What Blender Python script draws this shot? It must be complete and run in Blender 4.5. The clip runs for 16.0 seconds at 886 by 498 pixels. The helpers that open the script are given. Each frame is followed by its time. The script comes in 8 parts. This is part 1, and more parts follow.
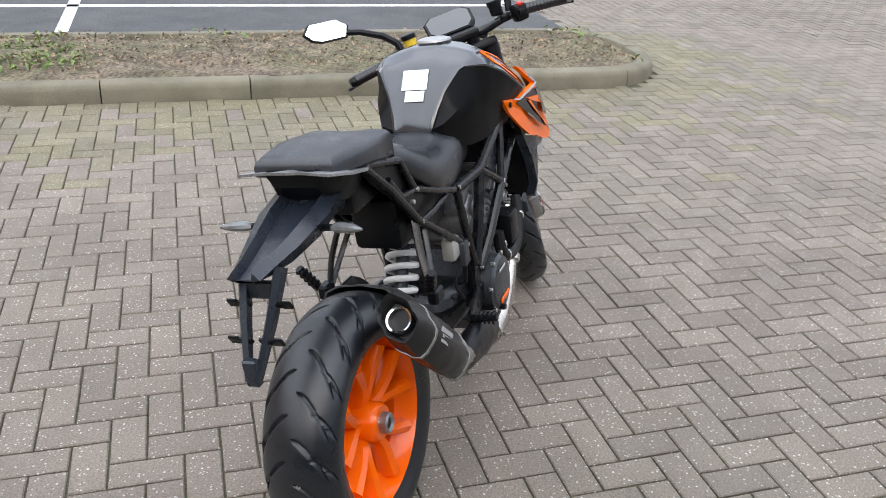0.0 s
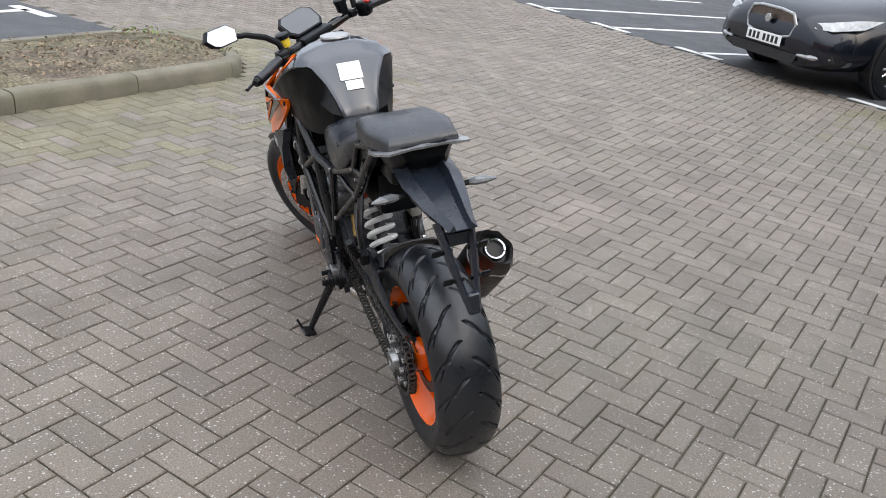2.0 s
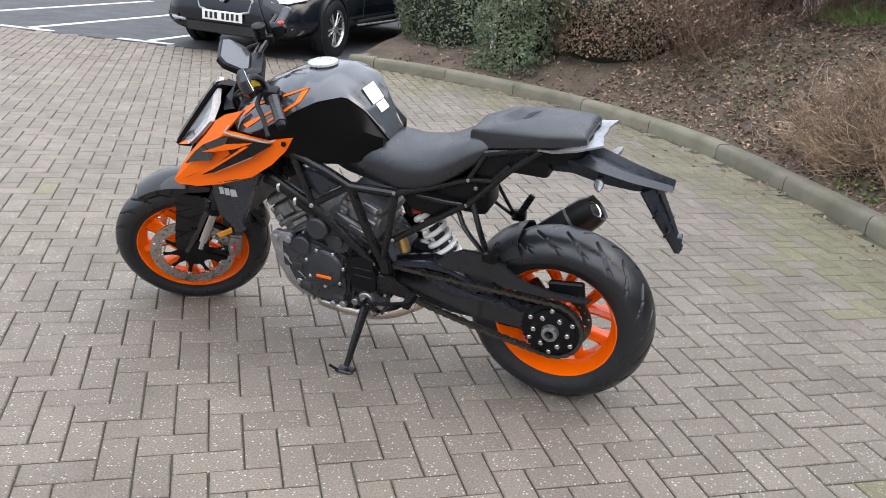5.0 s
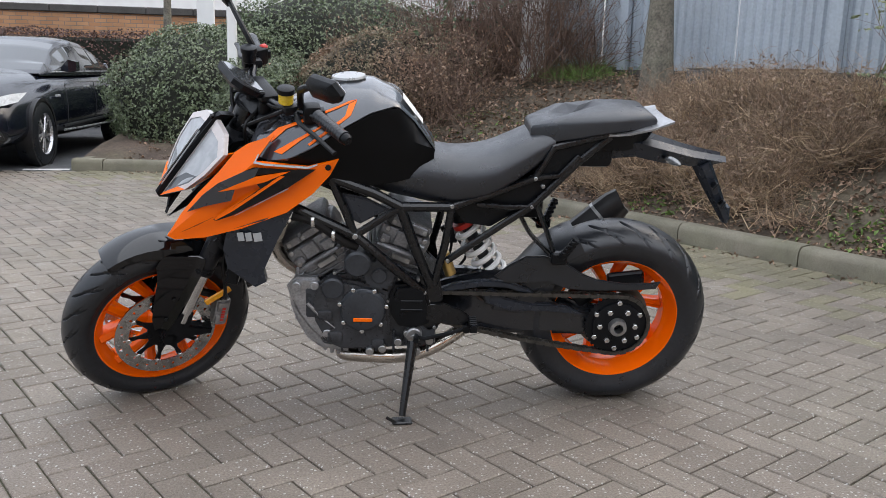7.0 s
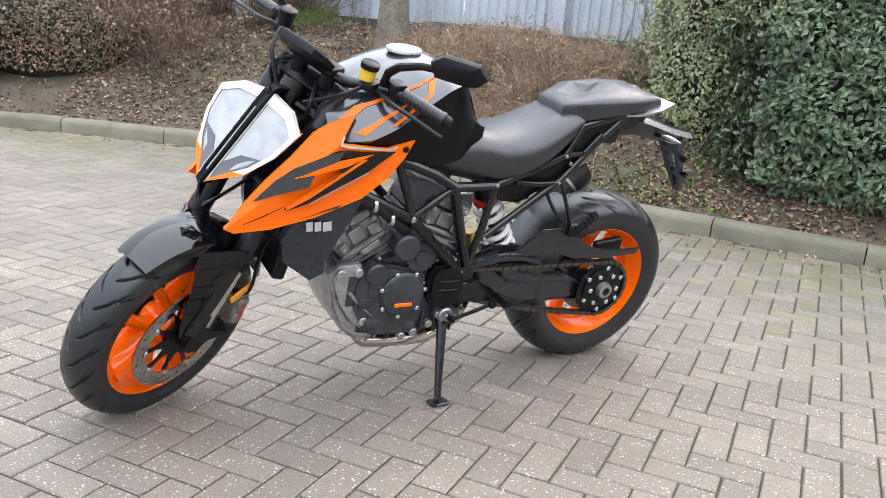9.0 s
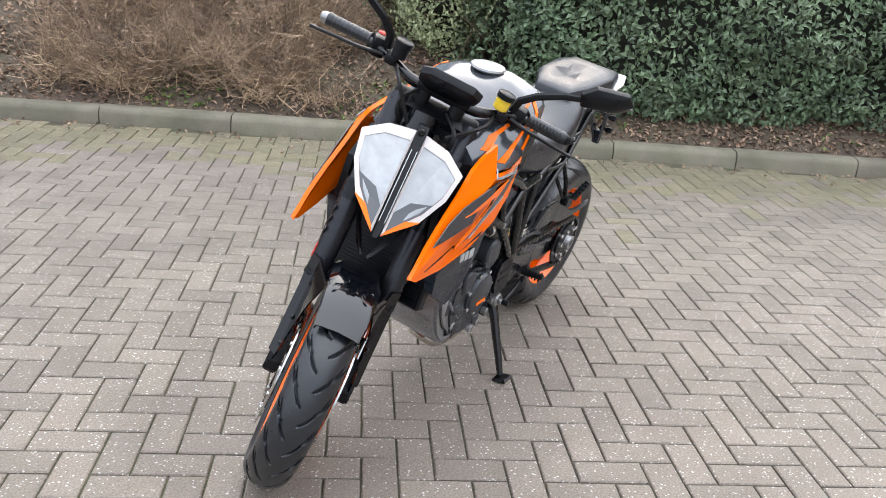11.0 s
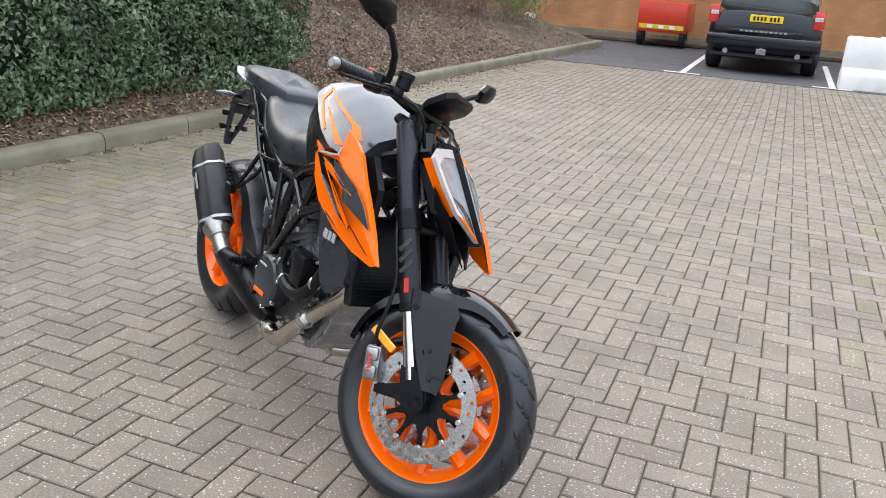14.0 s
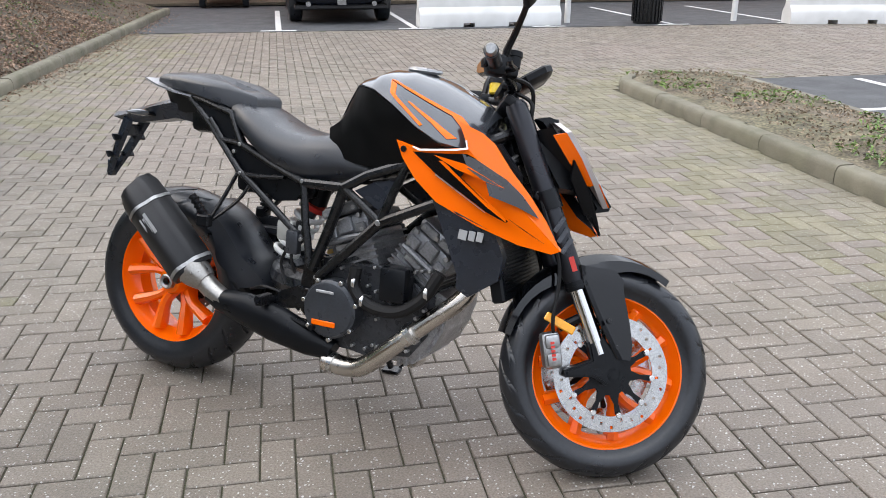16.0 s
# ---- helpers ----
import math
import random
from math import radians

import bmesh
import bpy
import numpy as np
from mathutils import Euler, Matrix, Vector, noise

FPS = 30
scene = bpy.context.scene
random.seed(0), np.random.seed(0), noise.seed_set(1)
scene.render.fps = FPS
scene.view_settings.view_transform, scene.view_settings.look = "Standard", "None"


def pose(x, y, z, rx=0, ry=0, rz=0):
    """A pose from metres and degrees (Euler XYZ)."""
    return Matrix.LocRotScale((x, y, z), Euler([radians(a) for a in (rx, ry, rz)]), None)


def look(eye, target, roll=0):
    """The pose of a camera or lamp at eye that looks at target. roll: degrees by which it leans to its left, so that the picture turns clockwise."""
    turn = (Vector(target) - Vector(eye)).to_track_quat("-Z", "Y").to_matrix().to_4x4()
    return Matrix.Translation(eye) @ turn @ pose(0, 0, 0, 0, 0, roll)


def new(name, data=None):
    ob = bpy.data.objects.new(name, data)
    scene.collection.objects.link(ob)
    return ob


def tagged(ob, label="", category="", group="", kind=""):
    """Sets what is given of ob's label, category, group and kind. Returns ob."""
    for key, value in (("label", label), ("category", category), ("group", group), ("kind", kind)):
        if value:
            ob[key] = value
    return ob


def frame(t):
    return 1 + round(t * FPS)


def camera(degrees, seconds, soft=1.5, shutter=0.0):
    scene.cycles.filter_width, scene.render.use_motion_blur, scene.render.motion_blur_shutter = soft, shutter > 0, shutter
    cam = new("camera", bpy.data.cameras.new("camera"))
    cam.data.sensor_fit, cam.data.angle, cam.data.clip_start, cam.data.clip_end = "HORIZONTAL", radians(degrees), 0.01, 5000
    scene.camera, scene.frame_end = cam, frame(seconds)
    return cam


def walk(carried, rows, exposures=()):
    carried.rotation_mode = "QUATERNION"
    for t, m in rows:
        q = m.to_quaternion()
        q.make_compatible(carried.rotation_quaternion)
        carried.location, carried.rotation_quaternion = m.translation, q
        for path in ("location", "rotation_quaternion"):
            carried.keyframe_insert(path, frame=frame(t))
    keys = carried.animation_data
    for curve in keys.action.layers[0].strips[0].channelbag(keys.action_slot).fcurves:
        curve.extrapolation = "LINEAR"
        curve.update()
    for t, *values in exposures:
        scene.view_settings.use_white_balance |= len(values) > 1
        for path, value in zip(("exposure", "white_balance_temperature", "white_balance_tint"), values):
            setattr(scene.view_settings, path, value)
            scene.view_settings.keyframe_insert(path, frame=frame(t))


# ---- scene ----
cam = camera(55.0, 16.0, soft=0.75)
PATH = [
    (0, (-1.601, -0.544, 1.66), (0.132, -0.108, 0.761), 3.5),
    (0.5, (-1.853, -0.173, 1.655), (-0.05, -0.101, 0.793), 4.4),
    (1, (-1.946, 0.225, 1.628), (-0.147, 0.04, 0.774), 4.4),
    (1.5, (-2.013, 0.665, 1.622), (-0.246, 0.244, 0.785), 4.8),
    (2, (-1.977, 1.077, 1.615), (-0.342, 0.248, 0.815), 7.0),
    (2.5, (-1.82, 1.449, 1.607), (-0.305, 0.392, 0.841), 6.3),
    (3, (-1.643, 1.863, 1.597), (-0.4, 0.475, 0.87), 7.2),
    (3.5, (-1.371, 2.174, 1.565), (-0.279, 0.673, 0.819), 6.5),
    (4, (-1.067, 2.475, 1.542), (-0.109, 0.884, 0.801), 5.5),
    (4.5, (-0.754, 2.692, 1.513), (-0.03, 0.971, 0.797), 5.6),
    (4.7, (-0.585, 2.727, 1.51), (0.059, 0.975, 0.793), 5.4),
    (6.8, (0.815, 2.791, 1.131), (0.58, 0.847, 0.725), 1.8),
    (7, (0.917, 2.752, 1.084), (0.666, 0.81, 0.68), 1.6),
    (7.5, (1.153, 2.665, 1.032), (0.796, 0.734, 0.65), 2.8),
    (8, (1.486, 2.615, 1.039), (0.77, 0.782, 0.682), 3.4),
    (8.5, (1.771, 2.428, 1.039), (0.95, 0.65, 0.633), 3.2),
    (9, (2.129, 2.239, 1.131), (1.028, 0.646, 0.633), 5.3),
    (9.2, (2.265, 2.169, 1.204), (1.094, 0.65, 0.637), 5.9),
    (11.3, (3.268, 0.906, 1.432), (1.481, 0.326, 0.747), 5.0),
    (11.5, (3.341, 0.742, 1.444), (1.504, 0.337, 0.763), 5.3),
    (12, (3.407, 0.306, 1.432), (1.532, 0.167, 0.751), 4.9),
    (12.5, (3.519, -0.129, 1.445), (1.644, 0.085, 0.784), 4.6),
    (13, (3.474, -0.519, 1.433), (1.651, -0.022, 0.777), 4.1),
    (13.5, (3.349, -0.933, 1.428), (1.632, -0.138, 0.78), 4.0),
    (14, (3.172, -1.32, 1.44), (1.666, -0.165, 0.809), 4.1),
    (14.5, (2.831, -1.576, 1.44), (1.475, -0.252, 0.8), 2.7),
    (15, (2.536, -1.856, 1.434), (1.465, -0.291, 0.797), 2.1),
    (15.5, (2.184, -2.003, 1.424), (1.244, -0.37, 0.754), 0.4),
    (16, (1.847, -2.2, 1.425), (1.165, -0.447, 0.746), 0.1),
]
EXPOSURE = [(0, 0.60), (0.5, 0.46), (1, 0.42), (2, 0.45), (3, 0.63), (3.5, 0.75), (4.5, 0.83), (7, 0.44), (7.5, 0.41), (8, 0.94), (8.5, 1.24), (9, 1.27), (11.5, 1.02), (12.5, 1.02), (14, 0.82), (15, 0.69), (16, 0.69)]
walk(cam, [(t, look(eye, target, roll)) for t, eye, target, roll in PATH], EXPOSURE)

# ---- light: an overcast winter day ----
scene.view_settings.exposure = 0.0
world = bpy.data.worlds.new("overcast_sky")
scene.world = world
world.use_nodes = True
wn, wl = world.node_tree.nodes, world.node_tree.links
wn.clear()
sky = wn.new("ShaderNodeTexSky")
sky.sky_type = "NISHITA"
sky.sun_disc = False
sky.sun_elevation = radians(38)
sky.sun_rotation = radians(250)
sky.air_density, sky.dust_density, sky.ozone_density = 1.0, 6.0, 0.6
cloud = wn.new("ShaderNodeMix")
cloud.data_type = "RGBA"
cloud.inputs[0].default_value = 0.72
cloud.inputs[7].default_value = (8.9, 9.5, 10.7, 1)
# an overcast sky is brighter overhead than at the horizon
up = wn.new("ShaderNodeSeparateXYZ")
rise = wn.new("ShaderNodeMapRange")
rise.inputs[3].default_value, rise.inputs[4].default_value = 0.60, 1.45
wl.new(wn.new("ShaderNodeTexCoord").outputs["Generated"], up.inputs[0])
wl.new(up.outputs[2], rise.inputs[0])
shade = wn.new("ShaderNodeVectorMath")
shade.operation = "SCALE"
wbg = wn.new("ShaderNodeBackground")
wbg.inputs[1].default_value = 0.128
wout = wn.new("ShaderNodeOutputWorld")
wl.new(sky.outputs[0], cloud.inputs[6])
wl.new(cloud.outputs[2], shade.inputs[0])
wl.new(rise.outputs[0], shade.inputs[3])
wl.new(shade.outputs[0], wbg.inputs[0])
wl.new(wbg.outputs[0], wout.inputs[0])
sun = new("sun", bpy.data.lights.new("sun", "SUN"))
sun.data.energy, sun.data.angle, sun.data.color = 1.15, radians(100), (1.0, 0.99, 0.98)
sun.matrix_world = look((0, 0, 30), (0.30 * 30, -0.33 * 30, -8))

# ---- mesh and material tools ----
def rgb(r, g, b):
    return (r, g, b, 1)


def material(name, base, rough=0.5, metal=0.0, vary=0.15, scale=8.0, fine=0.0, fine_scale=120.0, bump=0.0, bump_scale=None,
             coat=0.0, second=None, blotch=0.0, blotch_scale=1.2, island=0.0, obj=0.0, rough_vary=0.1, spec=0.5, sheen=0.0, fleck=None, fleck_scale=95.0, place=False):
    """A node material: base colour with broad and fine variation, bump, and optional stains of a second colour."""
    m = bpy.data.materials.new(name)
    m.use_nodes = True
    nt = m.node_tree
    n, l = nt.nodes, nt.links
    p = n["Principled BSDF"]
    p.inputs["Metallic"].default_value = metal
    p.inputs["Specular IOR Level"].default_value = spec
    p.inputs["Coat Weight"].default_value = coat
    p.inputs["Coat Roughness"].default_value = 0.06
    p.inputs["Sheen Weight"].default_value = sheen
    tc = n.new("ShaderNodeTexCoord")
    co = n.new("ShaderNodeNewGeometry").outputs["Position"] if place else tc.outputs["Object"]

    def tex(sc, detail=6.0, dist=0.0):
        t = n.new("ShaderNodeTexNoise")
        t.inputs["Scale"].default_value, t.inputs["Detail"].default_value, t.inputs["Distortion"].default_value = sc, detail, dist
        l.new(co, t.inputs["Vector"])
        return t.outputs["Fac"]

    def spread(src, lo, hi):
        t = n.new("ShaderNodeMapRange")
        t.inputs[1].default_value, t.inputs[2].default_value = 0.3, 0.7
        t.inputs[3].default_value, t.inputs[4].default_value = lo, hi
        l.new(src, t.inputs[0])
        return t.outputs[0]

    def times(a, b):
        t = n.new("ShaderNodeMath")
        t.operation = "MULTIPLY"
        l.new(a, t.inputs[0])
        l.new(b, t.inputs[1])
        return t.outputs[0]

    value = spread(tex(scale), 1 - vary, 1 + vary)
    if fine:
        value = times(value, spread(tex(fine_scale, 3.0), 1 - fine, 1 + fine))
    if island:
        g = n.new("ShaderNodeNewGeometry")
        t = n.new("ShaderNodeMapRange")
        t.inputs[3].default_value, t.inputs[4].default_value = 1 - island, 1 + island
        l.new(g.outputs["Random Per Island"], t.inputs[0])
        value = times(value, t.outputs[0])
    if obj:
        g = n.new("ShaderNodeObjectInfo")
        t = n.new("ShaderNodeMapRange")
        t.inputs[3].default_value, t.inputs[4].default_value = 1 - obj, 1 + obj
        l.new(g.outputs["Random"], t.inputs[0])
        value = times(value, t.outputs[0])
    col = n.new("ShaderNodeRGB")
    col.outputs[0].default_value = rgb(*base)
    colour = col.outputs[0]
    if second:
        mx = n.new("ShaderNodeMix")
        mx.data_type = "RGBA"
        mx.inputs[7].default_value = rgb(*second)
        l.new(colour, mx.inputs[6])
        l.new(spread(tex(blotch_scale, 8.0, 0.4), 0, blotch), mx.inputs[0])
        colour = mx.outputs[2]
    if fleck:
        vo = n.new("ShaderNodeTexVoronoi")
        vo.inputs["Scale"].default_value = fleck_scale
        l.new(co, vo.inputs["Vector"])
        sp = n.new("ShaderNodeSeparateColor")
        l.new(vo.outputs["Color"], sp.inputs[0])
        size = n.new("ShaderNodeMapRange")
        size.inputs[1].default_value, size.inputs[2].default_value, size.inputs[3].default_value, size.inputs[4].default_value = 0.62, 1.0, 0.0, 0.42
        l.new(sp.outputs[0], size.inputs[0])
        less = n.new("ShaderNodeMath")
        less.operation = "LESS_THAN"
        l.new(vo.outputs["Distance"], less.inputs[0])
        l.new(size.outputs[0], less.inputs[1])
        fm = n.new("ShaderNodeMix")
        fm.data_type = "RGBA"
        fm.inputs[7].default_value = rgb(*fleck)
        l.new(less.outputs[0], fm.inputs[0])
        l.new(colour, fm.inputs[6])
        colour = fm.outputs[2]
    mul = n.new("ShaderNodeMix")
    mul.data_type, mul.blend_type = "RGBA", "MULTIPLY"
    mul.inputs[0].default_value = 1.0
    l.new(colour, mul.inputs[6])
    cc = n.new("ShaderNodeCombineColor")
    for k in range(3):
        l.new(value, cc.inputs[k])
    l.new(cc.outputs[0], mul.inputs[7])
    l.new(mul.outputs[2], p.inputs["Base Color"])
    l.new(spread(tex(scale * 2.3), max(0.02, rough - rough_vary), min(1, rough + rough_vary)), p.inputs["Roughness"])
    if bump:
        b = n.new("ShaderNodeBump")
        b.inputs["Strength"].default_value = bump
        b.inputs["Distance"].default_value = 0.004
        l.new(tex(bump_scale or fine_scale, 5.0), b.inputs["Height"])
        l.new(b.outputs[0], p.inputs["Normal"])
    return m


def mesh_of(bm, name, mats, smooth=35):
    me = bpy.data.meshes.new(name)
    bmesh.ops.recalc_face_normals(bm, faces=bm.faces)
    bm.to_mesh(me)
    bm.free()
    for m in mats if isinstance(mats, (list, tuple)) else [mats]:
        me.materials.append(m)
    if smooth:
        me.shade_smooth()
        me.set_sharp_from_angle(angle=radians(smooth))
    return me


def part(name, bm, mat, parent, label="", smooth=35, at=None):
    ob = new(name, mesh_of(bm, name, mat, smooth))
    ob.parent = parent
    if at is not None:
        ob.matrix_basis = at
    return tagged(ob, label)


def small(name, bm, mat, parent, label="", smooth=35, at=None):
    """A joined lot of pieces too small to pick apart."""
    return tagged(part(name, bm, mat, parent, label, smooth, at), label, kind="stuff")


def thing(name, bm, mat, label, category, group="", kind="", smooth=35, at=None):
    ob = new(name, mesh_of(bm, name, mat, smooth))
    if at is not None:
        ob.matrix_basis = at
    return tagged(ob, label, category, group, kind)


def empty(name, m, label, category, group="", kind=""):
    ob = new(name)
    ob.matrix_basis = m
    ob.empty_display_size = 0.1
    return tagged(ob, label, category, group, kind)


def raw(name, verts, faces, mats, smooth=0):
    me = bpy.data.meshes.new(name)
    me.from_pydata(verts, [], faces)
    for m in mats if isinstance(mats, (list, tuple)) else [mats]:
        me.materials.append(m)
    me.update()
    if smooth:
        me.shade_smooth()
        me.set_sharp_from_angle(angle=radians(smooth))
    return me


def box(bm, lo, hi, bevel=0.0, m=None, seg=1):
    """A box between two corners, with bevelled edges."""
    v = [bm.verts.new((x, y, z)) for x in (lo[0], hi[0]) for y in (lo[1], hi[1]) for z in (lo[2], hi[2])]
    fs = [bm.faces.new([v[i] for i in q]) for q in ((0, 1, 3, 2), (4, 6, 7, 5), (0, 4, 5, 1), (2, 3, 7, 6), (0, 2, 6, 4), (1, 5, 7, 3))]
    es = list({e for f in fs for e in f.edges})
    if m is not None:
        bmesh.ops.transform(bm, matrix=m, verts=v)
    if bevel:
        bmesh.ops.bevel(bm, geom=es, offset=bevel, segments=seg, affect="EDGES", profile=0.5)
    return bm


def curve_points(pts, per=6):
    """A smooth run of points through pts (Catmull-Rom)."""
    p = [Vector(q) for q in pts]
    if len(p) < 3:
        return p
    p = [2 * p[0] - p[1]] + p + [2 * p[-1] - p[-2]]
    out = []
    for a, b, c, d in zip(p, p[1:], p[2:], p[3:]):
        for k in range(per):
            t = k / per
            out.append(0.5 * (2 * b + (c - a) * t + (2 * a - 5 * b + 4 * c - d) * t * t + (3 * b - a - 3 * c + d) * t ** 3))
    return out + [p[-2]]


def tube(bm, pts, r, seg=10, smooth=0, flat=1.0, up=None):
    """A round bar along pts; r is a radius or one for each point; flat squeezes it along up."""
    if smooth:
        rs = r if isinstance(r, (list, tuple)) else None
        n0 = len(pts)
        pts = curve_points(pts, smooth)
        if rs:
            r = [float(np.interp(i / (len(pts) - 1) * (n0 - 1), range(n0), rs)) for i in range(len(pts))]
    pts = [Vector(p) for p in pts]
    rs = r if isinstance(r, (list, tuple)) else [r] * len(pts)
    rings, side = [], None
    for i, p in enumerate(pts):
        d = (pts[min(i + 1, len(pts) - 1)] - pts[max(i - 1, 0)]).normalized()
        if side is None:
            ref = Vector(up) if up else (Vector((0, 0, 1)) if abs(d.z) < 0.9 else Vector((1, 0, 0)))
            side = d.cross(ref).normalized()
        side = (side - d * side.dot(d)).normalized()
        top = side.cross(d)
        rings.append([bm.verts.new(p + rs[i] * (math.cos(a) * side + flat * math.sin(a) * top)) for a in (2 * math.pi * k / seg for k in range(seg))])
    for a, b in zip(rings, rings[1:]):
        for k in range(seg):
            bm.faces.new((a[k], a[(k + 1) % seg], b[(k + 1) % seg], b[k]))
    bm.faces.new(rings[0][::-1])
    bm.faces.new(rings[-1])
    return bm


def turned(bm, profile, seg=32, closed=False, m=None, axis="y"):
    """A body of revolution: profile of (along, radius) round an axis."""
    rings = []
    for s, r in profile:
        ring = []
        for k in range(seg):
            a = 2 * math.pi * k / seg
            c, d = r * math.cos(a), r * math.sin(a)
            co = {"y": (c, s, d), "x": (s, c, d), "z": (c, d, s)}[axis]
            ring.append(bm.verts.new(co))
        rings.append(ring)
    pairs = list(zip(rings, rings[1:])) + ([(rings[-1], rings[0])] if closed else [])
    for a, b in pairs:
        for k in range(seg):
            bm.faces.new((a[k], a[(k + 1) % seg], b[(k + 1) % seg], b[k]))
    if not closed:
        for ring in (rings[0], rings[-1]):
            if (ring[0].co - ring[seg // 2].co).length > 1e-5:
                bm.faces.new(ring)
    if m is not None:
        bmesh.ops.transform(bm, matrix=m, verts=[v for r in rings for v in r])
    return bm


def disc(bm, c, r, h, axis="y", seg=20, bevel=0.15):
    """A short cylinder with a rounded rim, centred on c."""
    b = min(r, h) * bevel
    prof = [(-h / 2, r - b), (-h / 2 + b, r), (h / 2 - b, r), (h / 2, r - b)]
    return turned(bm, prof, seg, m=Matrix.Translation(c), axis=axis)


def loft(bm, sections, cap=True, closed=True):
    """A skin over sections that hold the same number of points."""
    rings = [[bm.verts.new(p) for p in s] for s in sections]
    n = len(rings[0])
    for a, b in zip(rings, rings[1:]):
        for k in range(n if closed else n - 1):
            bm.faces.new((a[k], a[(k + 1) % n], b[(k + 1) % n], b[k]))
    if cap and closed:
        bm.faces.new(rings[0][::-1])
        bm.faces.new(rings[-1])
    return bm


def plate(bm, outline, thick, m=None, bevel=0.0, axis="y"):
    """A plate with the given outline (in x and z), thick along y and centred on it."""
    a = [bm.verts.new((x, -thick / 2, z)) for x, z in outline]
    b = [bm.verts.new((x, thick / 2, z)) for x, z in outline]
    n = len(a)
    fs = [bm.faces.new(a), bm.faces.new(b[::-1])] + [bm.faces.new((a[k], b[k], b[(k + 1) % n], a[(k + 1) % n])) for k in range(n)]
    if m is not None:
        bmesh.ops.transform(bm, matrix=m, verts=a + b)
    if bevel:
        bmesh.ops.bevel(bm, geom=list({e for f in fs[:2] for e in f.edges}), offset=bevel, segments=2, affect="EDGES")
    return bm


def panel(bm, outer, depth):
    """A bent sheet: outer points in 3D, pushed inwards by the vectors depth (one, or one for each)."""
    ds = depth if isinstance(depth, list) else [depth] * len(outer)
    a = [bm.verts.new(p) for p in outer]
    b = [bm.verts.new(Vector(p) + Vector(d)) for p, d in zip(outer, ds)]
    n = len(a)
    bm.faces.new(a)
    bm.faces.new(b[::-1])
    for k in range(n):
        bm.faces.new((a[k], b[k], b[(k + 1) % n], a[(k + 1) % n]))
    return bm


def B():
    return bmesh.new()

# ---- materials of the ground ----
M_PAVER = material("paver_concrete", (0.180, 0.149, 0.124), 0.62, vary=0.14, scale=2.2, fine=0.30, fine_scale=150, bump=0.7, bump_scale=210,
                   second=(0.138, 0.133, 0.092), blotch=0.38, blotch_scale=0.55, island=0.12, rough_vary=0.14, fleck=(0.40, 0.385, 0.36), fleck_scale=105, place=True)
M_PAVER1 = material("paver_concrete_single", (0.180, 0.149, 0.124), 0.62, vary=0.14, scale=2.2, fine=0.30, fine_scale=150, bump=0.7, bump_scale=210,
                    second=(0.138, 0.133, 0.092), blotch=0.38, blotch_scale=0.55, obj=0.12, rough_vary=0.14, fleck=(0.40, 0.385, 0.36), fleck_scale=105, place=True)
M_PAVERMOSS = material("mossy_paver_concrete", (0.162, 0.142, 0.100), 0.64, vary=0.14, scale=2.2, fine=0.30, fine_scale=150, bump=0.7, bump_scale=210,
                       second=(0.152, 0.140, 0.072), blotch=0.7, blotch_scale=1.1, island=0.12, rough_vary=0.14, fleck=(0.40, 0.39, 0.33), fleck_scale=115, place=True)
M_JOINT = material("joint_sand", (0.076, 0.065, 0.048), 0.95, vary=0.3, scale=3, fine=0.3, second=(0.06, 0.07, 0.03), blotch=0.7, blotch_scale=0.8)
M_TARMAC = material("asphalt", (0.060, 0.062, 0.066), 0.75, vary=0.15, scale=1.5, fine=0.45, fine_scale=220, bump=0.6, bump_scale=260)
M_PAINT = material("road_paint", (0.72, 0.72, 0.70), 0.6, vary=0.1, scale=6, fine=0.12, fine_scale=90, second=(0.35, 0.35, 0.34), blotch=0.5, blotch_scale=7)
M_KERB = material("kerb_concrete", (0.190, 0.172, 0.132), 0.85, vary=0.16, scale=5, fine=0.2, fine_scale=140, bump=0.5, bump_scale=160,
                  second=(0.118, 0.115, 0.075), blotch=0.75, blotch_scale=3.2, obj=0.12)
M_SOIL = material("bank_soil", (0.088, 0.062, 0.047), 0.95, vary=0.35, scale=4, fine=0.35, fine_scale=50, bump=1.0, bump_scale=30,
                  second=(0.080, 0.085, 0.042), blotch=0.4, blotch_scale=1.1)
M_BEDSOIL = material("bed_soil", (0.135, 0.106, 0.078), 0.95, vary=0.45, scale=6, fine=0.6, fine_scale=45, bump=1.0, bump_scale=45,
                     second=(0.105, 0.115, 0.050), blotch=0.55, blotch_scale=1.6)
M_FAR = material("far_paving", (0.20, 0.17, 0.145), 0.75, vary=0.15, scale=0.8, fine=0.2, fine_scale=9)

# ---- plan: the lattice of the paving, turned by 32 degrees ----
TURN = radians(32)
E1, E2 = Vector((math.cos(TURN), math.sin(TURN), 0)), Vector((-math.sin(TURN), math.cos(TURN), 0))
UNIT = 0.1025


def ab(a, b, z=0.0):
    return E1 * a + E2 * b + Vector((0, 0, z))


AB = Matrix(((E1.x, E2.x, 0, 0), (E1.y, E2.y, 0, 0), (0, 0, 1, 0), (0, 0, 0, 1)))
ISLAND = (3.78, 5.2, -3.15, 5.90, 0.62)   # a from, a to, b from, b to, corner radius
TARMAC_A, TARMAC_B, FAR_B = 5.2, (-3.05, 5.92), 12.15
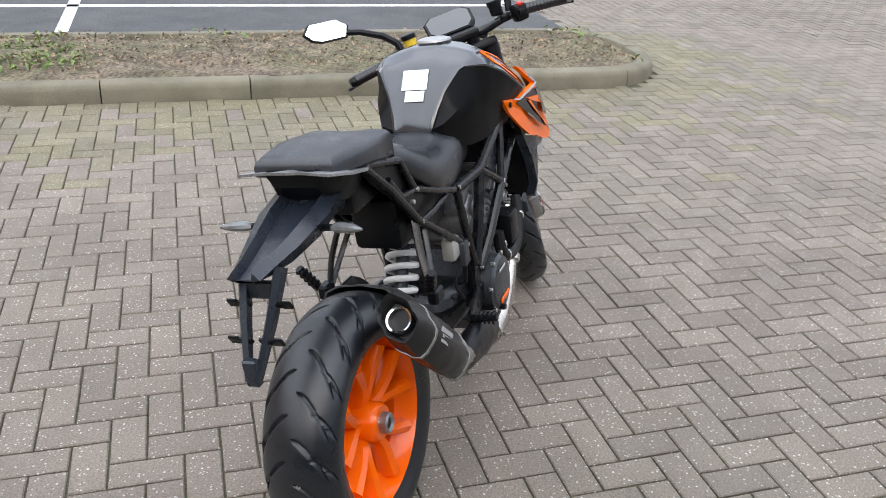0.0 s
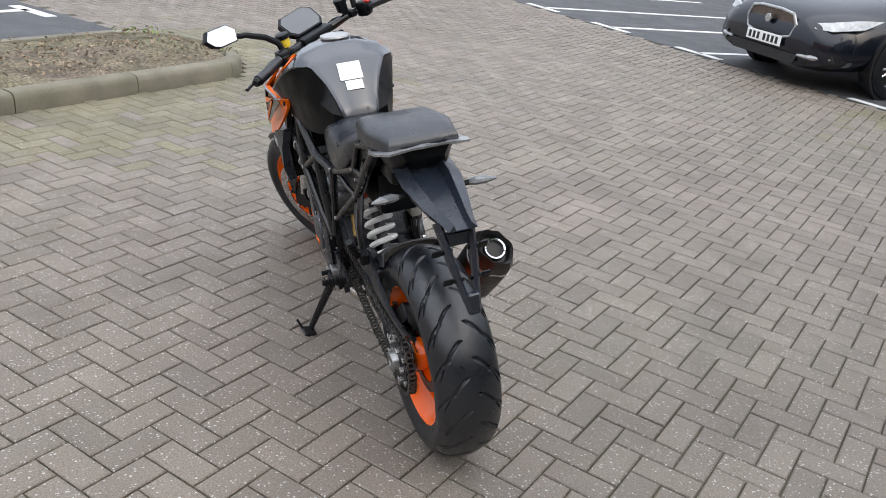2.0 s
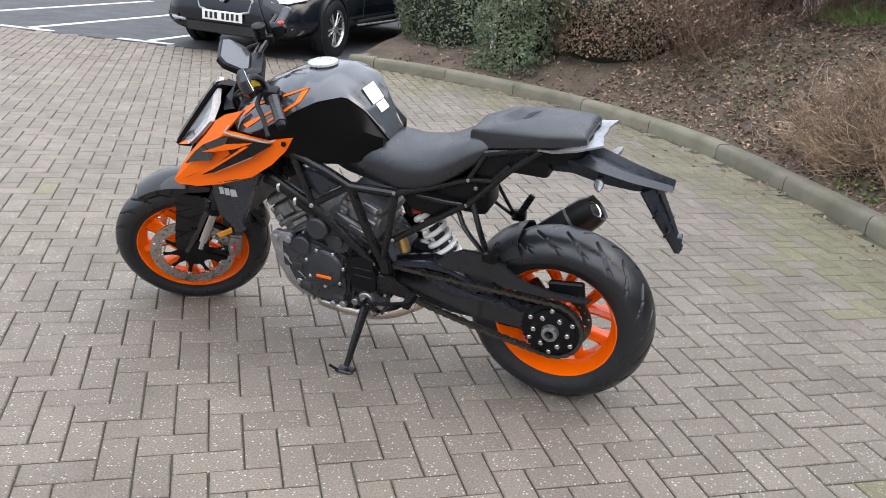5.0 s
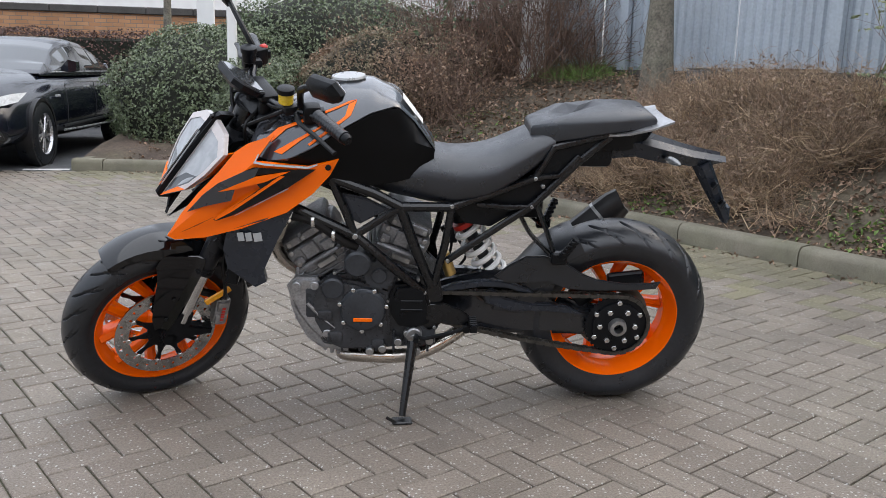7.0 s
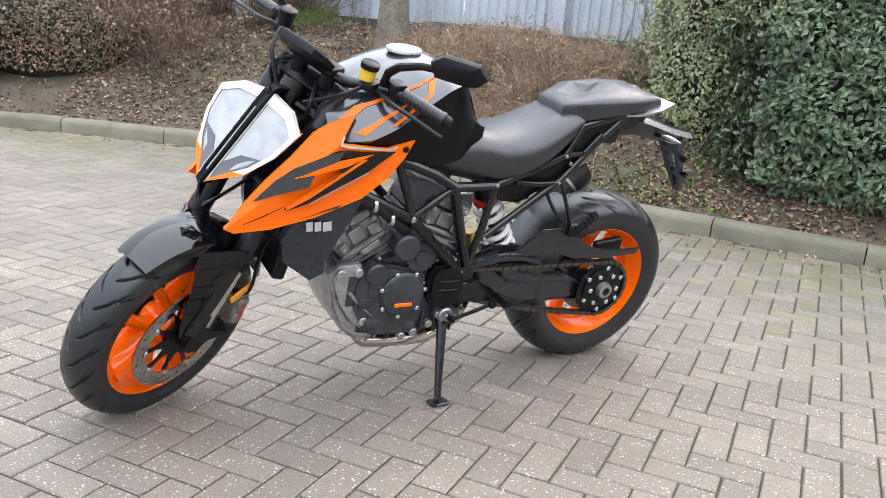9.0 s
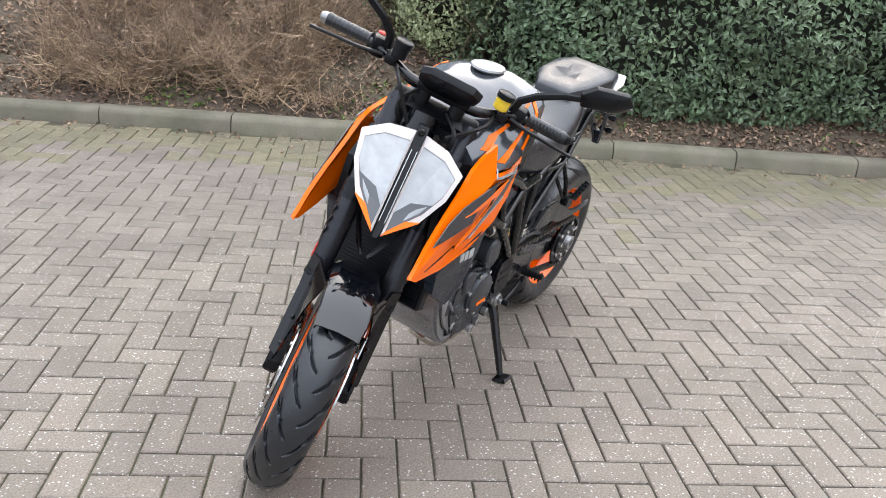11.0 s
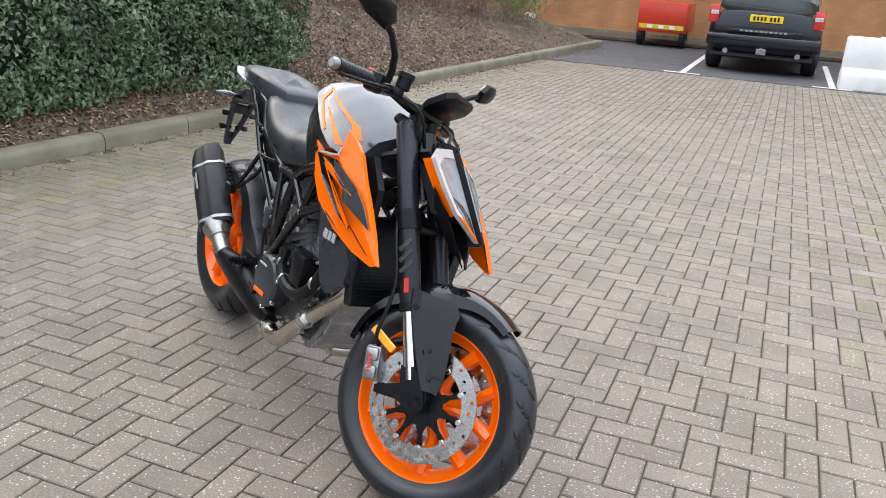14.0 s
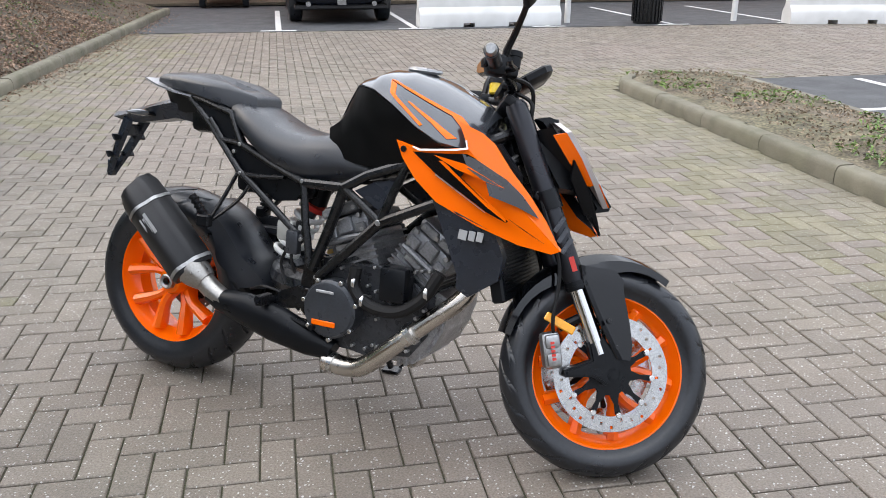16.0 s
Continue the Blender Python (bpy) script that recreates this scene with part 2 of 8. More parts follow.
# the bank's kerb: a straight run, then a bend to the bay's corner
KERB_DIR = Vector((0.4876, -0.873, 0))
KERB_FROM, KERB_BEND, KERB_RADIUS = Vector((-10.2, 12.95, 0)), Vector((-0.86, -3.76, 0)), 5.25
CORNER = Vector((3.62, -6.42, 0))


def kerb_line():
    """Points and headings along the foot of the bank's kerb."""
    out = []
    n = int((KERB_BEND - KERB_FROM).length / 0.3)
    h0 = math.atan2(KERB_DIR.y, KERB_DIR.x)
    for k in range(n):
        out.append((KERB_FROM.lerp(KERB_BEND, k / n), h0))
    h1 = radians(-9)
    for k in range(19):
        h = h0 + (h1 - h0) * k / 18
        out.append((KERB_BEND + KERB_RADIUS * Vector((math.sin(h) - math.sin(h0), math.cos(h0) - math.cos(h), 0)), h))
    last = out[-1][0]
    for k in range(1, 4):
        out.append((last.lerp(CORNER, k / 3), h1))
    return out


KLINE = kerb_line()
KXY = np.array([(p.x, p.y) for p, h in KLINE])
KN = np.array([(math.sin(h), -math.cos(h)) for p, h in KLINE])   # away from the paving
KS = np.r_[0, np.cumsum(np.hypot(*np.diff(KXY, axis=0).T))]


def bank_at(x, y):
    """Run along the kerb and distance behind it."""
    d = np.hypot(KXY[:, 0] - x, KXY[:, 1] - y)
    k = int(d.argmin())
    off = (x - KXY[k, 0]) * KN[k, 0] + (y - KXY[k, 1]) * KN[k, 1]
    along = (x - KXY[k, 0]) * -KN[k, 1] + (y - KXY[k, 1]) * KN[k, 0]
    return KS[k] + along, off


S_BEND = float(KS[int(np.hypot(KXY[:, 0] - KERB_BEND.x, KXY[:, 1] - KERB_BEND.y).argmin())])
S_END = float(KS[-1])


def bank_height(s, n):
    """The bank's height at a run s along the kerb and n metres behind it."""
    full = float(np.interp(s, (0, 5, 8, S_BEND - 1, S_BEND + 2.0, S_END - 1.0, S_END), (0.5, 0.75, 1.05, 1.15, 1.1, 0.55, 0.35)))
    t = min(1.0, max(0.0, (n - 0.15) / 2.1))
    wob = 0.07 * noise.noise((s * 0.9, n * 0.9, 3.1)) + 0.03 * noise.noise((s * 3.1, n * 3.1, 7.7))
    return 0.07 + full * (t * (1.35 - 0.35 * t)) * 0.98 + wob * min(1, n * 2) + max(0, n - 2.25) * 0.03


def tarmac2_edge(x):
    return -6.42 + (x - 3.62) * 0.145


def island_dist(a, b):
    a0, a1, b0, b1, r = ISLAND
    qx, qy = abs(a - (a0 + a1) / 2) - (a1 - a0) / 2 + r, abs(b - (b0 + b1) / 2) - (b1 - b0) / 2 + r
    return math.hypot(max(qx, 0), max(qy, 0)) + min(max(qx, qy), 0) - r


def paved(x, y):
    a, b = x * E1.x + y * E1.y, x * E2.x + y * E2.y
    if island_dist(a, b) < 0.02 or b > FAR_B - 0.1 or b < -17 or a > 17:
        return False
    if a > TARMAC_A and TARMAC_B[0] < b < TARMAC_B[1] and a < 12.2:
        return False
    if x > CORNER.x - 0.1:
        return y > tarmac2_edge(x) + 0.05
    s, n = bank_at(x, y)
    return n < -0.03


# ---- one ground sheet to the horizon ----
bm = B()
for x0, x1, y0, y1 in ((-400, 400, -400, 400),):
    bm.faces.new([bm.verts.new(p) for p in ((x0, y0, -0.016), (x1, y0, -0.016), (x1, y1, -0.016), (x0, y1, -0.016))])
thing("ground", bm, M_FAR, "brown-grey ground that reaches the horizon", "ground", kind="structure", smooth=0)

# ---- the sand bed under the paving ----
bm = B()
for (a0, a1, b0, b1) in ((-3.6, 17.0, -17.0, FAR_B),):
    bm.faces.new([bm.verts.new(ab(a, b, -0.009)) for a, b in ((a0, b0), (a1, b0), (a1, b1), (a0, b1))])
pave = thing("pavement", bm, M_JOINT, "brown block paving laid in herringbone with dark mossy joints", "pavement", kind="structure", smooth=0)

# ---- asphalt bays ----


def slab(name, pts, z, mat, label, cat):
    bm = B()
    top = [bm.verts.new((p[0], p[1], z)) for p in pts]
    low = [bm.verts.new((p[0], p[1], z - 0.05)) for p in pts]
    bm.faces.new(top)
    for k in range(len(pts)):
        bm.faces.new((top[k], low[k], low[(k + 1) % len(pts)], top[(k + 1) % len(pts)]))
    return thing(name, bm, mat, label, cat, kind="structure", smooth=0)


a1 = 12.2
slab("road", [ab(TARMAC_A - 0.05, TARMAC_B[0]), ab(a1, TARMAC_B[0]), ab(a1, TARMAC_B[1]), ab(TARMAC_A - 0.05, TARMAC_B[1])], -0.002, M_TARMAC,
     "dark grey asphalt parking bays behind the planted island", "parking bay")
slab("road", [(3.55, tarmac2_edge(3.55)), (3.3, -20), (22, -20), (22, tarmac2_edge(22))], -0.002, M_TARMAC, "dark asphalt parking bays beside the bank", "parking bay")
slab("road", [ab(-2.6, FAR_B), ab(-4.5, 19.6), ab(14, 19.6), ab(14, FAR_B)], -0.002, M_TARMAC, "dark asphalt parking bays before the brick building", "parking bay")


def stripe(p, q, w=0.1):
    p, q = Vector(p), Vector(q)
    d = (q - p).normalized()
    s = Vector((-d.y, d.x, 0)) * w / 2
    bm = B()
    lo = [bm.verts.new(v + Vector((0, 0, -0.003))) for v in (p - s, p + s, q + s, q - s)]
    hi = [bm.verts.new(v + Vector((0, 0, 0.002))) for v in (p - s, p + s, q + s, q - s)]
    bm.faces.new(hi)
    for k in range(4):
        bm.faces.new((lo[k], lo[(k + 1) % 4], hi[(k + 1) % 4], hi[k]))
    return thing("road_marking", bm, M_PAINT, "worn white painted bay line", "road marking", "bay lines", "structure", smooth=0)


stripe(ab(6.72, -2.85), ab(6.72, 5.7))
stripe(ab(6.35, -2.85), ab(6.95, -2.85), 0.12)
stripe(ab(5.24, 1.3), ab(9.6, 1.3))
stripe(ab(5.24, 4.0), ab(9.6, 4.0))
for x in (6.15, 7.7, 9.15, 10.9, 12.6):
    y = tarmac2_edge(x) - 0.1
    stripe((x - 0.35, y - 0.05, 0), (x + 0.35, y + 0.05, 0), 0.1)
    stripe((x, y, 0), (x - 0.12, y - 4.6, 0))
stripe((3.66, tarmac2_edge(3.7) - 0.08, 0), (4.1, tarmac2_edge(4.1) - 0.08, 0), 0.1)
for a in (0.42, 2.78, 5.2, 7.6, 10.0):
    stripe(ab(a, FAR_B + 0.12), ab(a, FAR_B + 4.6))
    stripe(ab(a - 0.3, FAR_B + 0.12), ab(a + 0.3, FAR_B + 0.12))

# ---- kerbs ----


def kerb_stone(pts, normals, parent, h=0.115, w=0.13):
    """One kerb stone along a run of foot points; normals point away from the paving."""
    bm = B()
    secs = []
    for p, n in zip(pts, normals):
        p, n = Vector(p), Vector(n)
        secs.append([p + n * o + Vector((0, 0, z)) for o, z in ((0, -0.06), (0.0, h * 0.62), (0.014, h * 0.9), (0.034, h), (w - 0.008, h + 0.002), (w, h - 0.008), (w, -0.06))])
    loft(bm, secs)
    return part("kerb_stone", bm, M_KERB, parent, smooth=40)


def kerb_run(name, line, normals, label, stone=0.9):
    s = np.r_[0, np.cumsum([(Vector(b) - Vector(a)).length for a, b in zip(line, line[1:])])]
    top = empty(name, Matrix.Identity(4), label, "kerb", kind="structure")
    L = np.array([tuple(p) for p in line])
    N = np.array([tuple(p) for p in normals])
    k, rnd = 0.0, random.Random(5)
    while k < s[-1] - 0.05:
        e = min(k + stone - 0.008, s[-1])
        ts = np.linspace(k, e, 5)
        dz = rnd.uniform(-0.004, 0.004)
        pts = [(np.interp(t, s, L[:, 0]), np.interp(t, s, L[:, 1]), dz) for t in ts]
        nn = [Vector((np.interp(t, s, N[:, 0]), np.interp(t, s, N[:, 1]), 0)).normalized() for t in ts]
        kerb_stone(pts, nn, top)
        k += stone
    return top


kerb_run("kerb", [p for p, h in KLINE], [(a, b, 0) for a, b in KN], "weathered grey concrete kerb stones along the planted bank")
side = [CORNER + Vector((-0.02, -0.03, 0)), CORNER + Vector((-0.12, -1.2, 0)), CORNER + Vector((-0.22, -4.5, 0))]
kerb_run("kerb", side, [(-1, 0.05, 0)] * 3, "weathered grey concrete kerb stones beside the parking bay")


def island_ring(shrink=0.0, step=0.12):
    a0, a1, b0, b1, r = ISLAND
    r2 = r - shrink
    pts = []
    for ca, cb, q in ((a1 - r, b0 + r, -90), (a1 - r, b1 - r, 0), (a0 + r, b1 - r, 90), (a0 + r, b0 + r, 180)):
        for k in range(9):
            t = radians(q + 90 * k / 8)
            pts.append((ca + r2 * math.cos(t), cb + r2 * math.sin(t), math.cos(t), math.sin(t)))
    pts.append(pts[0])
    return pts


ring = island_ring()
kerb_run("kerb", [ab(p[0], p[1]) for p in ring], [tuple(-(E1 * p[2] + E2 * p[3])) for p in ring], "weathered grey concrete kerb stones round the planted island")

# the island's soil
bm = B()
a0, a1, b0, b1, r = ISLAND
na, nb = 22, 110
grid = {}
for i in range(na + 1):
    for j in range(nb + 1):
        a, b = a0 + 0.1 + (a1 - a0 - 0.2) * i / na, b0 + 0.1 + (b1 - b0 - 0.2) * j / nb
        d = -island_dist(a, b)
        if d > 0.07:
            z = 0.085 + 0.05 * min(1, d * 1.5) + 0.035 * noise.noise((a * 2.2, b * 2.2, 0)) + 0.03 * noise.noise((a * 8, b * 8, 2))
            grid[i, j] = bm.verts.new(ab(a, b, z))
for i in range(na):
    for j in range(nb):
        q = [grid.get(k) for k in ((i, j), (i + 1, j), (i + 1, j + 1), (i, j + 1))]
        if all(q):
            bm.faces.new(q)
thing("island_bed", bm, M_BEDSOIL, "bare brown soil of the kerbed planting island", "planting bed", kind="structure")

# the bank behind the kerb
bm = B()
ns = [0.1, 0.25, 0.4, 0.6, 0.8, 1.0, 1.25, 1.5, 1.75, 2.0, 2.3, 2.7, 3.3, 4.2, 5.5, 7.5, 10.5, 15]
rows = []
for k in range(len(KLINE)):
    s = float(KS[k])
    rows.append([bm.verts.new((KXY[k, 0] + KN[k, 0] * n, KXY[k, 1] + KN[k, 1] * n, bank_height(s, n))) for n in ns])
for a, b in zip(rows, rows[1:]):
    for k in range(len(ns) - 1):
        bm.faces.new((a[k], b[k], b[k + 1], a[k + 1]))
thing("bank", bm, M_SOIL, "dark soil bank with moss and leaf litter behind the kerb", "earth bank", kind="structure")

# ---- materials of the motorcycle ----
M_RUBBER = material("tyre_rubber", (0.0085, 0.0102, 0.0140), 0.34, spec=0.6, vary=0.2, scale=6, fine=0.25, fine_scale=90, bump=0.08, bump_scale=260, second=(0.015, 0.0165, 0.0195), blotch=0.4, blotch_scale=5)
M_RIM = material("orange_rim_paint", (0.95, 0.142, 0.0006), 0.22, vary=0.05, scale=5, coat=0.35, spec=0.3, rough_vary=0.05)
M_ORANGE = material("orange_fairing_paint", (0.95, 0.150, 0.0006), 0.20, vary=0.05, scale=4, coat=0.22, spec=0.22, rough_vary=0.05)
M_GLOSS = material("black_gloss_paint", (0.003, 0.003, 0.004), 0.06, vary=0.2, scale=6, coat=0.1, spec=0.36, rough_vary=0.03)
M_MUDGUARD = material("mudguard_gloss_paint", (0.003, 0.0035, 0.005), 0.05, vary=0.2, scale=6, coat=0.4, spec=0.4, rough_vary=0.02)
M_TANK = material("charcoal_tank_paint", (0.046, 0.051, 0.060), 0.20, metal=0.35, vary=0.12, scale=5, coat=0.9, rough_vary=0.05)
M_GREYGFX = material("grey_graphic", (0.030, 0.030, 0.034), 0.30, vary=0.08, scale=6, coat=0.3)
M_SATIN = material("black_plastic", (0.0042, 0.0050, 0.0066), 0.34, spec=0.22, vary=0.2, scale=9, fine=0.15, fine_scale=200, bump=0.1, bump_scale=320)
M_TAIL = material("tail_plastic", (0.0150, 0.0195, 0.0285), 0.28, spec=0.55, vary=0.15, scale=8, fine=0.15, fine_scale=220, bump=0.15, bump_scale=300)
M_FRAME = material("frame_powder_coat", (0.0035, 0.0040, 0.0052), 0.26, spec=0.5, vary=0.2, scale=12, bump=0.08, bump_scale=300)
M_SEAT = material("seat_vinyl", (0.0105, 0.0128, 0.0180), 0.34, spec=0.75, vary=0.15, scale=8, fine=0.2, fine_scale=260, bump=0.15, bump_scale=420)
M_ENGINE = material("engine_casting", (0.22, 0.224, 0.235), 0.40, metal=0.55, vary=0.25, scale=14, fine=0.2, fine_scale=150, bump=0.3, bump_scale=260)
M_CASE = material("crankcase_casting", (0.055, 0.058, 0.065), 0.32, metal=0.5, vary=0.25, scale=14, fine=0.2, fine_scale=150, bump=0.3, bump_scale=260)
M_ENGDARK = material("engine_black_cover", (0.038, 0.042, 0.049), 0.34, spec=0.45, metal=0.2, vary=0.2, scale=14, fine=0.15, bump=0.15, bump_scale=280)
M_SUMP = material("sump_casting", (0.38, 0.385, 0.40), 0.36, metal=0.8, vary=0.25, scale=14, fine=0.2, fine_scale=150, bump=0.3, bump_scale=240)
M_SWING = material("swingarm_paint", (0.0105, 0.0118, 0.0150), 0.20, spec=0.8, vary=0.15, scale=8, fine=0.1, fine_scale=220, bump=0.08, bump_scale=300)
M_TANKGREY = material("frosted_reservoir", (0.30, 0.30, 0.28), 0.4, vary=0.1, scale=20)
M_ALU = material("cast_aluminium", (0.36, 0.36, 0.36), 0.42, metal=0.9, vary=0.2, scale=18, fine=0.15, bump=0.15, bump_scale=240)
M_STEEL = material("bolt_steel", (0.62, 0.62, 0.61), 0.26, metal=1.0, vary=0.15, scale=30)
M_CHROME = material("chromed_fork_tube", (0.72, 0.72, 0.72), 0.1, metal=1.0, vary=0.05, scale=10, rough_vary=0.04)
M_HEADER = material("stainless_header", (0.62, 0.585, 0.54), 0.24, metal=1.0, vary=0.2, scale=7, second=(0.54, 0.47, 0.39), blotch=0.3, blotch_scale=6)
M_TITAN = material("brushed_titanium", (0.36, 0.345, 0.32), 0.36, metal=0.95, vary=0.15, scale=14, fine=0.1, fine_scale=160)
M_HUGGER = material("hugger_plastic", (0.0115, 0.0132, 0.017), 0.34, spec=0.6, vary=0.15, scale=8, fine=0.15, fine_scale=220, bump=0.12, bump_scale=300)
M_TANKSIDE = material("black_tank_plastic", (0.0030, 0.0032, 0.0038), 0.38, spec=0.14, vary=0.15, scale=8, fine=0.1, fine_scale=240)
M_MUFFLER = material("muffler_black_ceramic", (0.012, 0.012, 0.013), 0.42, spec=0.4, metal=0.1, vary=0.15, scale=9, fine=0.2, fine_scale=300)
M_DISC = material("brake_disc_steel", (0.50, 0.495, 0.485), 0.24, metal=1.0, vary=0.12, scale=24, fine=0.1)
M_DISCB = material("rear_disc_steel", (0.16, 0.13, 0.11), 0.4, metal=0.9, vary=0.2, scale=24)
M_SPRING = material("white_spring_paint", (0.80, 0.80, 0.79), 0.35, vary=0.06, scale=9, coat=0.3)
M_RED = material("red_anodised", (0.55, 0.03, 0.02), 0.35, vary=0.15, scale=9)
M_GOLD = material("brass_collar", (0.55, 0.38, 0.14), 0.35, metal=0.9, vary=0.15, scale=9)
M_YELLOW = material("brake_fluid_cup", (0.72, 0.50, 0.03), 0.3, vary=0.15, scale=20, coat=0.3)
M_AMBER = material("amber_reflector", (0.85, 0.36, 0.01), 0.18, vary=0.1, scale=60, coat=0.6)
M_FORK = material("fork_anodised", (0.020, 0.021, 0.026), 0.33, metal=0.5, vary=0.12, scale=9)
M_STICKER = material("white_sticker", (0.80, 0.80, 0.78), 0.45, vary=0.05, scale=20)
M_CHAIN = material("chain_steel", (0.095, 0.09, 0.082), 0.45, metal=0.85, vary=0.3, scale=40)
M_SILVER = material("silver_trim", (0.40, 0.405, 0.41), 0.3, metal=0.4, vary=0.08, scale=9)
M_LENS = material("headlight_lens", (0.38, 0.395, 0.41), 0.07, vary=0.10, scale=22, coat=1.0, second=(0.12, 0.128, 0.14), blotch=0.6, blotch_scale=14)
M_DRL = material("daylight_guide", (0.52, 0.475, 0.462), 0.22, vary=0.05, scale=20, coat=0.6)
M_MIRROR = material("mirror_glass", (0.9, 0.92, 0.93), 0.03, metal=1.0, vary=0.02, rough_vary=0.01)
M_SCREEN = material("dash_screen", (0.05, 0.055, 0.06), 0.12, vary=0.1, coat=0.8)
M_INDLENS = material("indicator_lens", (0.11, 0.115, 0.12), 0.12, vary=0.2, scale=80, coat=0.8)
M_HOSE = material("rubber_hose", (0.007, 0.007, 0.0075), 0.5, spec=0.3, vary=0.2, scale=20)
M_TEXTGREY = material("badge_grey", (0.36, 0.365, 0.37), 0.35, vary=0.05, scale=20)

BIKE = Matrix.Translation((0.006, -0.006, 0.004)) @ Matrix.Rotation(radians(-3.7), 4, "Z") @ Matrix.Rotation(radians(-11.1), 4, "X")
AXIS_FOOT = Matrix.Translation((1.567, 0, 0))
STEER = AXIS_FOOT @ Matrix.Rotation(radians(31), 4, Vector((-math.sin(radians(25.1)), 0, math.cos(radians(25.1))))) @ AXIS_FOOT.inverted()
REAR, FRONT = Vector((-0.012, 0, 0.319)), Vector((1.486, 0, 0.287))
bike = empty("motorcycle", BIKE, "black and orange naked motorcycle leaning on its side stand", "motorcycle")


def groove_depth(theta, v, n, seed):
    """How deep a tread groove is at a turn theta and a place v (-1 to 1) across the tyre."""
    best, side, av = 0.0, (1 if v > 0 else -1), abs(v)
    pitch = 2 * math.pi / n
    for start, span, lo, hi, wide in ((0.0, 1.0, 0.05, 0.70, 0.080), (0.45, 0.6, 0.36, 0.93, 0.072), (0.74, 0.25, 0.62, 0.9, 0.06)):
        if not lo < av < hi:
            continue
        t = (av - lo) / (hi - lo)
        mid = (start + span * t ** 1.5 + (0.5 if side < 0 else 0)) * pitch
        d = (theta - mid) % pitch
        d = min(d, pitch - d) / pitch
        w = wide * (1 - 0.75 * abs(2 * t - 1) ** 3)
        if d < w:
            best = max(best, 1 - (d / w) ** 2)
    return best


def tyre_mesh(radius, width, bead, n, crown):
    """A tyre round the y axis with carved tread grooves."""
    bm = B()
    nu, nv = 640, 92
    rings = []
    for i in range(nu):
        th = 2 * math.pi * i / nu
        ring = []
        for j in range(nv + 1):
            v = -1 + 2 * j / nv
            ang = v * radians(82)
            y = width / 2 * math.sin(ang) / math.sin(radians(82))
            r = radius - crown * (1 - math.cos(ang)) / (1 - math.cos(radians(82)))
            dp = 0.0075 * groove_depth(th, v, n, 1) if abs(v) < 0.95 else 0
            ring.append(bm.verts.new(((r - dp) * math.cos(th), y, (r - dp) * math.sin(th))))
        for y, r in ((width / 2 * 0.985, radius - crown - 0.022), (width / 2 * 0.90, bead + 0.018), (width / 2 * 0.83, bead), (-width / 2 * 0.83, bead), (-width / 2 * 0.90, bead + 0.018), (-width / 2 * 0.985, radius - crown - 0.022)):
            ring.append(bm.verts.new((r * math.cos(th), y, r * math.sin(th))))
        rings.append(ring)
    m = len(rings[0])
    for i in range(nu):
        a, b = rings[i], rings[(i + 1) % nu]
        for k in range(m):
            bm.faces.new((a[k], b[k], b[(k + 1) % m], a[(k + 1) % m]))
    return bm


def rim_mesh(w, outer):
    bm = B()
    prof = [(-w, outer + 0.010), (-w + 0.004, outer + 0.014), (-w + 0.010, outer + 0.008), (-w + 0.016, outer - 0.004), (-w * 0.45, outer - 0.014), (-w * 0.3, outer - 0.030), (w * 0.3, outer - 0.030),
            (w * 0.45, outer - 0.014), (w - 0.016, outer - 0.004), (w - 0.010, outer + 0.008), (w - 0.004, outer + 0.014), (w, outer + 0.010),
            (w - 0.002, outer - 0.012), (w * 0.5, outer - 0.026), (w * 0.3, outer - 0.042), (-w * 0.3, outer - 0.042), (-w * 0.5, outer - 0.026), (-w + 0.002, outer - 0.012)]
    turned(bm, prof, 72, closed=True)
    return bm


def wheel(name, centre, steer, tyre_args, rim_w, rim_r, hub_w, spoke_y, label):
    at = (steer or Matrix.Identity(4)) @ Matrix.Translation(centre)
    bm = rim_mesh(rim_w, rim_r)
    w = part(name, bm, M_RIM, bike, label, at=at)
    part("tyre", tyre_mesh(*tyre_args), M_RUBBER, w, "worn black road tyre with carved tread grooves", smooth=50)
    bm = B()
    turned(bm, [(-hub_w, 0.018), (-hub_w, 0.042), (-hub_w + 0.012, 0.05), (hub_w - 0.012, 0.05), (hub_w, 0.042), (hub_w, 0.018)], 32, closed=True)
    part("hub", bm, M_RIM, w)
    for k in range(5):
        bm = B()
        a = 2 * math.pi * (k + 0.2) / 5
        for s in (-1, 1):
            d0, d1, d2 = a + s * 0.12, a + s * 0.16, a + s * 0.34
            pts = [(0.036 * math.cos(d0), 0, 0.036 * math.sin(d0)), (0.10 * math.cos(d1), spoke_y, 0.10 * math.sin(d1)), ((rim_r - 0.03) * math.cos(d2), spoke_y * 1.4, (rim_r - 0.03) * math.sin(d2))]
            tube(bm, pts, [0.021, 0.016, 0.022], 8, smooth=4, flat=1.6, up=(0, 1, 0))
        box(bm, (-0.012, -0.008, -0.02), (0.012, 0.008, 0.02), 0.003, Matrix.Rotation(-a, 4, "Y") @ Matrix.Translation((0.085, spoke_y, 0)))
        part("spoke", bm, M_RIM, w)
    return w


rear_wheel = wheel("rear_wheel", REAR, None, (0.321, 0.19, 0.212, 20, 0.055), 0.080, 0.222, 0.075, -0.030, "orange cast rear wheel")
front_wheel = wheel("front_wheel", FRONT, STEER, (0.298, 0.122, 0.214, 21, 0.040), 0.050, 0.222, 0.05, 0.0, "orange cast front wheel")
RW, FW = Matrix.Translation(REAR), STEER @ Matrix.Translation(FRONT)


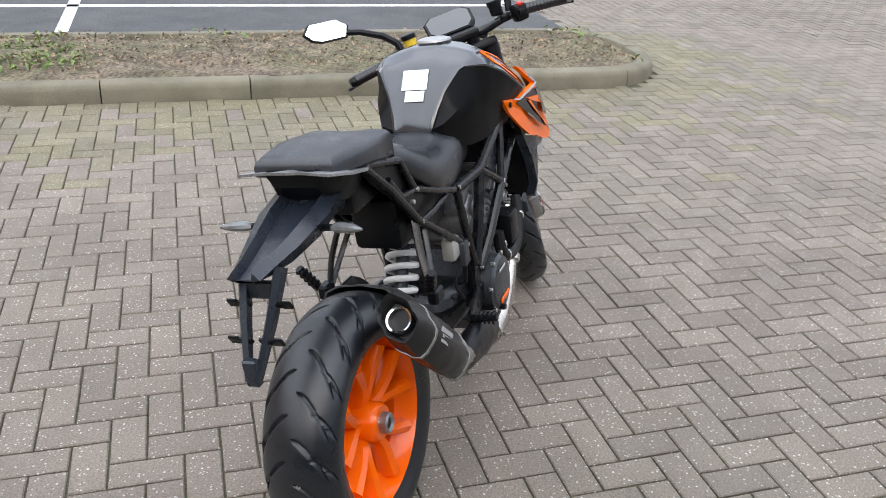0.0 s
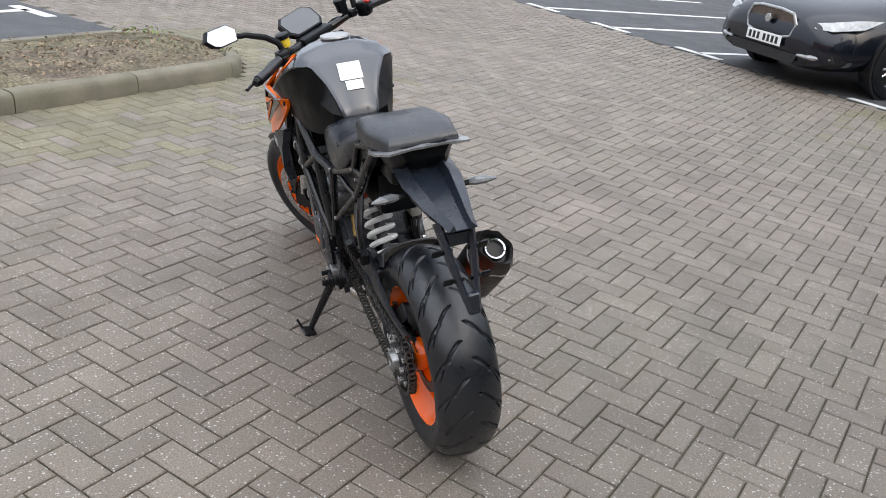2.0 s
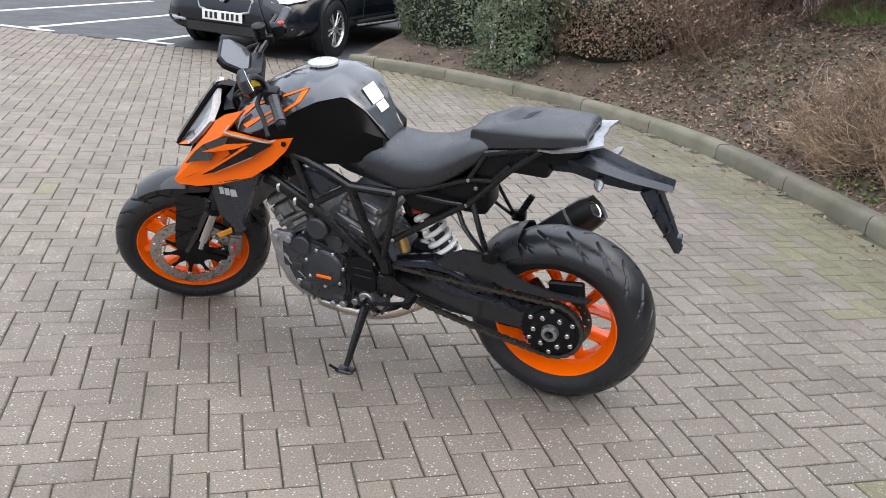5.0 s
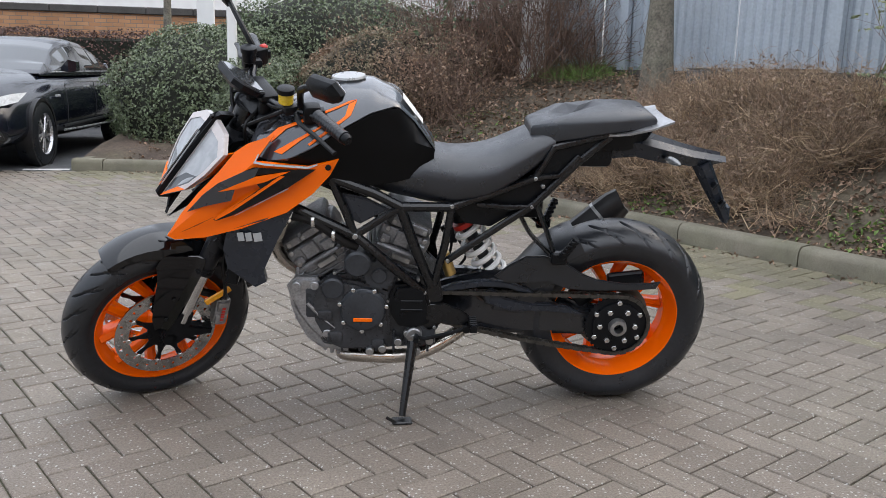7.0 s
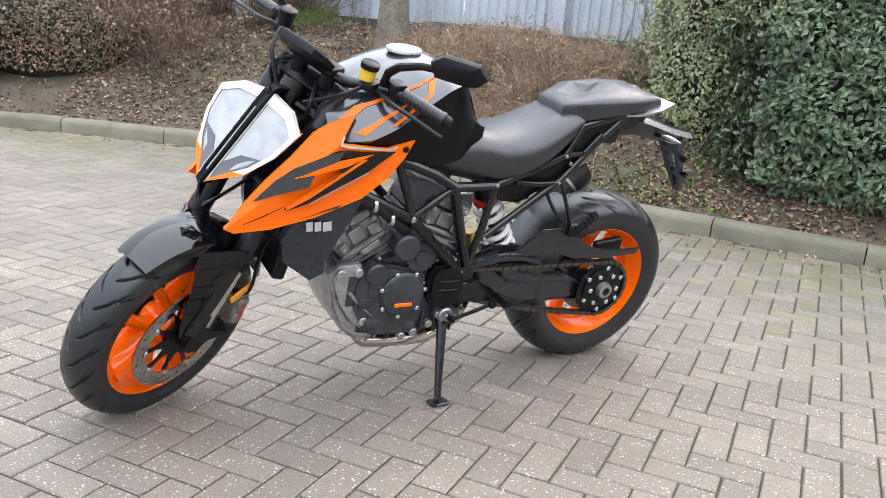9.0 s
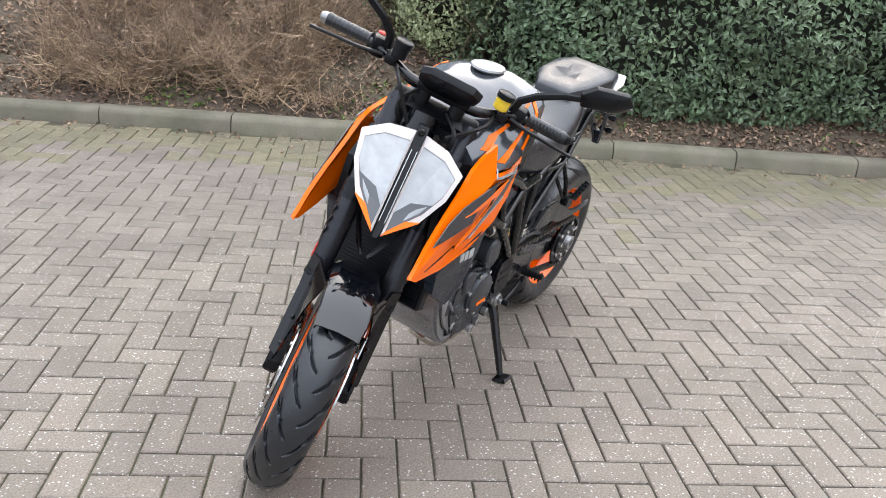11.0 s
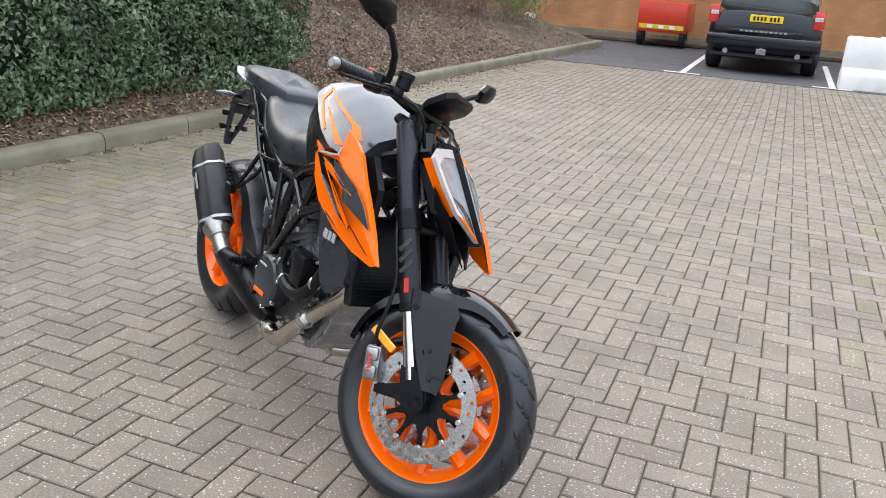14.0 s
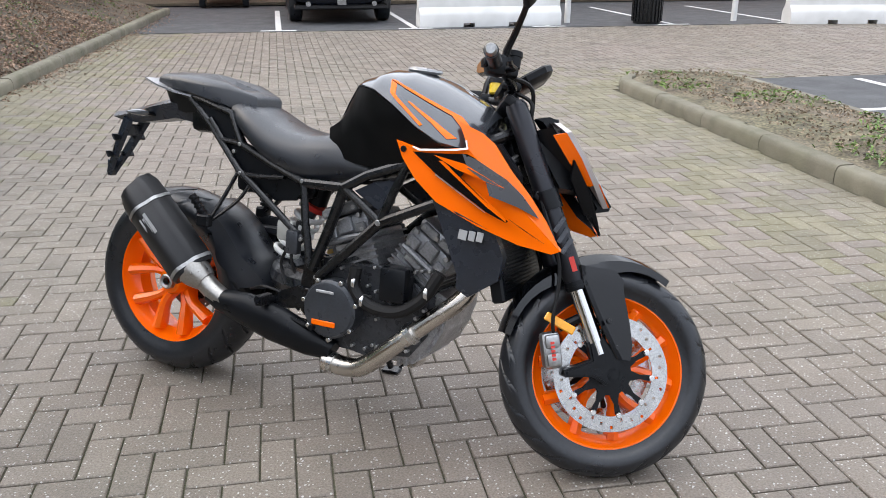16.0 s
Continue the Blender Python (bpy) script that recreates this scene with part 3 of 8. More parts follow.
def bolt(bm, c, r=0.007, h=0.008, axis="y"):
    disc(bm, c, r, h, axis, 8, 0.2)
    return bm


def ring_disc(bm, y, r0, r1, t, holes, seg=96):
    """A brake disc with drilled rows, cut as quads round the holes."""
    rows = np.linspace(r0, r1, 6)
    drilled = {}
    for side in (-t / 2, t / 2):
        g = [[bm.verts.new((r * math.cos(2 * math.pi * k / seg), y + side, r * math.sin(2 * math.pi * k / seg))) for r in rows] for k in range(seg)]
        drilled[side] = g
    lo, hi = drilled[-t / 2], drilled[t / 2]
    gone = {(k, (k // holes) % 3 + 1) for k in range(0, seg, holes)}
    for k in range(seg):
        n = (k + 1) % seg
        for j in range(5):
            if (k, j) in gone:
                for a, b in (((k, j), (n, j)), ((n, j), (n, j + 1)), ((n, j + 1), (k, j + 1)), ((k, j + 1), (k, j))):
                    bm.faces.new((lo[a[0]][a[1]], lo[b[0]][b[1]], hi[b[0]][b[1]], hi[a[0]][a[1]]))
                continue
            bm.faces.new((lo[k][j], lo[n][j], lo[n][j + 1], lo[k][j + 1]))
            bm.faces.new((hi[k][j], hi[k][j + 1], hi[n][j + 1], hi[n][j]))
        for j in (0, 5):
            bm.faces.new((lo[k][j], lo[n][j], hi[n][j], hi[k][j]))
    return bm


# front discs, carriers and calipers
for s in (1, -1):
    d = part("brake_disc", ring_disc(B(), s * 0.078, 0.117, 0.160, 0.005, 4, 120), M_DISC, front_wheel, "drilled steel brake disc")
    bm = B()
    star = []
    for k in range(10):
        a = 2 * math.pi * k / 10
        star += [(r * math.cos(a + o), r * math.sin(a + o)) for r, o in ((0.060, -0.23), (0.085, -0.07), (0.114, -0.075), (0.119, 0.0), (0.114, 0.075), (0.085, 0.07), (0.060, 0.23))]
    plate(bm, star, 0.006, Matrix.Translation((0, s * 0.073, 0)), 0.0015)
    part("disc_carrier", bm, M_SATIN, front_wheel, "black star-shaped disc carrier")
    bm = B()
    for k in range(10):
        a = 2 * math.pi * k / 10
        disc(bm, (0.117 * math.cos(a), s * 0.080, 0.117 * math.sin(a)), 0.0085, 0.009, "y", 10, 0.2)
    small("rivets", bm, M_STEEL, front_wheel)
    cal = B()
    cm = Matrix.Translation((-0.175, s * 0.085, 0.045)) @ Matrix.Rotation(radians(-14), 4, "Y")
    box(cal, (-0.026, -0.024, -0.050), (0.026, 0.024, 0.050), 0.012, cm, 2)
    for z0 in (-0.044, 0.006):
        box(cal, (-0.018, 0.018 if s > 0 else -0.034, z0), (0.022, 0.034 if s > 0 else -0.018, z0 + 0.038), 0.008, cm, 2)
    c = part("brake_caliper", cal, M_ALU, bike, "silver radial brake caliper", at=FW)
    bm = B()
    for k in range(5):
        box(bm, (-0.005, s * 0.0335, -0.026 + 0.011 * k), (0.006, s * 0.0352, -0.019 + 0.011 * k), 0, cm)
    small("caliper_mark", bm, M_RED, c)
    bm = B()
    tube(bm, [cm @ Vector((0.03, 0, 0.058)), cm @ Vector((0.085, 0.0, 0.075)), cm @ Vector((0.13, s * 0.01, 0.06))], 0.013, 8)
    part("caliper_bracket", bm, M_SATIN, c)
    bm = B()
    tube(bm, [cm @ Vector((0.02, 0, -0.06)), cm @ Vector((0.08, 0.0, -0.07)), cm @ Vector((0.15, s * 0.01, -0.04))], 0.012, 8)
    part("caliper_bracket", bm, M_SATIN, c)

# axle ends of the front wheel
for s in (1, -1):
    bm = B()
    turned(bm, [(s * 0.085, 0.012), (s * 0.085, 0.022), (s * 0.122, 0.022), (s * 0.122, 0.012)], 20, closed=True)
    part("axle_end", bm, M_SATIN, front_wheel)

# rear disc, sprocket and axle nut
d = part("brake_disc", ring_disc(B(), 0.045, 0.088, 0.120, 0.005, 4, 96), M_DISCB, rear_wheel, "drilled rear brake disc")
bm = B()
teeth, prof = 38, []
for k in range(teeth * 4):
    r = (0.100, 0.106, 0.106, 0.100)[k % 4]
    a = 2 * math.pi * k / (teeth * 4)
    prof.append((r * math.cos(a), r * math.sin(a)))
plate(bm, prof, 0.006, Matrix.Translation((0, 0.112, 0)))
turned(bm, [(0.100, 0.03), (0.100, 0.082), (0.122, 0.080), (0.126, 0.05), (0.126, 0.03)], 40, closed=True)
sp = part("sprocket", bm, M_SATIN, rear_wheel, "black chain sprocket and carrier")
bm = B()
for k in range(6):
    a = 2 * math.pi * k / 6
    disc(bm, (0.058 * math.cos(a), 0.129, 0.058 * math.sin(a)), 0.0095, 0.012, "y", 6)
for k in range(6):
    a = 2 * math.pi * (k + 0.5) / 6
    disc(bm, (0.082 * math.cos(a), 0.121, 0.082 * math.sin(a)), 0.009, 0.016, "y", 6)
small("sprocket_bolts", bm, M_STEEL, rear_wheel)
bm = B()
turned(bm, [(0.118, 0.015), (0.118, 0.031), (0.146, 0.027), (0.148, 0.016)], 18, closed=True)
part("axle_nut", bm, M_ALU, rear_wheel)
bm = B()
turned(bm, [(-0.07, 0.014), (-0.07, 0.027), (-0.093, 0.026), (-0.097, 0.021), (-0.092, 0.014)], 24, closed=True)
part("axle_nut", bm, M_ALU, rear_wheel, "hollow aluminium axle nut")
bm = B()
cm = Matrix.Translation((0.10, 0.045, 0.085)) @ Matrix.Rotation(radians(40), 4, "Y")
box(bm, (-0.045, -0.03, -0.028), (0.045, 0.03, 0.03), 0.01, RW @ cm, 2)
box(bm, (-0.06, -0.012, -0.012), (0.06, 0.012, 0.05), 0.006, RW @ Matrix.Translation((-0.03, 0.06, 0.115)) @ Matrix.Rotation(radians(8), 4, "Y"))
part("rear_caliper", bm, M_SATIN, bike)

# chain: upper and lower run and the bend round the sprocket
FRONT_SPROCKET = Vector((0.640, 0.112, 0.392))
links = B()
c0, r0, c1, r1 = REAR + Vector((0, 0.112, 0)), 0.104, FRONT_SPROCKET, 0.040
run = []
dirn = (c1 - c0)
base = math.atan2(dirn.z, dirn.x)
off = math.acos((r0 - r1) / math.hypot(dirn.x, dirn.z))
top0 = c0 + Vector((math.cos(base + off), 0, math.sin(base + off))) * r0
top1 = c1 + Vector((math.cos(base + off), 0, math.sin(base + off))) * r1
low0 = c0 + Vector((math.cos(base - off), 0, math.sin(base - off))) * r0
low1 = c1 + Vector((math.cos(base - off), 0, math.sin(base - off))) * r1
run += [top1.lerp(top0, k / 10) for k in range(11)]
a0, a1 = base + off, base - off + 2 * math.pi
run += [c0 + Vector((math.cos(a0 + (a1 - a0) * k / 24), 0, math.sin(a0 + (a1 - a0) * k / 24))) * r0 for k in range(1, 24)]
for k in range(11):
    p = low0.lerp(low1, k / 10)
    p.z -= 0.014 * math.sin(math.pi * k / 10)
    run.append(p)
seglen = np.r_[0, np.cumsum([(b - a).length for a, b in zip(run, run[1:])])]
P = np.array([tuple(p) for p in run])
count = int(seglen[-1] / 0.0159)
for k in range(count):
    s0 = k * 0.0159
    p = Vector([np.interp(s0 + 0.008, seglen, P[:, i]) for i in range(3)])
    q = Vector([np.interp(s0 + 0.0095, seglen, P[:, i]) for i in range(3)])
    d = (q - p).normalized()
    wv = 0.011 if k % 2 else 0.0075
    m = Matrix.Translation(p) @ Matrix.Rotation(-math.atan2(d.z, d.x), 4, "Y")
    for sgn in (-1, 1):
        box(links, (-0.0105, sgn * wv - 0.0014, -0.0062), (0.0105, sgn * wv + 0.0014, 0.0062), 0.0, m)
    disc(links, m @ Vector((0.0, 0, 0)), 0.0045, 2 * wv, "y", 6)
part("chain", links, M_CHAIN, bike, "oily steel drive chain", smooth=0)

# single-sided swingarm
bm = B()
outline = [(0.62, 0.43), (0.55, 0.455), (0.47, 0.476), (0.42, 0.488), (0.375, 0.490), (0.33, 0.480), (0.271, 0.456), (0.177, 0.403), (0.10, 0.372), (0.05, 0.370), (0.0, 0.378), (-0.045, 0.352), (-0.055, 0.31), (-0.035, 0.272), (0.02, 0.256), (0.12, 0.262),
           (0.242, 0.262), (0.36, 0.264), (0.444, 0.276), (0.53, 0.32), (0.60, 0.34), (0.635, 0.38)]
plate(bm, outline, 0.056, Matrix.Translation((0, 0.066, 0)), 0.022)
tube(bm, [(0.45, 0.06, 0.44), (0.40, 0.02, 0.42), (0.44, -0.05, 0.40), (0.58, -0.08, 0.39)], 0.045, 10, smooth=4)
swing = part("swingarm", bm, M_SWING, bike, "black cast single-sided swingarm")
bm = B()
ell = [(0.372 + 0.088 * math.cos(t) + 0.016 * math.sin(t), 0.420 + 0.046 * math.sin(t)) for t in (2 * math.pi * k / 28 for k in range(28))]
tube(bm, [(x, 0.094, z) for x, z in ell + ell[:1]], 0.007, 6)
part("recess_rim", bm, M_SWING, swing)
# slightly proud dark plate: the hollow's shade is painted, nothing is cut
bm = B()
plate(bm, ell, 0.003, Matrix.Translation((0, 0.0950, 0)))
part("recess", bm, M_TANKSIDE, swing, "dark oval plate painted as the shade of a hollow")
bm = B()
tube(bm, [(0.46, 0.099, 0.435), (0.40, 0.100, 0.402), (0.345, 0.099, 0.375)], 0.009, 8)
part("recess_rib", bm, M_SWING, swing)
bm = B()
outline = [(0.60, 0.43), (0.53, 0.458), (0.44, 0.474), (0.36, 0.470), (0.29, 0.446), (0.25, 0.418), (0.30, 0.43), (0.36, 0.448), (0.44, 0.450), (0.52, 0.436), (0.58, 0.41)]
plate(bm, outline, 0.02, Matrix.Translation((0, 0.108, 0)), 0.004)
outline = [(0.44, 0.44), (0.42, 0.40), (0.34, 0.372), (0.22, 0.372), (0.10, 0.362), (0.16, 0.395), (0.27, 0.40), (0.36, 0.42), (0.40, 0.452)]
plate(bm, [(x, z - 0.012) for x, z in outline], 0.02, Matrix.Translation((0, 0.100, 0)), 0.005)
part("chain_slider", bm, M_TAIL, bike)

# hugger over the rear tyre with its blade-shaped chain guard
bm = B()
secs = []
for k in range(19):
    a = radians(6 + 57 * k / 18)
    r = 0.336 + 0.012 * math.sin(math.pi * k / 18) + 0.095 * math.exp(-(k / 4.2) ** 2)
    deep = 0.060 + 0.045 * math.exp(-((k - 6) / 5.0) ** 2) + 0.05 * math.exp(-(k / 4.2) ** 2)
    secs.append([REAR + Vector((math.cos(a) * (r - dr), y, math.sin(a) * (r - dr))) for y, dr in ((-0.106, deep), (-0.100, 0.022), (-0.066, 0.006), (0, 0), (0.066, 0.006), (0.100, 0.022), (0.104, deep), (0.100, deep), (0.095, 0.026), (0.064, 0.010), (0, 0.004), (-0.064, 0.010), (-0.095, 0.026), (-0.102, deep))])
loft(bm, secs)
part("rear_hugger", bm, M_HUGGER, bike, "dark plastic hugger over the rear tyre")
bm = B()
outline = [(0.40, 0.49), (0.355, 0.530), (0.305, 0.560), (0.245, 0.562), (0.18, 0.540), (0.125, 0.505), (0.07, 0.482), (-0.014, 0.470), (-0.10, 0.472), (-0.137, 0.477), (-0.123, 0.452), (-0.05, 0.446), (0.06, 0.444), (0.16, 0.448), (0.23, 0.474), (0.30, 0.468), (0.36, 0.468)]
plate(bm, outline, 0.012, Matrix.Translation((0, 0.118, 0)), 0.004)
box(bm, (0.16, 0.09, 0.50), (0.32, 0.12, 0.53), 0.006)
part("chain_guard", bm, M_HUGGER, bike, "blade-shaped plastic chain guard")
for s in (1, -1):
    bm = B()
    tube(bm, [(0.285, s * 0.105, 0.735), (0.245, s * 0.13, 0.64), (0.215, s * 0.135 if s > 0 else -0.16, 0.565)], 0.011, 8, smooth=4, flat=0.6)
    tube(bm, [(0.335, s * 0.105, 0.70), (0.295, s * 0.125, 0.635), (0.215, s * 0.135 if s > 0 else -0.16, 0.56)], 0.010, 8, smooth=4, flat=0.6)
    hg = part("peg_hanger", bm, M_FRAME, bike)
    bm = B()
    box(bm, (0.18, s * 0.14 - 0.015 if s > 0 else -0.185, 0.545), (0.23, s * 0.14 + 0.015 if s > 0 else -0.155, 0.585), 0.006)
    tube(bm, [(0.20, s * 0.16, 0.575), (0.165, s * 0.185, 0.645)], [0.013, 0.011], 8)
    for k in range(4):
        box(bm, (-0.0125, -0.0125, -0.005), (0.0125, 0.0125, 0.005), 0.002, Matrix.Translation(Vector((0.20, s * 0.16, 0.575)).lerp(Vector((0.165, s * 0.185, 0.645)), 0.25 + 0.2 * k)))
    part("passenger_peg", bm, M_SATIN, hg)

# shock absorber
top, low = Vector((0.525, 0.020, 0.685)), Vector((0.370, 0.020, 0.425))
bm = B()
tube(bm, [low, top], 0.02, 12)
part("shock_absorber", bm, M_ENGDARK, bike)
ax = (low - top).normalized()
s1, s2 = ax.orthogonal().normalized(), None
s2 = ax.cross(s1)
a, b = top.lerp(low, 0.24), top.lerp(low, 0.90)
turns, per = 5.6, 20
pts = [a.lerp(b, k / (turns * per)) + 0.042 * (math.cos(2 * math.pi * k / per) * s1 + math.sin(2 * math.pi * k / per) * s2) for k in range(int(turns * per) + 1)]
bm = B()
tube(bm, pts, 0.0095, 8)
part("coil_spring", bm, M_SPRING, bike, "white coil spring of the rear shock")
bm = B()
tube(bm, [top.lerp(low, 0.17), top.lerp(low, 0.225)], 0.041, 20)
part("spring_collar", bm, M_RED, bike)
bm = B()
tube(bm, [top + Vector((0, 0, 0.03)), top.lerp(low, 0.16)], 0.033, 16)
part("shock_head", bm, M_SATIN, bike)
bm = B()
tube(bm, [(0.56, 0.07, 0.545), (0.535, 0.075, 0.475)], 0.019, 12)
part("shock_reservoir", bm, M_GOLD, bike, "brass-coloured reservoir")

# engine
bm = B()
outline = [(1.00, 0.43), (0.985, 0.32), (0.93, 0.245), (0.80, 0.226), (0.62, 0.230), (0.57, 0.30), (0.565, 0.44), (0.62, 0.50), (0.72, 0.52), (0.84, 0.50), (0.93, 0.50)]
plate(bm, outline, 0.25, None, 0.02)
engine = part("engine", bm, M_CASE, bike, "dark grey cast V-twin engine")
for (p, q, lean) in (((0.90, 0.47), (1.005, 0.625), 1), ((0.735, 0.49), (0.665, 0.665), 2)):
    d = Vector((q[0] - p[0], 0, q[1] - p[1]))
    L = d.length
    m = Matrix.Translation((p[0], 0, p[1])) @ Matrix.Rotation(math.atan2(d.x, d.z), 4, "Y")
    bm = B()
    box(bm, (-0.075, -0.105, -0.02), (0.075, 0.105, L * 0.5), 0.012, m, 2)
    box(bm, (-0.082, -0.115, L * 0.5), (0.082, 0.115, L * 0.82), 0.014, m, 2)
    box(bm, (-0.075, -0.12, L * 0.83), (0.075, 0.12, L * 1.04), 0.02, m, 2)
    for k in range(4):
        box(bm, (-0.084, -0.112, 0.012 + k * 0.02), (0.084, 0.112, 0.018 + k * 0.02), 0.0, m)
    for s in (1, -1):
        for u0, u1, v0, v1 in ((-0.07, -0.03, 0.52, 0.70), (-0.02, 0.03, 0.55, 0.80), (0.04, 0.072, 0.52, 0.66), (-0.06, 0.0, 0.86, 1.0), (0.012, 0.06, 0.86, 1.0)):
            box(bm, (u0, s * 0.118 - 0.008, v0 * L), (u1, s * 0.118 + 0.008, v1 * L), 0.004, m)
        tube(bm, [m @ Vector((-0.07, s * 0.118, L * 0.46)), m @ Vector((0.0, s * 0.128, L * 0.48)), m @ Vector((0.07, s * 0.118, L * 0.46))], 0.009, 8)
    cyl = part("cylinder", bm, M_ENGINE, engine, "ribbed cylinder and head")
    bm = B()
    for s in (1, -1):
        for u, v in ((-0.06, 0.55), (0.06, 0.55), (-0.06, 0.78), (0.06, 0.78), (0, 0.92), (-0.05, 0.92), (0.05, 0.92)):
            bolt(bm, m @ Vector((u, s * 0.121, v * L)), 0.008, 0.012)
        box(bm, (-0.05, s * 0.113 - 0.01, L * 0.28), (0.02, s * 0.113 + 0.012, L * 0.42), 0.006, m)
    small("cylinder_bolts", bm, M_ALU, engine)


def cover(x, z, r, side, y, mat, label, depth=0.035, seg=40):
    """A round engine side cover with a stepped rim."""
    bm = B()
    prof = [(side * (y - depth), r * 1.04), (side * (y - 0.012), r * 1.04), (side * (y - 0.008), r * 0.98), (side * (y - 0.002), r * 0.94), (side * y, r * 0.86), (side * (y + 0.003), r * 0.2), (side * (y + 0.003), 0.001)]
    turned(bm, prof, seg, m=Matrix.Translation((x, 0, z)))
    c = part("side_cover", bm, mat, engine, label)
    bm = B()
    for k in range(7):
        a = 2 * math.pi * (k + 0.3) / 7
        bolt(bm, (x + r * 1.07 * math.cos(a), side * (y - 0.012), z + r * 1.07 * math.sin(a)), 0.0075, 0.014)
    small("cover_bolts", bm, M_STEEL, engine)
    return c


cover(0.812, 0.384, 0.070, 1, 0.168, M_ENGDARK, "round black alternator cover with an orange mark")
bm = B()
plate(bm, [(0.712, 0.470), (0.66, 0.478), (0.618, 0.462), (0.600, 0.40), (0.604, 0.338), (0.65, 0.322), (0.70, 0.330), (0.725, 0.37), (0.728, 0.43)], 0.045, Matrix.Translation((0, 0.142, 0)), 0.010)
box(bm, (0.625, 0.163, 0.415), (0.695, 0.168, 0.424), 0.002)
box(bm, (0.625, 0.163, 0.385), (0.695, 0.168, 0.394), 0.002)
part("sprocket_cover", bm, M_SATIN, engine, "ribbed black sprocket cover")
bm = B()
cog = []
for k in range(72):
    a = 2 * math.pi * k / 72
    r = 0.052 if k % 4 < 2 else 0.046
    cog.append((0.762 + r * math.cos(a), 0.500 + r * math.sin(a)))
plate(bm, cog, 0.03, Matrix.Translation((0, 0.133, 0)), 0.002)
disc(bm, (0.762, 0.150, 0.500), 0.024, 0.012, "y", 20)
part("gear_cover", bm, M_ENGDARK, engine, "toothed dark gear cover")
bm = B()
plate(bm, [(1.048, 0.455), (1.020, 0.484), (0.955, 0.486), (0.925, 0.43), (0.905, 0.364), (0.888, 0.270), (0.93, 0.262), (0.975, 0.300), (1.012, 0.355), (1.036, 0.409)], 0.03, Matrix.Translation((0, 0.128, 0)), 0.008)
for x, z, r in ((1.018, 0.458, 0.016), (0.962, 0.462, 0.014), (0.925, 0.296, 0.014)):
    disc(bm, (x, 0.145, z), r, 0.014, "y", 14)
tube(bm, [(0.90, 0.145, 0.315), (0.95, 0.146, 0.36), (0.985, 0.145, 0.40)], 0.006, 6)
part("sump_side", bm, M_SUMP, engine, "light grey cast side of the sump")
cover(0.690, 0.362, 0.086, -1, 0.190, M_ENGDARK, "round dark clutch cover with an orange mark", 0.06)
bm = B()
box(bm, (0.782, 0.1700, 0.350), (0.842, 0.1735, 0.363), 0.002)
box(bm, (0.640, -0.1965, 0.312), (0.722, -0.193, 0.329), 0.002)
small("cover_mark", bm, M_ORANGE, engine, "orange printed mark")
bm = B()
box(bm, (0.65, -0.1965, 0.412), (0.712, -0.193, 0.421), 0.002)
part("cover_stripe", bm, M_TEXTGREY, engine)
# cast side of the crankcase with its bosses
bm = B()
plate(bm, [(0.975, 0.42), (0.972, 0.34), (0.935, 0.265), (0.88, 0.238), (0.76, 0.236), (0.725, 0.30), (0.735, 0.44), (0.83, 0.475), (0.90, 0.485), (0.955, 0.47)], 0.03, Matrix.Translation((0, 0.135, 0)), 0.01)
for c, d, w in ((0.90, 0.43, 0.030), (0.93, 0.36, 0.024), (0.90, 0.285, 0.026), (0.765, 0.262, 0.022)):
    box(bm, (c - w, 0.135, d - w * 0.8), (c + w, 0.157, d + w * 0.8), 0.010, None, 2)
part("side_casting", bm, M_CASE, engine, "dark cast side of the crankcase")
# crankcase clutter: starter, pump, hoses, ribs, bolts
bm = B()
disc(bm, (0.828, 0.145, 0.545), 0.042, 0.06, "y", 24)
disc(bm, (0.905, 0.135, 0.455), 0.036, 0.05, "y", 20)
box(bm, (0.93, 0.10, 0.34), (1.0, 0.145, 0.46), 0.015, None, 2)
box(bm, (0.58, 0.10, 0.25), (0.68, 0.145, 0.33), 0.012, None, 2)
tube(bm, [(0.76, 0.13, 0.50), (0.72, 0.14, 0.53), (0.68, 0.13, 0.49)], 0.014, 8, smooth=3)
for k in range(6):
    box(bm, (0.60 + k * 0.055, 0.118, 0.225), (0.608 + k * 0.055, 0.138, 0.30), 0.002)
small("crankcase_fitting", bm, M_ENGDARK, engine)
bm = B()
rnd = random.Random(3)
for k in range(16):
    bolt(bm, (rnd.uniform(0.58, 0.98), 0.128 + rnd.uniform(0, 0.014), rnd.uniform(0.25, 0.52)), 0.0055, 0.02)
for k in range(30):
    bolt(bm, (rnd.uniform(0.58, 1.0), -0.128 - rnd.uniform(0, 0.014), rnd.uniform(0.25, 0.52)), 0.0055, 0.02)
for x, z in ((0.60, 0.275), (0.64, 0.235), (0.67, 0.30), (0.70, 0.27), (0.75, 0.245), (0.79, 0.235)):
    disc(bm, (x, 0.15, z), 0.013, 0.02, "y", 12)
small("case_bolts", bm, M_ALU, engine)
bm = B()
box(bm, (0.850, -0.185, 0.415), (0.938, -0.12, 0.522), 0.014, None, 2)
part("oil_filter_cover", bm, M_SATIN, engine)
bm = B()
tube(bm, [(0.765, -0.165, 0.50), (0.765, -0.17, 0.44), (0.82, -0.172, 0.395), (0.91, -0.172, 0.392), (0.985, -0.165, 0.44), (1.03, -0.15, 0.52)], 0.019, 10, smooth=5)
part("coolant_hose", bm, M_HOSE, engine)
bm = B()
tube(bm, [(1.02, 0.16, 0.70), (0.95, 0.165, 0.68), (0.87, 0.16, 0.62), (0.83, 0.15, 0.60)], 0.017, 10, smooth=4)
part("coolant_hose", bm, M_HOSE, engine)
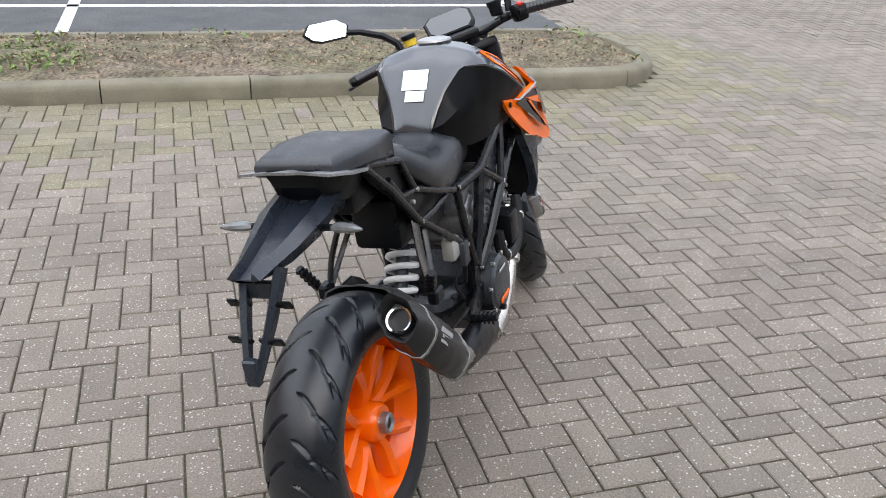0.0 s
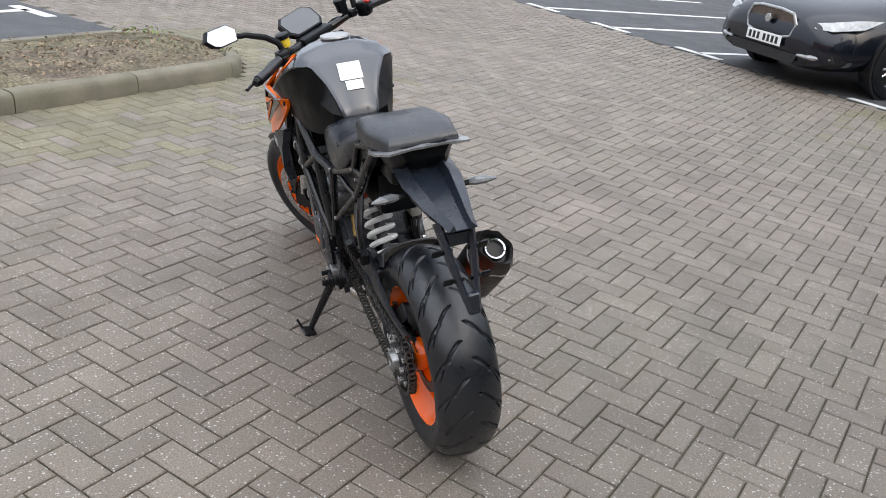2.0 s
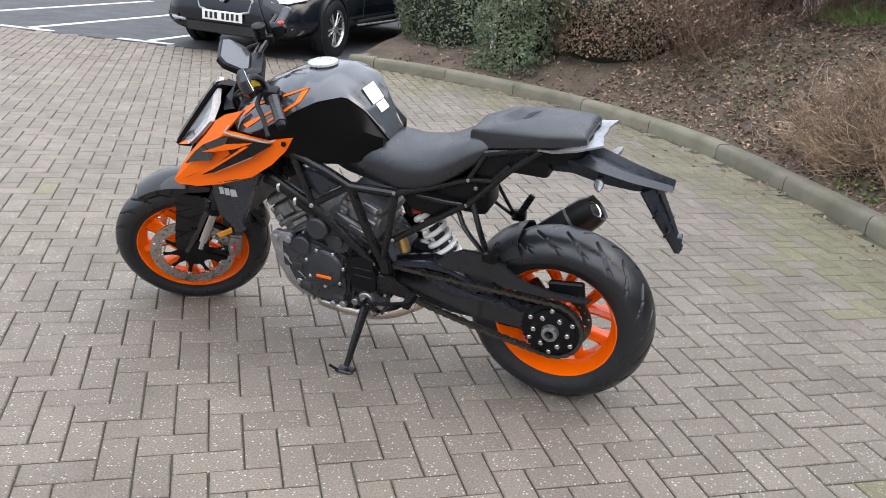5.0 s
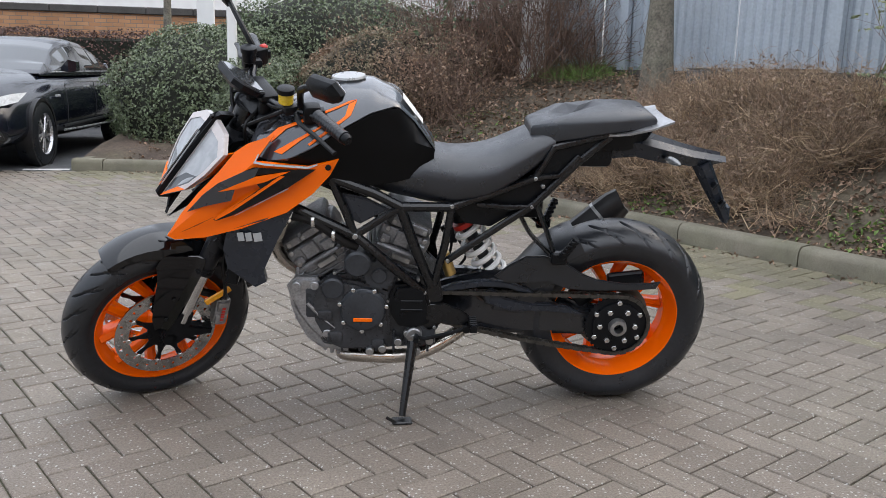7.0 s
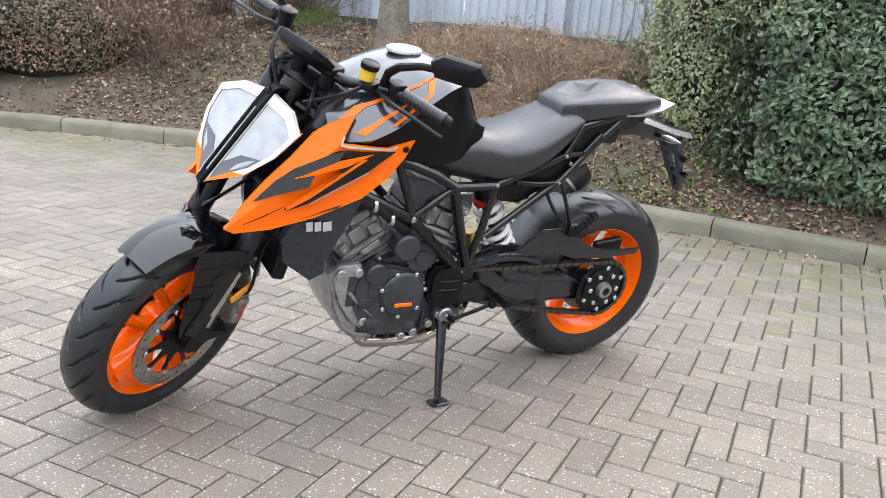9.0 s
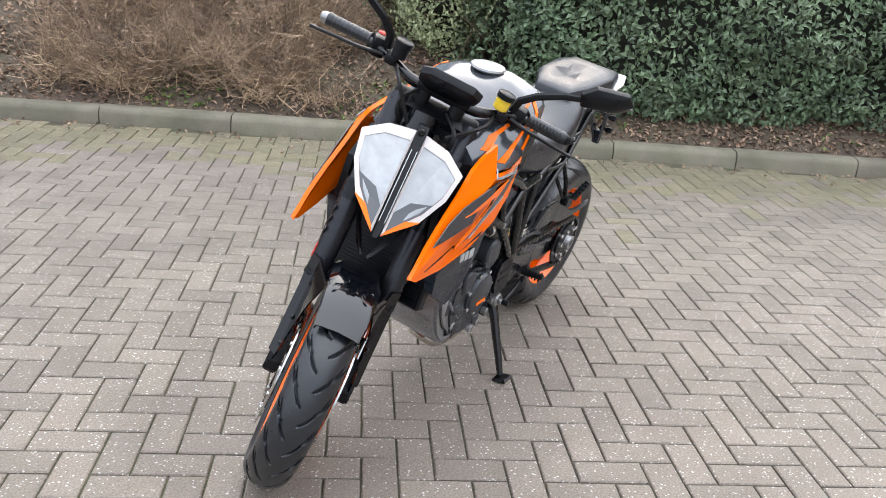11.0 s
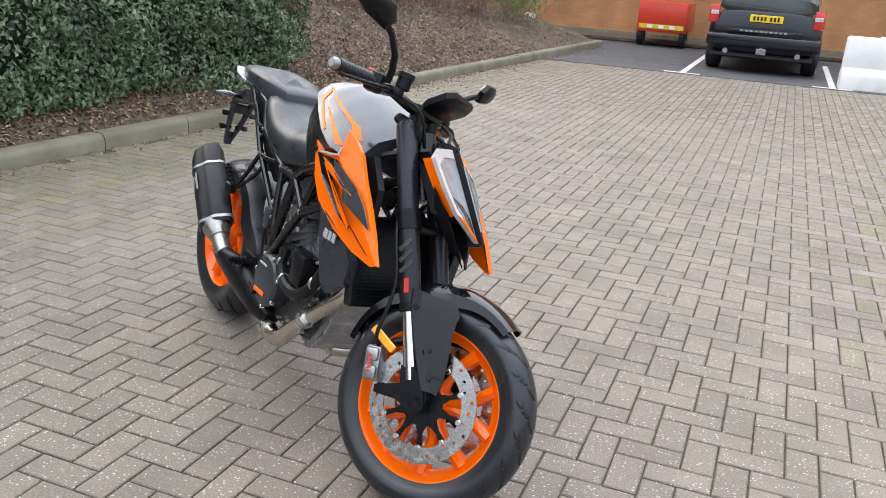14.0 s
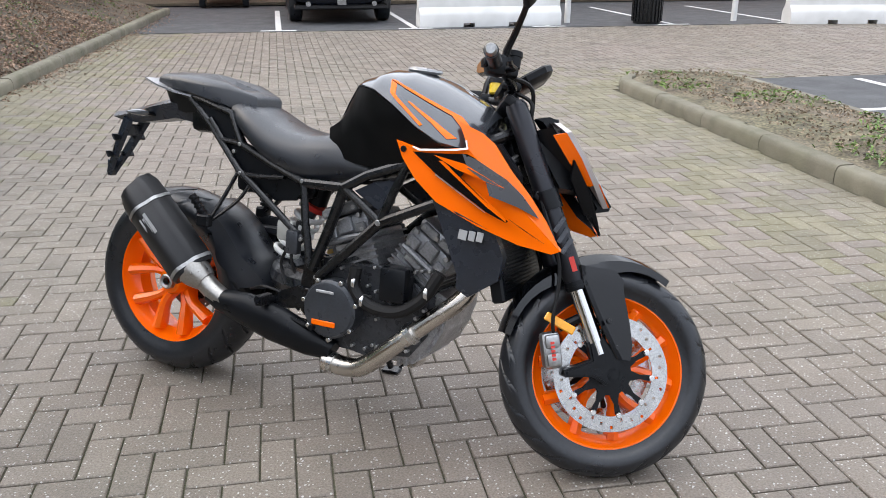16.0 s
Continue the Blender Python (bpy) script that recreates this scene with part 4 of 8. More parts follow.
bm = B()
for p in ((0.768, -0.168, 0.455), (0.80, -0.17, 0.405), (1.0, -0.162, 0.46), (0.96, 0.165, 0.684), (0.90, 0.163, 0.64)):
    disc(bm, p, 0.022, 0.012, "x", 14)
small("hose_clamps", bm, M_STEEL, engine)
bm = B()
outline = [(1.038, 0.435), (1.040, 0.39), (1.022, 0.33), (0.99, 0.268), (0.945, 0.232), (0.86, 0.218), (0.86, 0.25), (0.93, 0.262), (0.965, 0.33), (0.97, 0.42), (1.0, 0.45)]
plate(bm, outline, 0.235, Matrix.Translation((0, 0.0175, 0)), 0.01)
part("sump", bm, M_SUMP, engine, "grey ribbed sump")
for k in range(7):
    t = k / 6
    rib = B()
    box(rib, (0.885 + 0.130 * t, -0.095, 0.207 + 0.125 * t * t), (0.897 + 0.130 * t, 0.125, 0.235 + 0.125 * t * t), 0.002)
    part("sump_rib", rib, M_SUMP, engine)
bm = B()
box(bm, (-0.022, 0.0, -0.003), (0.022, 0.003, 0.003), 0.001, Matrix.Translation((0.990, 0.136, 0.345)) @ Matrix.Rotation(radians(-62), 4, "Y"))
part("sump_mark", bm, M_YELLOW, engine)

# exhaust
bm = B()
tube(bm, [(1.055, -0.03, 0.60), (1.10, -0.06, 0.54), (1.085, -0.095, 0.455), (1.0, -0.122, 0.375), (0.90, -0.137, 0.285), (0.80, -0.136, 0.200), (0.74, -0.132, 0.182), (0.66, -0.132, 0.187)], [0.026, 0.027, 0.027, 0.027, 0.028, 0.029, 0.03, 0.032], 16, smooth=5)
tube(bm, [(0.888, 0.0, 0.20), (0.885, 0.06, 0.190), (0.855, 0.083, 0.184), (0.70, 0.085, 0.180), (0.61, 0.07, 0.192), (0.52, 0.03, 0.225), (0.45, -0.03, 0.25)], 0.0235, 14, smooth=5)
header = part("exhaust_header", bm, M_HEADER, bike, "straw-tinted stainless exhaust header")
for p, q in (((0.955, -0.136, 0.335), (0.94, -0.138, 0.32)), ((0.70, -0.136, 0.184), (0.685, -0.135, 0.185))):
    bm = B()
    tube(bm, [p, q], 0.034, 16)
    part("pipe_clamp", bm, M_STEEL, header)
bm = B()
secs = []
for x, y, z, rx, rz in ((0.685, -0.13, 0.222, 0.03, 0.030), (0.62, -0.15, 0.240, 0.034, 0.043), (0.50, -0.165, 0.278, 0.036, 0.056), (0.38, -0.176, 0.312, 0.036, 0.050), (0.30, -0.182, 0.325, 0.034, 0.036), (0.255, -0.187, 0.332, 0.026, 0.018)):
    secs.append([(x + rz * 0.45 * math.sin(t), y + rx * math.cos(t), z + rz * math.sin(t)) for t in (2 * math.pi * k / 16 for k in range(16))])
loft(bm, secs)
part("exhaust_shield", bm, M_SATIN, bike, "black heat shield over the exhaust pipe")
bm = B()
m0, m1 = Vector((0.185, -0.190, 0.405)), Vector((-0.035, -0.187, 0.615))
tube(bm, [(0.36, -0.178, 0.308), (0.315, -0.182, 0.322), (0.265, -0.185, 0.348), (0.222, -0.188, 0.382)], 0.033, 16, smooth=4)
tube(bm, [(0.235, -0.187, 0.375), (0.215, -0.189, 0.388), m0], [0.036, 0.046, 0.055], 18)
part("link_pipe", bm, M_TITAN, bike, "dull titanium link pipe and cone of the muffler")


def can_section(c, d, s):
    """A slanted hexagonal section with rounded corners, of the muffler."""
    u = Vector((0, 1, 0))
    v = d.cross(u).normalized()
    pts = []
    for k in range(24):
        a = 2 * math.pi * k / 24
        r = 1.04 * s * (0.056 + 0.009 * math.cos(2 * a + 1.4) + 0.003 * math.cos(6 * a))
        pts.append(c + u * r * math.cos(a) + v * r * 1.12 * math.sin(a))
    return pts


dm = (m1 - m0).normalized()
bm = B()
loft(bm, [can_section(m0.lerp(m1, t), dm, s) for t, s in ((-0.02, 0.9), (0.02, 1.0), (0.5, 1.02), (0.84, 1.0), (0.86, 0.97))])
muffler = part("muffler", bm, M_MUFFLER, bike, "matt black hexagonal muffler")
tip = m1 + dm * 0.035
for t0, t1 in ((0.02, 0.06), (0.83, 0.865)):
    bm = B()
    loft(bm, [can_section(m0.lerp(m1, t), dm, 1.035) for t in (t0, t1)])
    part("muffler_band", bm, M_ALU, muffler)
bm = B()
secs = [can_section(m0.lerp(m1, 0.865), dm, 1.0)]
for along, size in ((1.0, 0.96), (1.12, 0.80), (1.10, 0.68), (1.02, 0.58)):
    c = m0.lerp(m1, along)
    secs.append([p + dm * 0.28 * max(0.0, (p - c).dot(Vector((0.55, 0, 0.83)))) for p in can_section(c, dm, size)])
loft(bm, secs)
part("end_cap", bm, M_MUFFLER, muffler, "black faceted end cap")
bm = B()
oc = tip - dm * 0.018
u = Vector((0, 1, 0))
v = dm.cross(u).normalized()
rings = []
for along, r in ((-0.03, 0.024), (0.012, 0.026), (0.014, 0.031), (0.004, 0.034), (-0.02, 0.034)):
    rings.append([oc + dm * along + u * r * math.cos(2 * math.pi * k / 24) + v * r * math.sin(2 * math.pi * k / 24) for k in range(24)])
loft(bm, rings, cap=False)
part("outlet_ring", bm, M_CHROME, muffler, "polished outlet ring")
bm = B()
q = m0.lerp(m1, 0.62)
for k, (w, h) in enumerate(((0.075, 0.012), (0.055, 0.008), (0.065, 0.007))):
    box(bm, (-w / 2, -0.0008, -h / 2), (w / 2, 0.0008, h / 2), 0, Matrix.Translation(q + v * (0.012 - 0.013 * k) * -1 + Vector((0, -0.0625, 0))) @ Matrix.Rotation(math.atan2(dm.z, -dm.x), 4, "Y"))
small("muffler_mark", bm, M_TEXTGREY, muffler)

# trellis frame and subframe
frame_t = None
bm = B()
tube(bm, [(1.16, 0, 0.98), (1.235, 0, 0.80)], 0.04, 16)
frame_t = part("frame", bm, M_FRAME, bike, "black tubular trellis frame")
for s in (1, -1):
    def y(p):
        return [(a, s * b, c) for a, b, c in p]
    for pts, r in (([(1.19, 0.04, 0.86), (1.10, 0.12, 0.775), (1.01, 0.160, 0.722), (0.835, 0.170, 0.642), (0.70, 0.158, 0.515), (0.625, 0.145, 0.445)], 0.0155),
                   ([(1.17, 0.04, 0.93), (1.06, 0.13, 0.87), (0.90, 0.160, 0.816), (0.78, 0.158, 0.772), (0.70, 0.150, 0.728), (0.54, 0.128, 0.722)], 0.0155),
                   ([(0.835, 0.170, 0.642), (0.76, 0.16, 0.69), (0.70, 0.152, 0.727)], 0.012),
                   ([(0.835, 0.170, 0.642), (0.865, 0.168, 0.72), (0.905, 0.162, 0.812)], 0.0125),
                   ([(0.70, 0.150, 0.725), (0.655, 0.148, 0.60), (0.60, 0.142, 0.465)], 0.0165),
                   ([(0.545, 0.130, 0.720), (0.562, 0.136, 0.60), (0.592, 0.142, 0.47)], 0.0125),
                   ([(0.556, 0.132, 0.545), (0.43, 0.124, 0.635), (0.29, 0.115, 0.733), (0.17, 0.106, 0.862), (0.075, 0.098, 0.945)], 0.0115),
                   ([(0.54, 0.128, 0.724), (0.42, 0.122, 0.766), (0.296, 0.113, 0.815), (0.245, 0.105, 0.908), (0.08, 0.098, 0.952), (-0.03, 0.07, 0.96)], 0.0115),
                   ([(0.296, 0.113, 0.815), (0.22, 0.11, 0.822), (0.165, 0.108, 0.885)], 0.009),
                   ([(0.47, 0.125, 0.73), (0.38, 0.121, 0.722), (0.30, 0.116, 0.722)], 0.008)):
        bm = B()
        tube(bm, y(pts), r, 10)
        part("frame_tube", bm, M_FRAME, frame_t)
    bm = B()
    outline = [(0.635, 0.50), (0.645, 0.42), (0.64, 0.33), (0.60, 0.30), (0.565, 0.33), (0.56, 0.42), (0.575, 0.50)]
    plate(bm, outline, 0.02, Matrix.Translation((0, s * 0.135, 0)), 0.006)
    disc(bm, (0.596, s * 0.148, 0.378), 0.028, 0.014, "y", 20)
    part("pivot_plate", bm, M_FRAME, frame_t)
    bm = B()
    for p in ((0.835, 0.182, 0.642), (0.545, 0.142, 0.728), (0.552, 0.144, 0.55), (0.295, 0.124, 0.815), (0.078, 0.106, 0.952), (0.62, 0.155, 0.445), (0.27, 0.12, 0.79), (0.30, 0.124, 0.725)):
        bolt(bm, (p[0], s * (p[1] - 0.003), p[2]), 0.0095 if p[0] > 0.8 else 0.0065, 0.012)
    small("frame_bolts", bm, M_ALU, frame_t)
    # side cover between tank and node
    bm = B()
    outline = [(0.895, 0.772), (0.80, 0.755), (0.735, 0.722), (0.82, 0.672), (0.853, 0.690)]
    plate(bm, outline, 0.012, Matrix.Translation((0, s * 0.150, 0)), 0.005)
    part("frame_cover", bm, M_TAIL, bike, "grey-black plastic frame cover")
    # dark panel under the seat
    bm = B()
    outline = [(0.56, 0.735), (0.30, 0.818), (0.25, 0.90), (0.05, 0.955), (0.10, 0.90), (0.18, 0.84), (0.29, 0.735), (0.42, 0.65), (0.50, 0.66)]
    plate(bm, outline, 0.012, Matrix.Translation((0, s * 0.095, 0)), 0.003)
    part("side_panel", bm, M_SATIN, bike, "matt black panel under the seat")
    # foot controls
    bm = B()
    outline = [(0.62, 0.40), (0.56, 0.41), (0.50, 0.385), (0.455, 0.35), (0.47, 0.33), (0.54, 0.335), (0.62, 0.35)]
    plate(bm, outline, 0.012, Matrix.Translation((0, s * 0.150, 0)), 0.003)
    fp = part("footpeg_bracket", bm, M_FRAME, bike)
    bm = B()
    tube(bm, [(0.468, s * 0.155, 0.352), (0.468, s * 0.235, 0.362)], [0.013, 0.011], 8)
    for k in range(5):
        box(bm, (0.456, s * (0.172 + 0.013 * k) - 0.003, 0.342), (0.480, s * (0.172 + 0.013 * k) + 0.003, 0.374), 0.002)
    part("footpeg", bm, M_SATIN, fp)
    bm = B()
    tube(bm, [(0.475, s * 0.165, 0.33), (0.54, s * 0.172, 0.312), (0.62, s * 0.178, 0.295), (0.65, s * 0.178, 0.305)], 0.0065, 8)
    tube(bm, [(0.645, s * 0.17, 0.302), (0.645, s * 0.205, 0.302)], 0.009, 8)
    disc(bm, (0.485, s * 0.172, 0.328), 0.014, 0.012, "y", 12)
    part("foot_lever", bm, M_SATIN, fp)
# cables and small boxes on the right under the shock
bm = B()
for k, pts in enumerate((((0.52, -0.11, 0.60), (0.50, -0.13, 0.52), (0.47, -0.12, 0.46), (0.50, -0.13, 0.40)), ((0.545, -0.12, 0.58), (0.52, -0.14, 0.50), (0.53, -0.13, 0.44)), ((0.36, -0.12, 0.36), (0.43, -0.15, 0.385), (0.50, -0.14, 0.37), (0.56, -0.14, 0.33)))):
    tube(bm, pts, 0.005, 6, smooth=4)
small("hose", bm, M_HOSE, bike)
bm = B()
box(bm, (0.455, -0.135, 0.535), (0.515, -0.095, 0.60), 0.01, None, 2)
part("fluid_reservoir", bm, M_TANKGREY, bike, "pale translucent brake fluid reservoir")
bm = B()
box(bm, (0.50, -0.15, 0.50), (0.545, -0.12, 0.575), 0.008, None, 2)
part("heel_guard", bm, M_ENGDARK, bike)

# side stand: its foot on the paving
bm = B()
foot = BIKE.inverted() @ Vector((0.707, 0.226, 0.010))
tube(bm, [(0.650, 0.135, 0.300), (0.655, 0.165, 0.262), foot + Vector((0, -0.002, 0.008))], [0.021, 0.017, 0.011], 10)
stand = part("side_stand", bm, M_FRAME, bike, "black side stand")
bm = B()
disc(bm, (0.65, 0.155, 0.300), 0.026, 0.03, "y", 16)
bolt(bm, (0.65, 0.176, 0.300), 0.011, 0.012)
part("stand_pivot", bm, M_ALU, stand)
bm = B()
fm = BIKE.inverted() @ Matrix.Translation((0.707, 0.231, 0.006))
box(bm, (-0.032, -0.022, -0.006), (0.032, 0.026, 0.004), 0.004, fm)
tube(bm, [fm @ Vector((0.02, 0.02, 0.0)), fm @ Vector((0.05, 0.035, 0.024))], 0.005, 6)
part("stand_foot", bm, M_FRAME, stand)

# tank
TANK_X = [0.598, 0.63, 0.665, 0.715, 0.79, 0.87, 0.95, 1.02, 1.08, 1.12]
TOP = [0.890, 0.938, 0.990, 1.045, 1.080, 1.080, 1.056, 1.024, 0.992, 0.966]
HALF = [0.046, 0.054, 0.064, 0.080, 0.090, 0.088, 0.084, 0.078, 0.070, 0.060]
SHZ = [0.880, 0.926, 0.978, 1.030, 1.018, 0.978, 0.926, 0.892, 0.880, 0.884]
SHY = [0.060, 0.072, 0.092, 0.128, 0.176, 0.204, 0.220, 0.222, 0.204, 0.164]
LOY = [0.090, 0.108, 0.126, 0.148, 0.168, 0.180, 0.184, 0.180, 0.162, 0.130]
LOZ = [0.845, 0.825, 0.808, 0.800, 0.795, 0.795, 0.800, 0.805, 0.815, 0.825]
FLANK = ((0.55, 0.62), (0.86, 0.24))   # shares outward and upward between shoulder and top


def tank_at(x, f):
    return float(np.interp(x, TANK_X, f))


xs = np.linspace(TANK_X[0], TANK_X[-1], 34)
bm = B()
secs = []
for x in xs:
    top, h, sz, sy = (tank_at(x, f) for f in (TOP, HALF, SHZ, SHY))
    half = [(0.0, top), (h * 0.55, top - 0.002), (h, top - 0.010), *((h + (sy - h) * u, sz + (top - sz) * w) for u, w in FLANK), (sy, sz), (sy - 0.006, sz - 0.008), (0.03, sz - 0.05)]
    secs.append([(x, -a, b) for a, b in half[::-1]] + [(x, a, b) for a, b in half[1:]])
loft(bm, secs)
tank = part("fuel_tank", bm, M_TANK, bike, "glossy charcoal fuel tank", smooth=38)
for s in (1, -1):
    bm = B()
    secs = []
    for x in np.linspace(TANK_X[0] + 0.004, 1.10, 24):
        sz, sy, ly, lz = (tank_at(x, f) for f in (SHZ, SHY, LOY, LOZ))
        mz = (sz + lz) / 2
        ring = [(x, s * (sy - 0.003), sz - 0.006), (x, s * (max(0.65 * sy + 0.35 * ly, ly) + 0.001), mz + 0.03), (x, s * ly, mz - 0.02), (x, s * (ly - 0.012), lz), (x, s * (ly - 0.045), lz + 0.004), (x, s * (sy - 0.045), sz - 0.02)]
        secs.append(ring)
    loft(bm, secs)
    part("tank_side_panel", bm, M_TANKSIDE, tank, "matt black tank side panel")
    # orange lines on the tank's flank
    def on_tank(x, z, lift=0.0022):
        top, h, sz, sy = (tank_at(x, f) for f in (TOP, HALF, SHZ, SHY))
        zs = [top - 0.010] + [sz + (top - sz) * w for u, w in FLANK] + [sz]
        ys = [h] + [h + (sy - h) * u for u, w in FLANK] + [sy]
        return Vector((x, s * (float(np.interp(-z, [-q for q in zs], ys)) + lift), z + lift * 0.6))
    for ends in ((((0.830, 1.048), (0.850, 1.044)), ((1.030, 0.962), (1.056, 0.960)), ((1.072, 0.925), (1.094, 0.927))),
                 (((0.830, 1.046), (0.852, 1.036)), ((0.846, 1.010), (0.862, 1.008)), ((0.960, 0.928), (0.966, 0.932))),
                 (((0.905, 0.990), (0.909, 0.991)), ((0.985, 0.940), (0.998, 0.942)), ((1.040, 0.900), (1.064, 0.903)))):
        bm = B()
        rows = []
        for (a0, a1), (b0, b1) in zip(ends, ends[1:]):
            for k in range(9):
                rows.append([bm.verts.new(on_tank(*[p + (q - p) * k / 8 for p, q in zip(u, w)])) for u, w in ((a0, b0), (a1, b1))])
        for (a, b), (c, d) in zip(rows, rows[1:]):
            bm.faces.new((a, b, d, c))
        r = bmesh.ops.extrude_face_region(bm, geom=list(bm.faces))
        bmesh.ops.translate(bm, vec=(0, -s * 0.002, -0.001), verts=[g for g in r["geom"] if isinstance(g, bmesh.types.BMVert)])
        part("tank_stripe", bm, M_ORANGE, tank, "orange line on the tank")
bm = B()
turned(bm, [(0, 0.001), (0.0, 0.045), (0.006, 0.052), (0.012, 0.05), (0.016, 0.036), (0.016, 0.001)], 28, m=Matrix.Translation((0.860, 0, 1.076)) @ Matrix.Rotation(radians(3), 4, "Y"), axis="z")
part("filler_cap", bm, M_SILVER, tank, "silver fuel filler cap")
bm = B()
sl = Matrix.Translation((0.672, 0, 0.991)) @ Matrix.Rotation(math.atan2(1.045 - 0.938, 0.715 - 0.63) * -1, 4, "Y")
box(bm, (-0.016, -0.036, 0.0045), (0.046, 0.042, 0.0062), 0, sl)
box(bm, (-0.052, -0.030, 0.0035), (-0.019, 0.028, 0.0058), 0, sl)
part("warning_sticker", bm, M_STICKER, tank, "white warning sticker")

# seat
def saddle(name, rows, mat, label, seg=20):
    """A padded shape: rows of x, top, bottom, half-width."""
    bm = B()
    pts = curve_points([Vector((r[0], r[1], r[2])) for r in rows], 4)
    ws = curve_points([Vector((r[3], 0, 0)) for r in rows], 4)
    secs = []
    for p, w in zip(pts, ws):
        x, top, low, hw = p.x, p.y, p.z, w.x
        ring = []
        for k in range(seg):
            a = 2 * math.pi * k / seg
            c, d = math.cos(a), math.sin(a)
            yy = hw * math.copysign(abs(c) ** 0.46, c) * (1 - 0.10 * max(0.0, d))
            zz = (top + low) / 2 + (top - low) / 2 * math.copysign(abs(d) ** 0.50, d) - (0.016 * abs(c) ** 2 if d > 0 else 0)
            ring.append((x, yy, zz))
        secs.append(ring)
    loft(bm, secs)
    return part(name, bm, mat, bike, label, smooth=50)


saddle("seat", [(0.800, 0.790, 0.768, 0.085), (0.74, 0.836, 0.748, 0.108), (0.66, 0.872, 0.732, 0.122), (0.60, 0.876, 0.722, 0.130), (0.52, 0.868, 0.722, 0.138), (0.43, 0.882, 0.748, 0.142), (0.36, 0.912, 0.790, 0.138), (0.30, 0.942, 0.835, 0.126), (0.24, 0.962, 0.885, 0.104)], M_SEAT, "black vinyl rider seat")
bm = B()
top_c = [(0.330, 0.0, 0.974), (0.312, 0.066, 0.974), (0.225, 0.108, 0.998), (0.060, 0.122, 1.012), (-0.062, 0.096, 1.016)]
ring_t = top_c[1:] + [(x, -y, z) for x, y, z in top_c[:0:-1]]
mid = Vector((0.13, 0, 1.0))
secs = []
for k, (grow, dz) in enumerate(((0.95, -0.046), (1.0, -0.040), (1.0, -0.020), (0.970, -0.010), (0.88, -0.001), (0.62, 0.007), (0.25, 0.010))):
    secs.append([(mid.x + (x - mid.x) * grow, y * grow, z + dz - (0.034 * min(1.0, max(0.0, (x - 0.02) / 0.26)) if k < 2 else 0)) for x, y, z in ring_t])
loft(bm, secs)
bmesh.ops.bevel(bm, geom=[e for e in bm.edges if abs(e.verts[0].co.z - e.verts[1].co.z) > 0.005 and e.calc_face_angle(0) > 0.4], offset=0.007, segments=2, affect="EDGES")
pillion = part("pillion_seat", bm, M_SEAT, bike, "flat angular black vinyl pillion seat", smooth=36)
bm = B()
secs = []
for grow, dz in ((0.86, -0.058), (0.92, -0.038)):
    secs.append([(mid.x + (x - mid.x) * grow, y * grow, z + dz) for x, y, z in ring_t])
loft(bm, secs)
part("seat_base", bm, M_SATIN, pillion)

# tail: wing under the pillion seat, arm, plate bracket, indicators
bm = B()
secs = []
for x, zt, zb, hw in ((0.10, 0.940, 0.900, 0.092), (0.03, 0.948, 0.892, 0.096), (-0.03, 0.962, 0.905, 0.088), (-0.066, 0.984, 0.952, 0.070)):
    secs.append([(x, -hw, zt), (x, -hw * 0.9, zt + 0.008), (x, hw * 0.9, zt + 0.008), (x, hw, zt), (x, hw * 0.75, zb), (x, -hw * 0.75, zb)])
loft(bm, secs)
tail = part("tail_fairing", bm, M_SATIN, bike, "black tail fairing under the pillion seat")
for s in (1, -1):
    bm = B()
    panel(bm, [(0.085, s * 0.108, 0.952), (0.03, s * 0.130, 0.962), (-0.04, s * 0.130, 0.978), (-0.112, s * 0.108, 0.998), (-0.098, s * 0.040, 0.998), (-0.100, s * 0.001, 0.998), (-0.066, s * 0.001, 0.993), (-0.03, s * 0.085, 0.975), (0.03, s * 0.108, 0.962)], (0, 0, -0.006))
    part("tail_wing", bm, M_SUMP, tail, "silver-grey tail wing")
bm = B()
secs = []
for x, zt, zb, hw in ((0.06, 0.925, 0.86, 0.060), (-0.02, 0.934, 0.872, 0.082), (-0.10, 0.915, 0.856, 0.084), (-0.20, 0.888, 0.842, 0.064), (-0.27, 0.874, 0.842, 0.046), (-0.318, 0.866, 0.852, 0.038)):
    secs.append([(x, -hw, zt - 0.012), (x, -hw * 0.60, zt + 0.004), (x, -hw * 0.42, zt - 0.018), (x, hw * 0.42, zt - 0.018), (x, hw * 0.60, zt + 0.004), (x, hw, zt - 0.012), (x, hw * 0.7, zb), (x, -hw * 0.7, zb)])
loft(bm, secs)
arm = part("tail_arm", bm, M_TAIL, bike, "dark grey plastic plate carrier")
bm = B()
for s in (1, -1):
    tube(bm, [(-0.245, s * 0.042, 0.85), (-0.30, s * 0.030, 0.755), (-0.362, s * 0.010, 0.650)], [0.023, 0.020, 0.014], 6, flat=0.5, up=(0, 1, 0))
box(bm, (-0.368, -0.016, 0.640), (-0.348, 0.016, 0.70), 0.004)
box(bm, (-0.275, -0.04, 0.79), (-0.262, 0.04, 0.83), 0.004)
br = part("plate_bracket", bm, M_TAIL, bike, "empty forked number plate bracket")
bm = B()
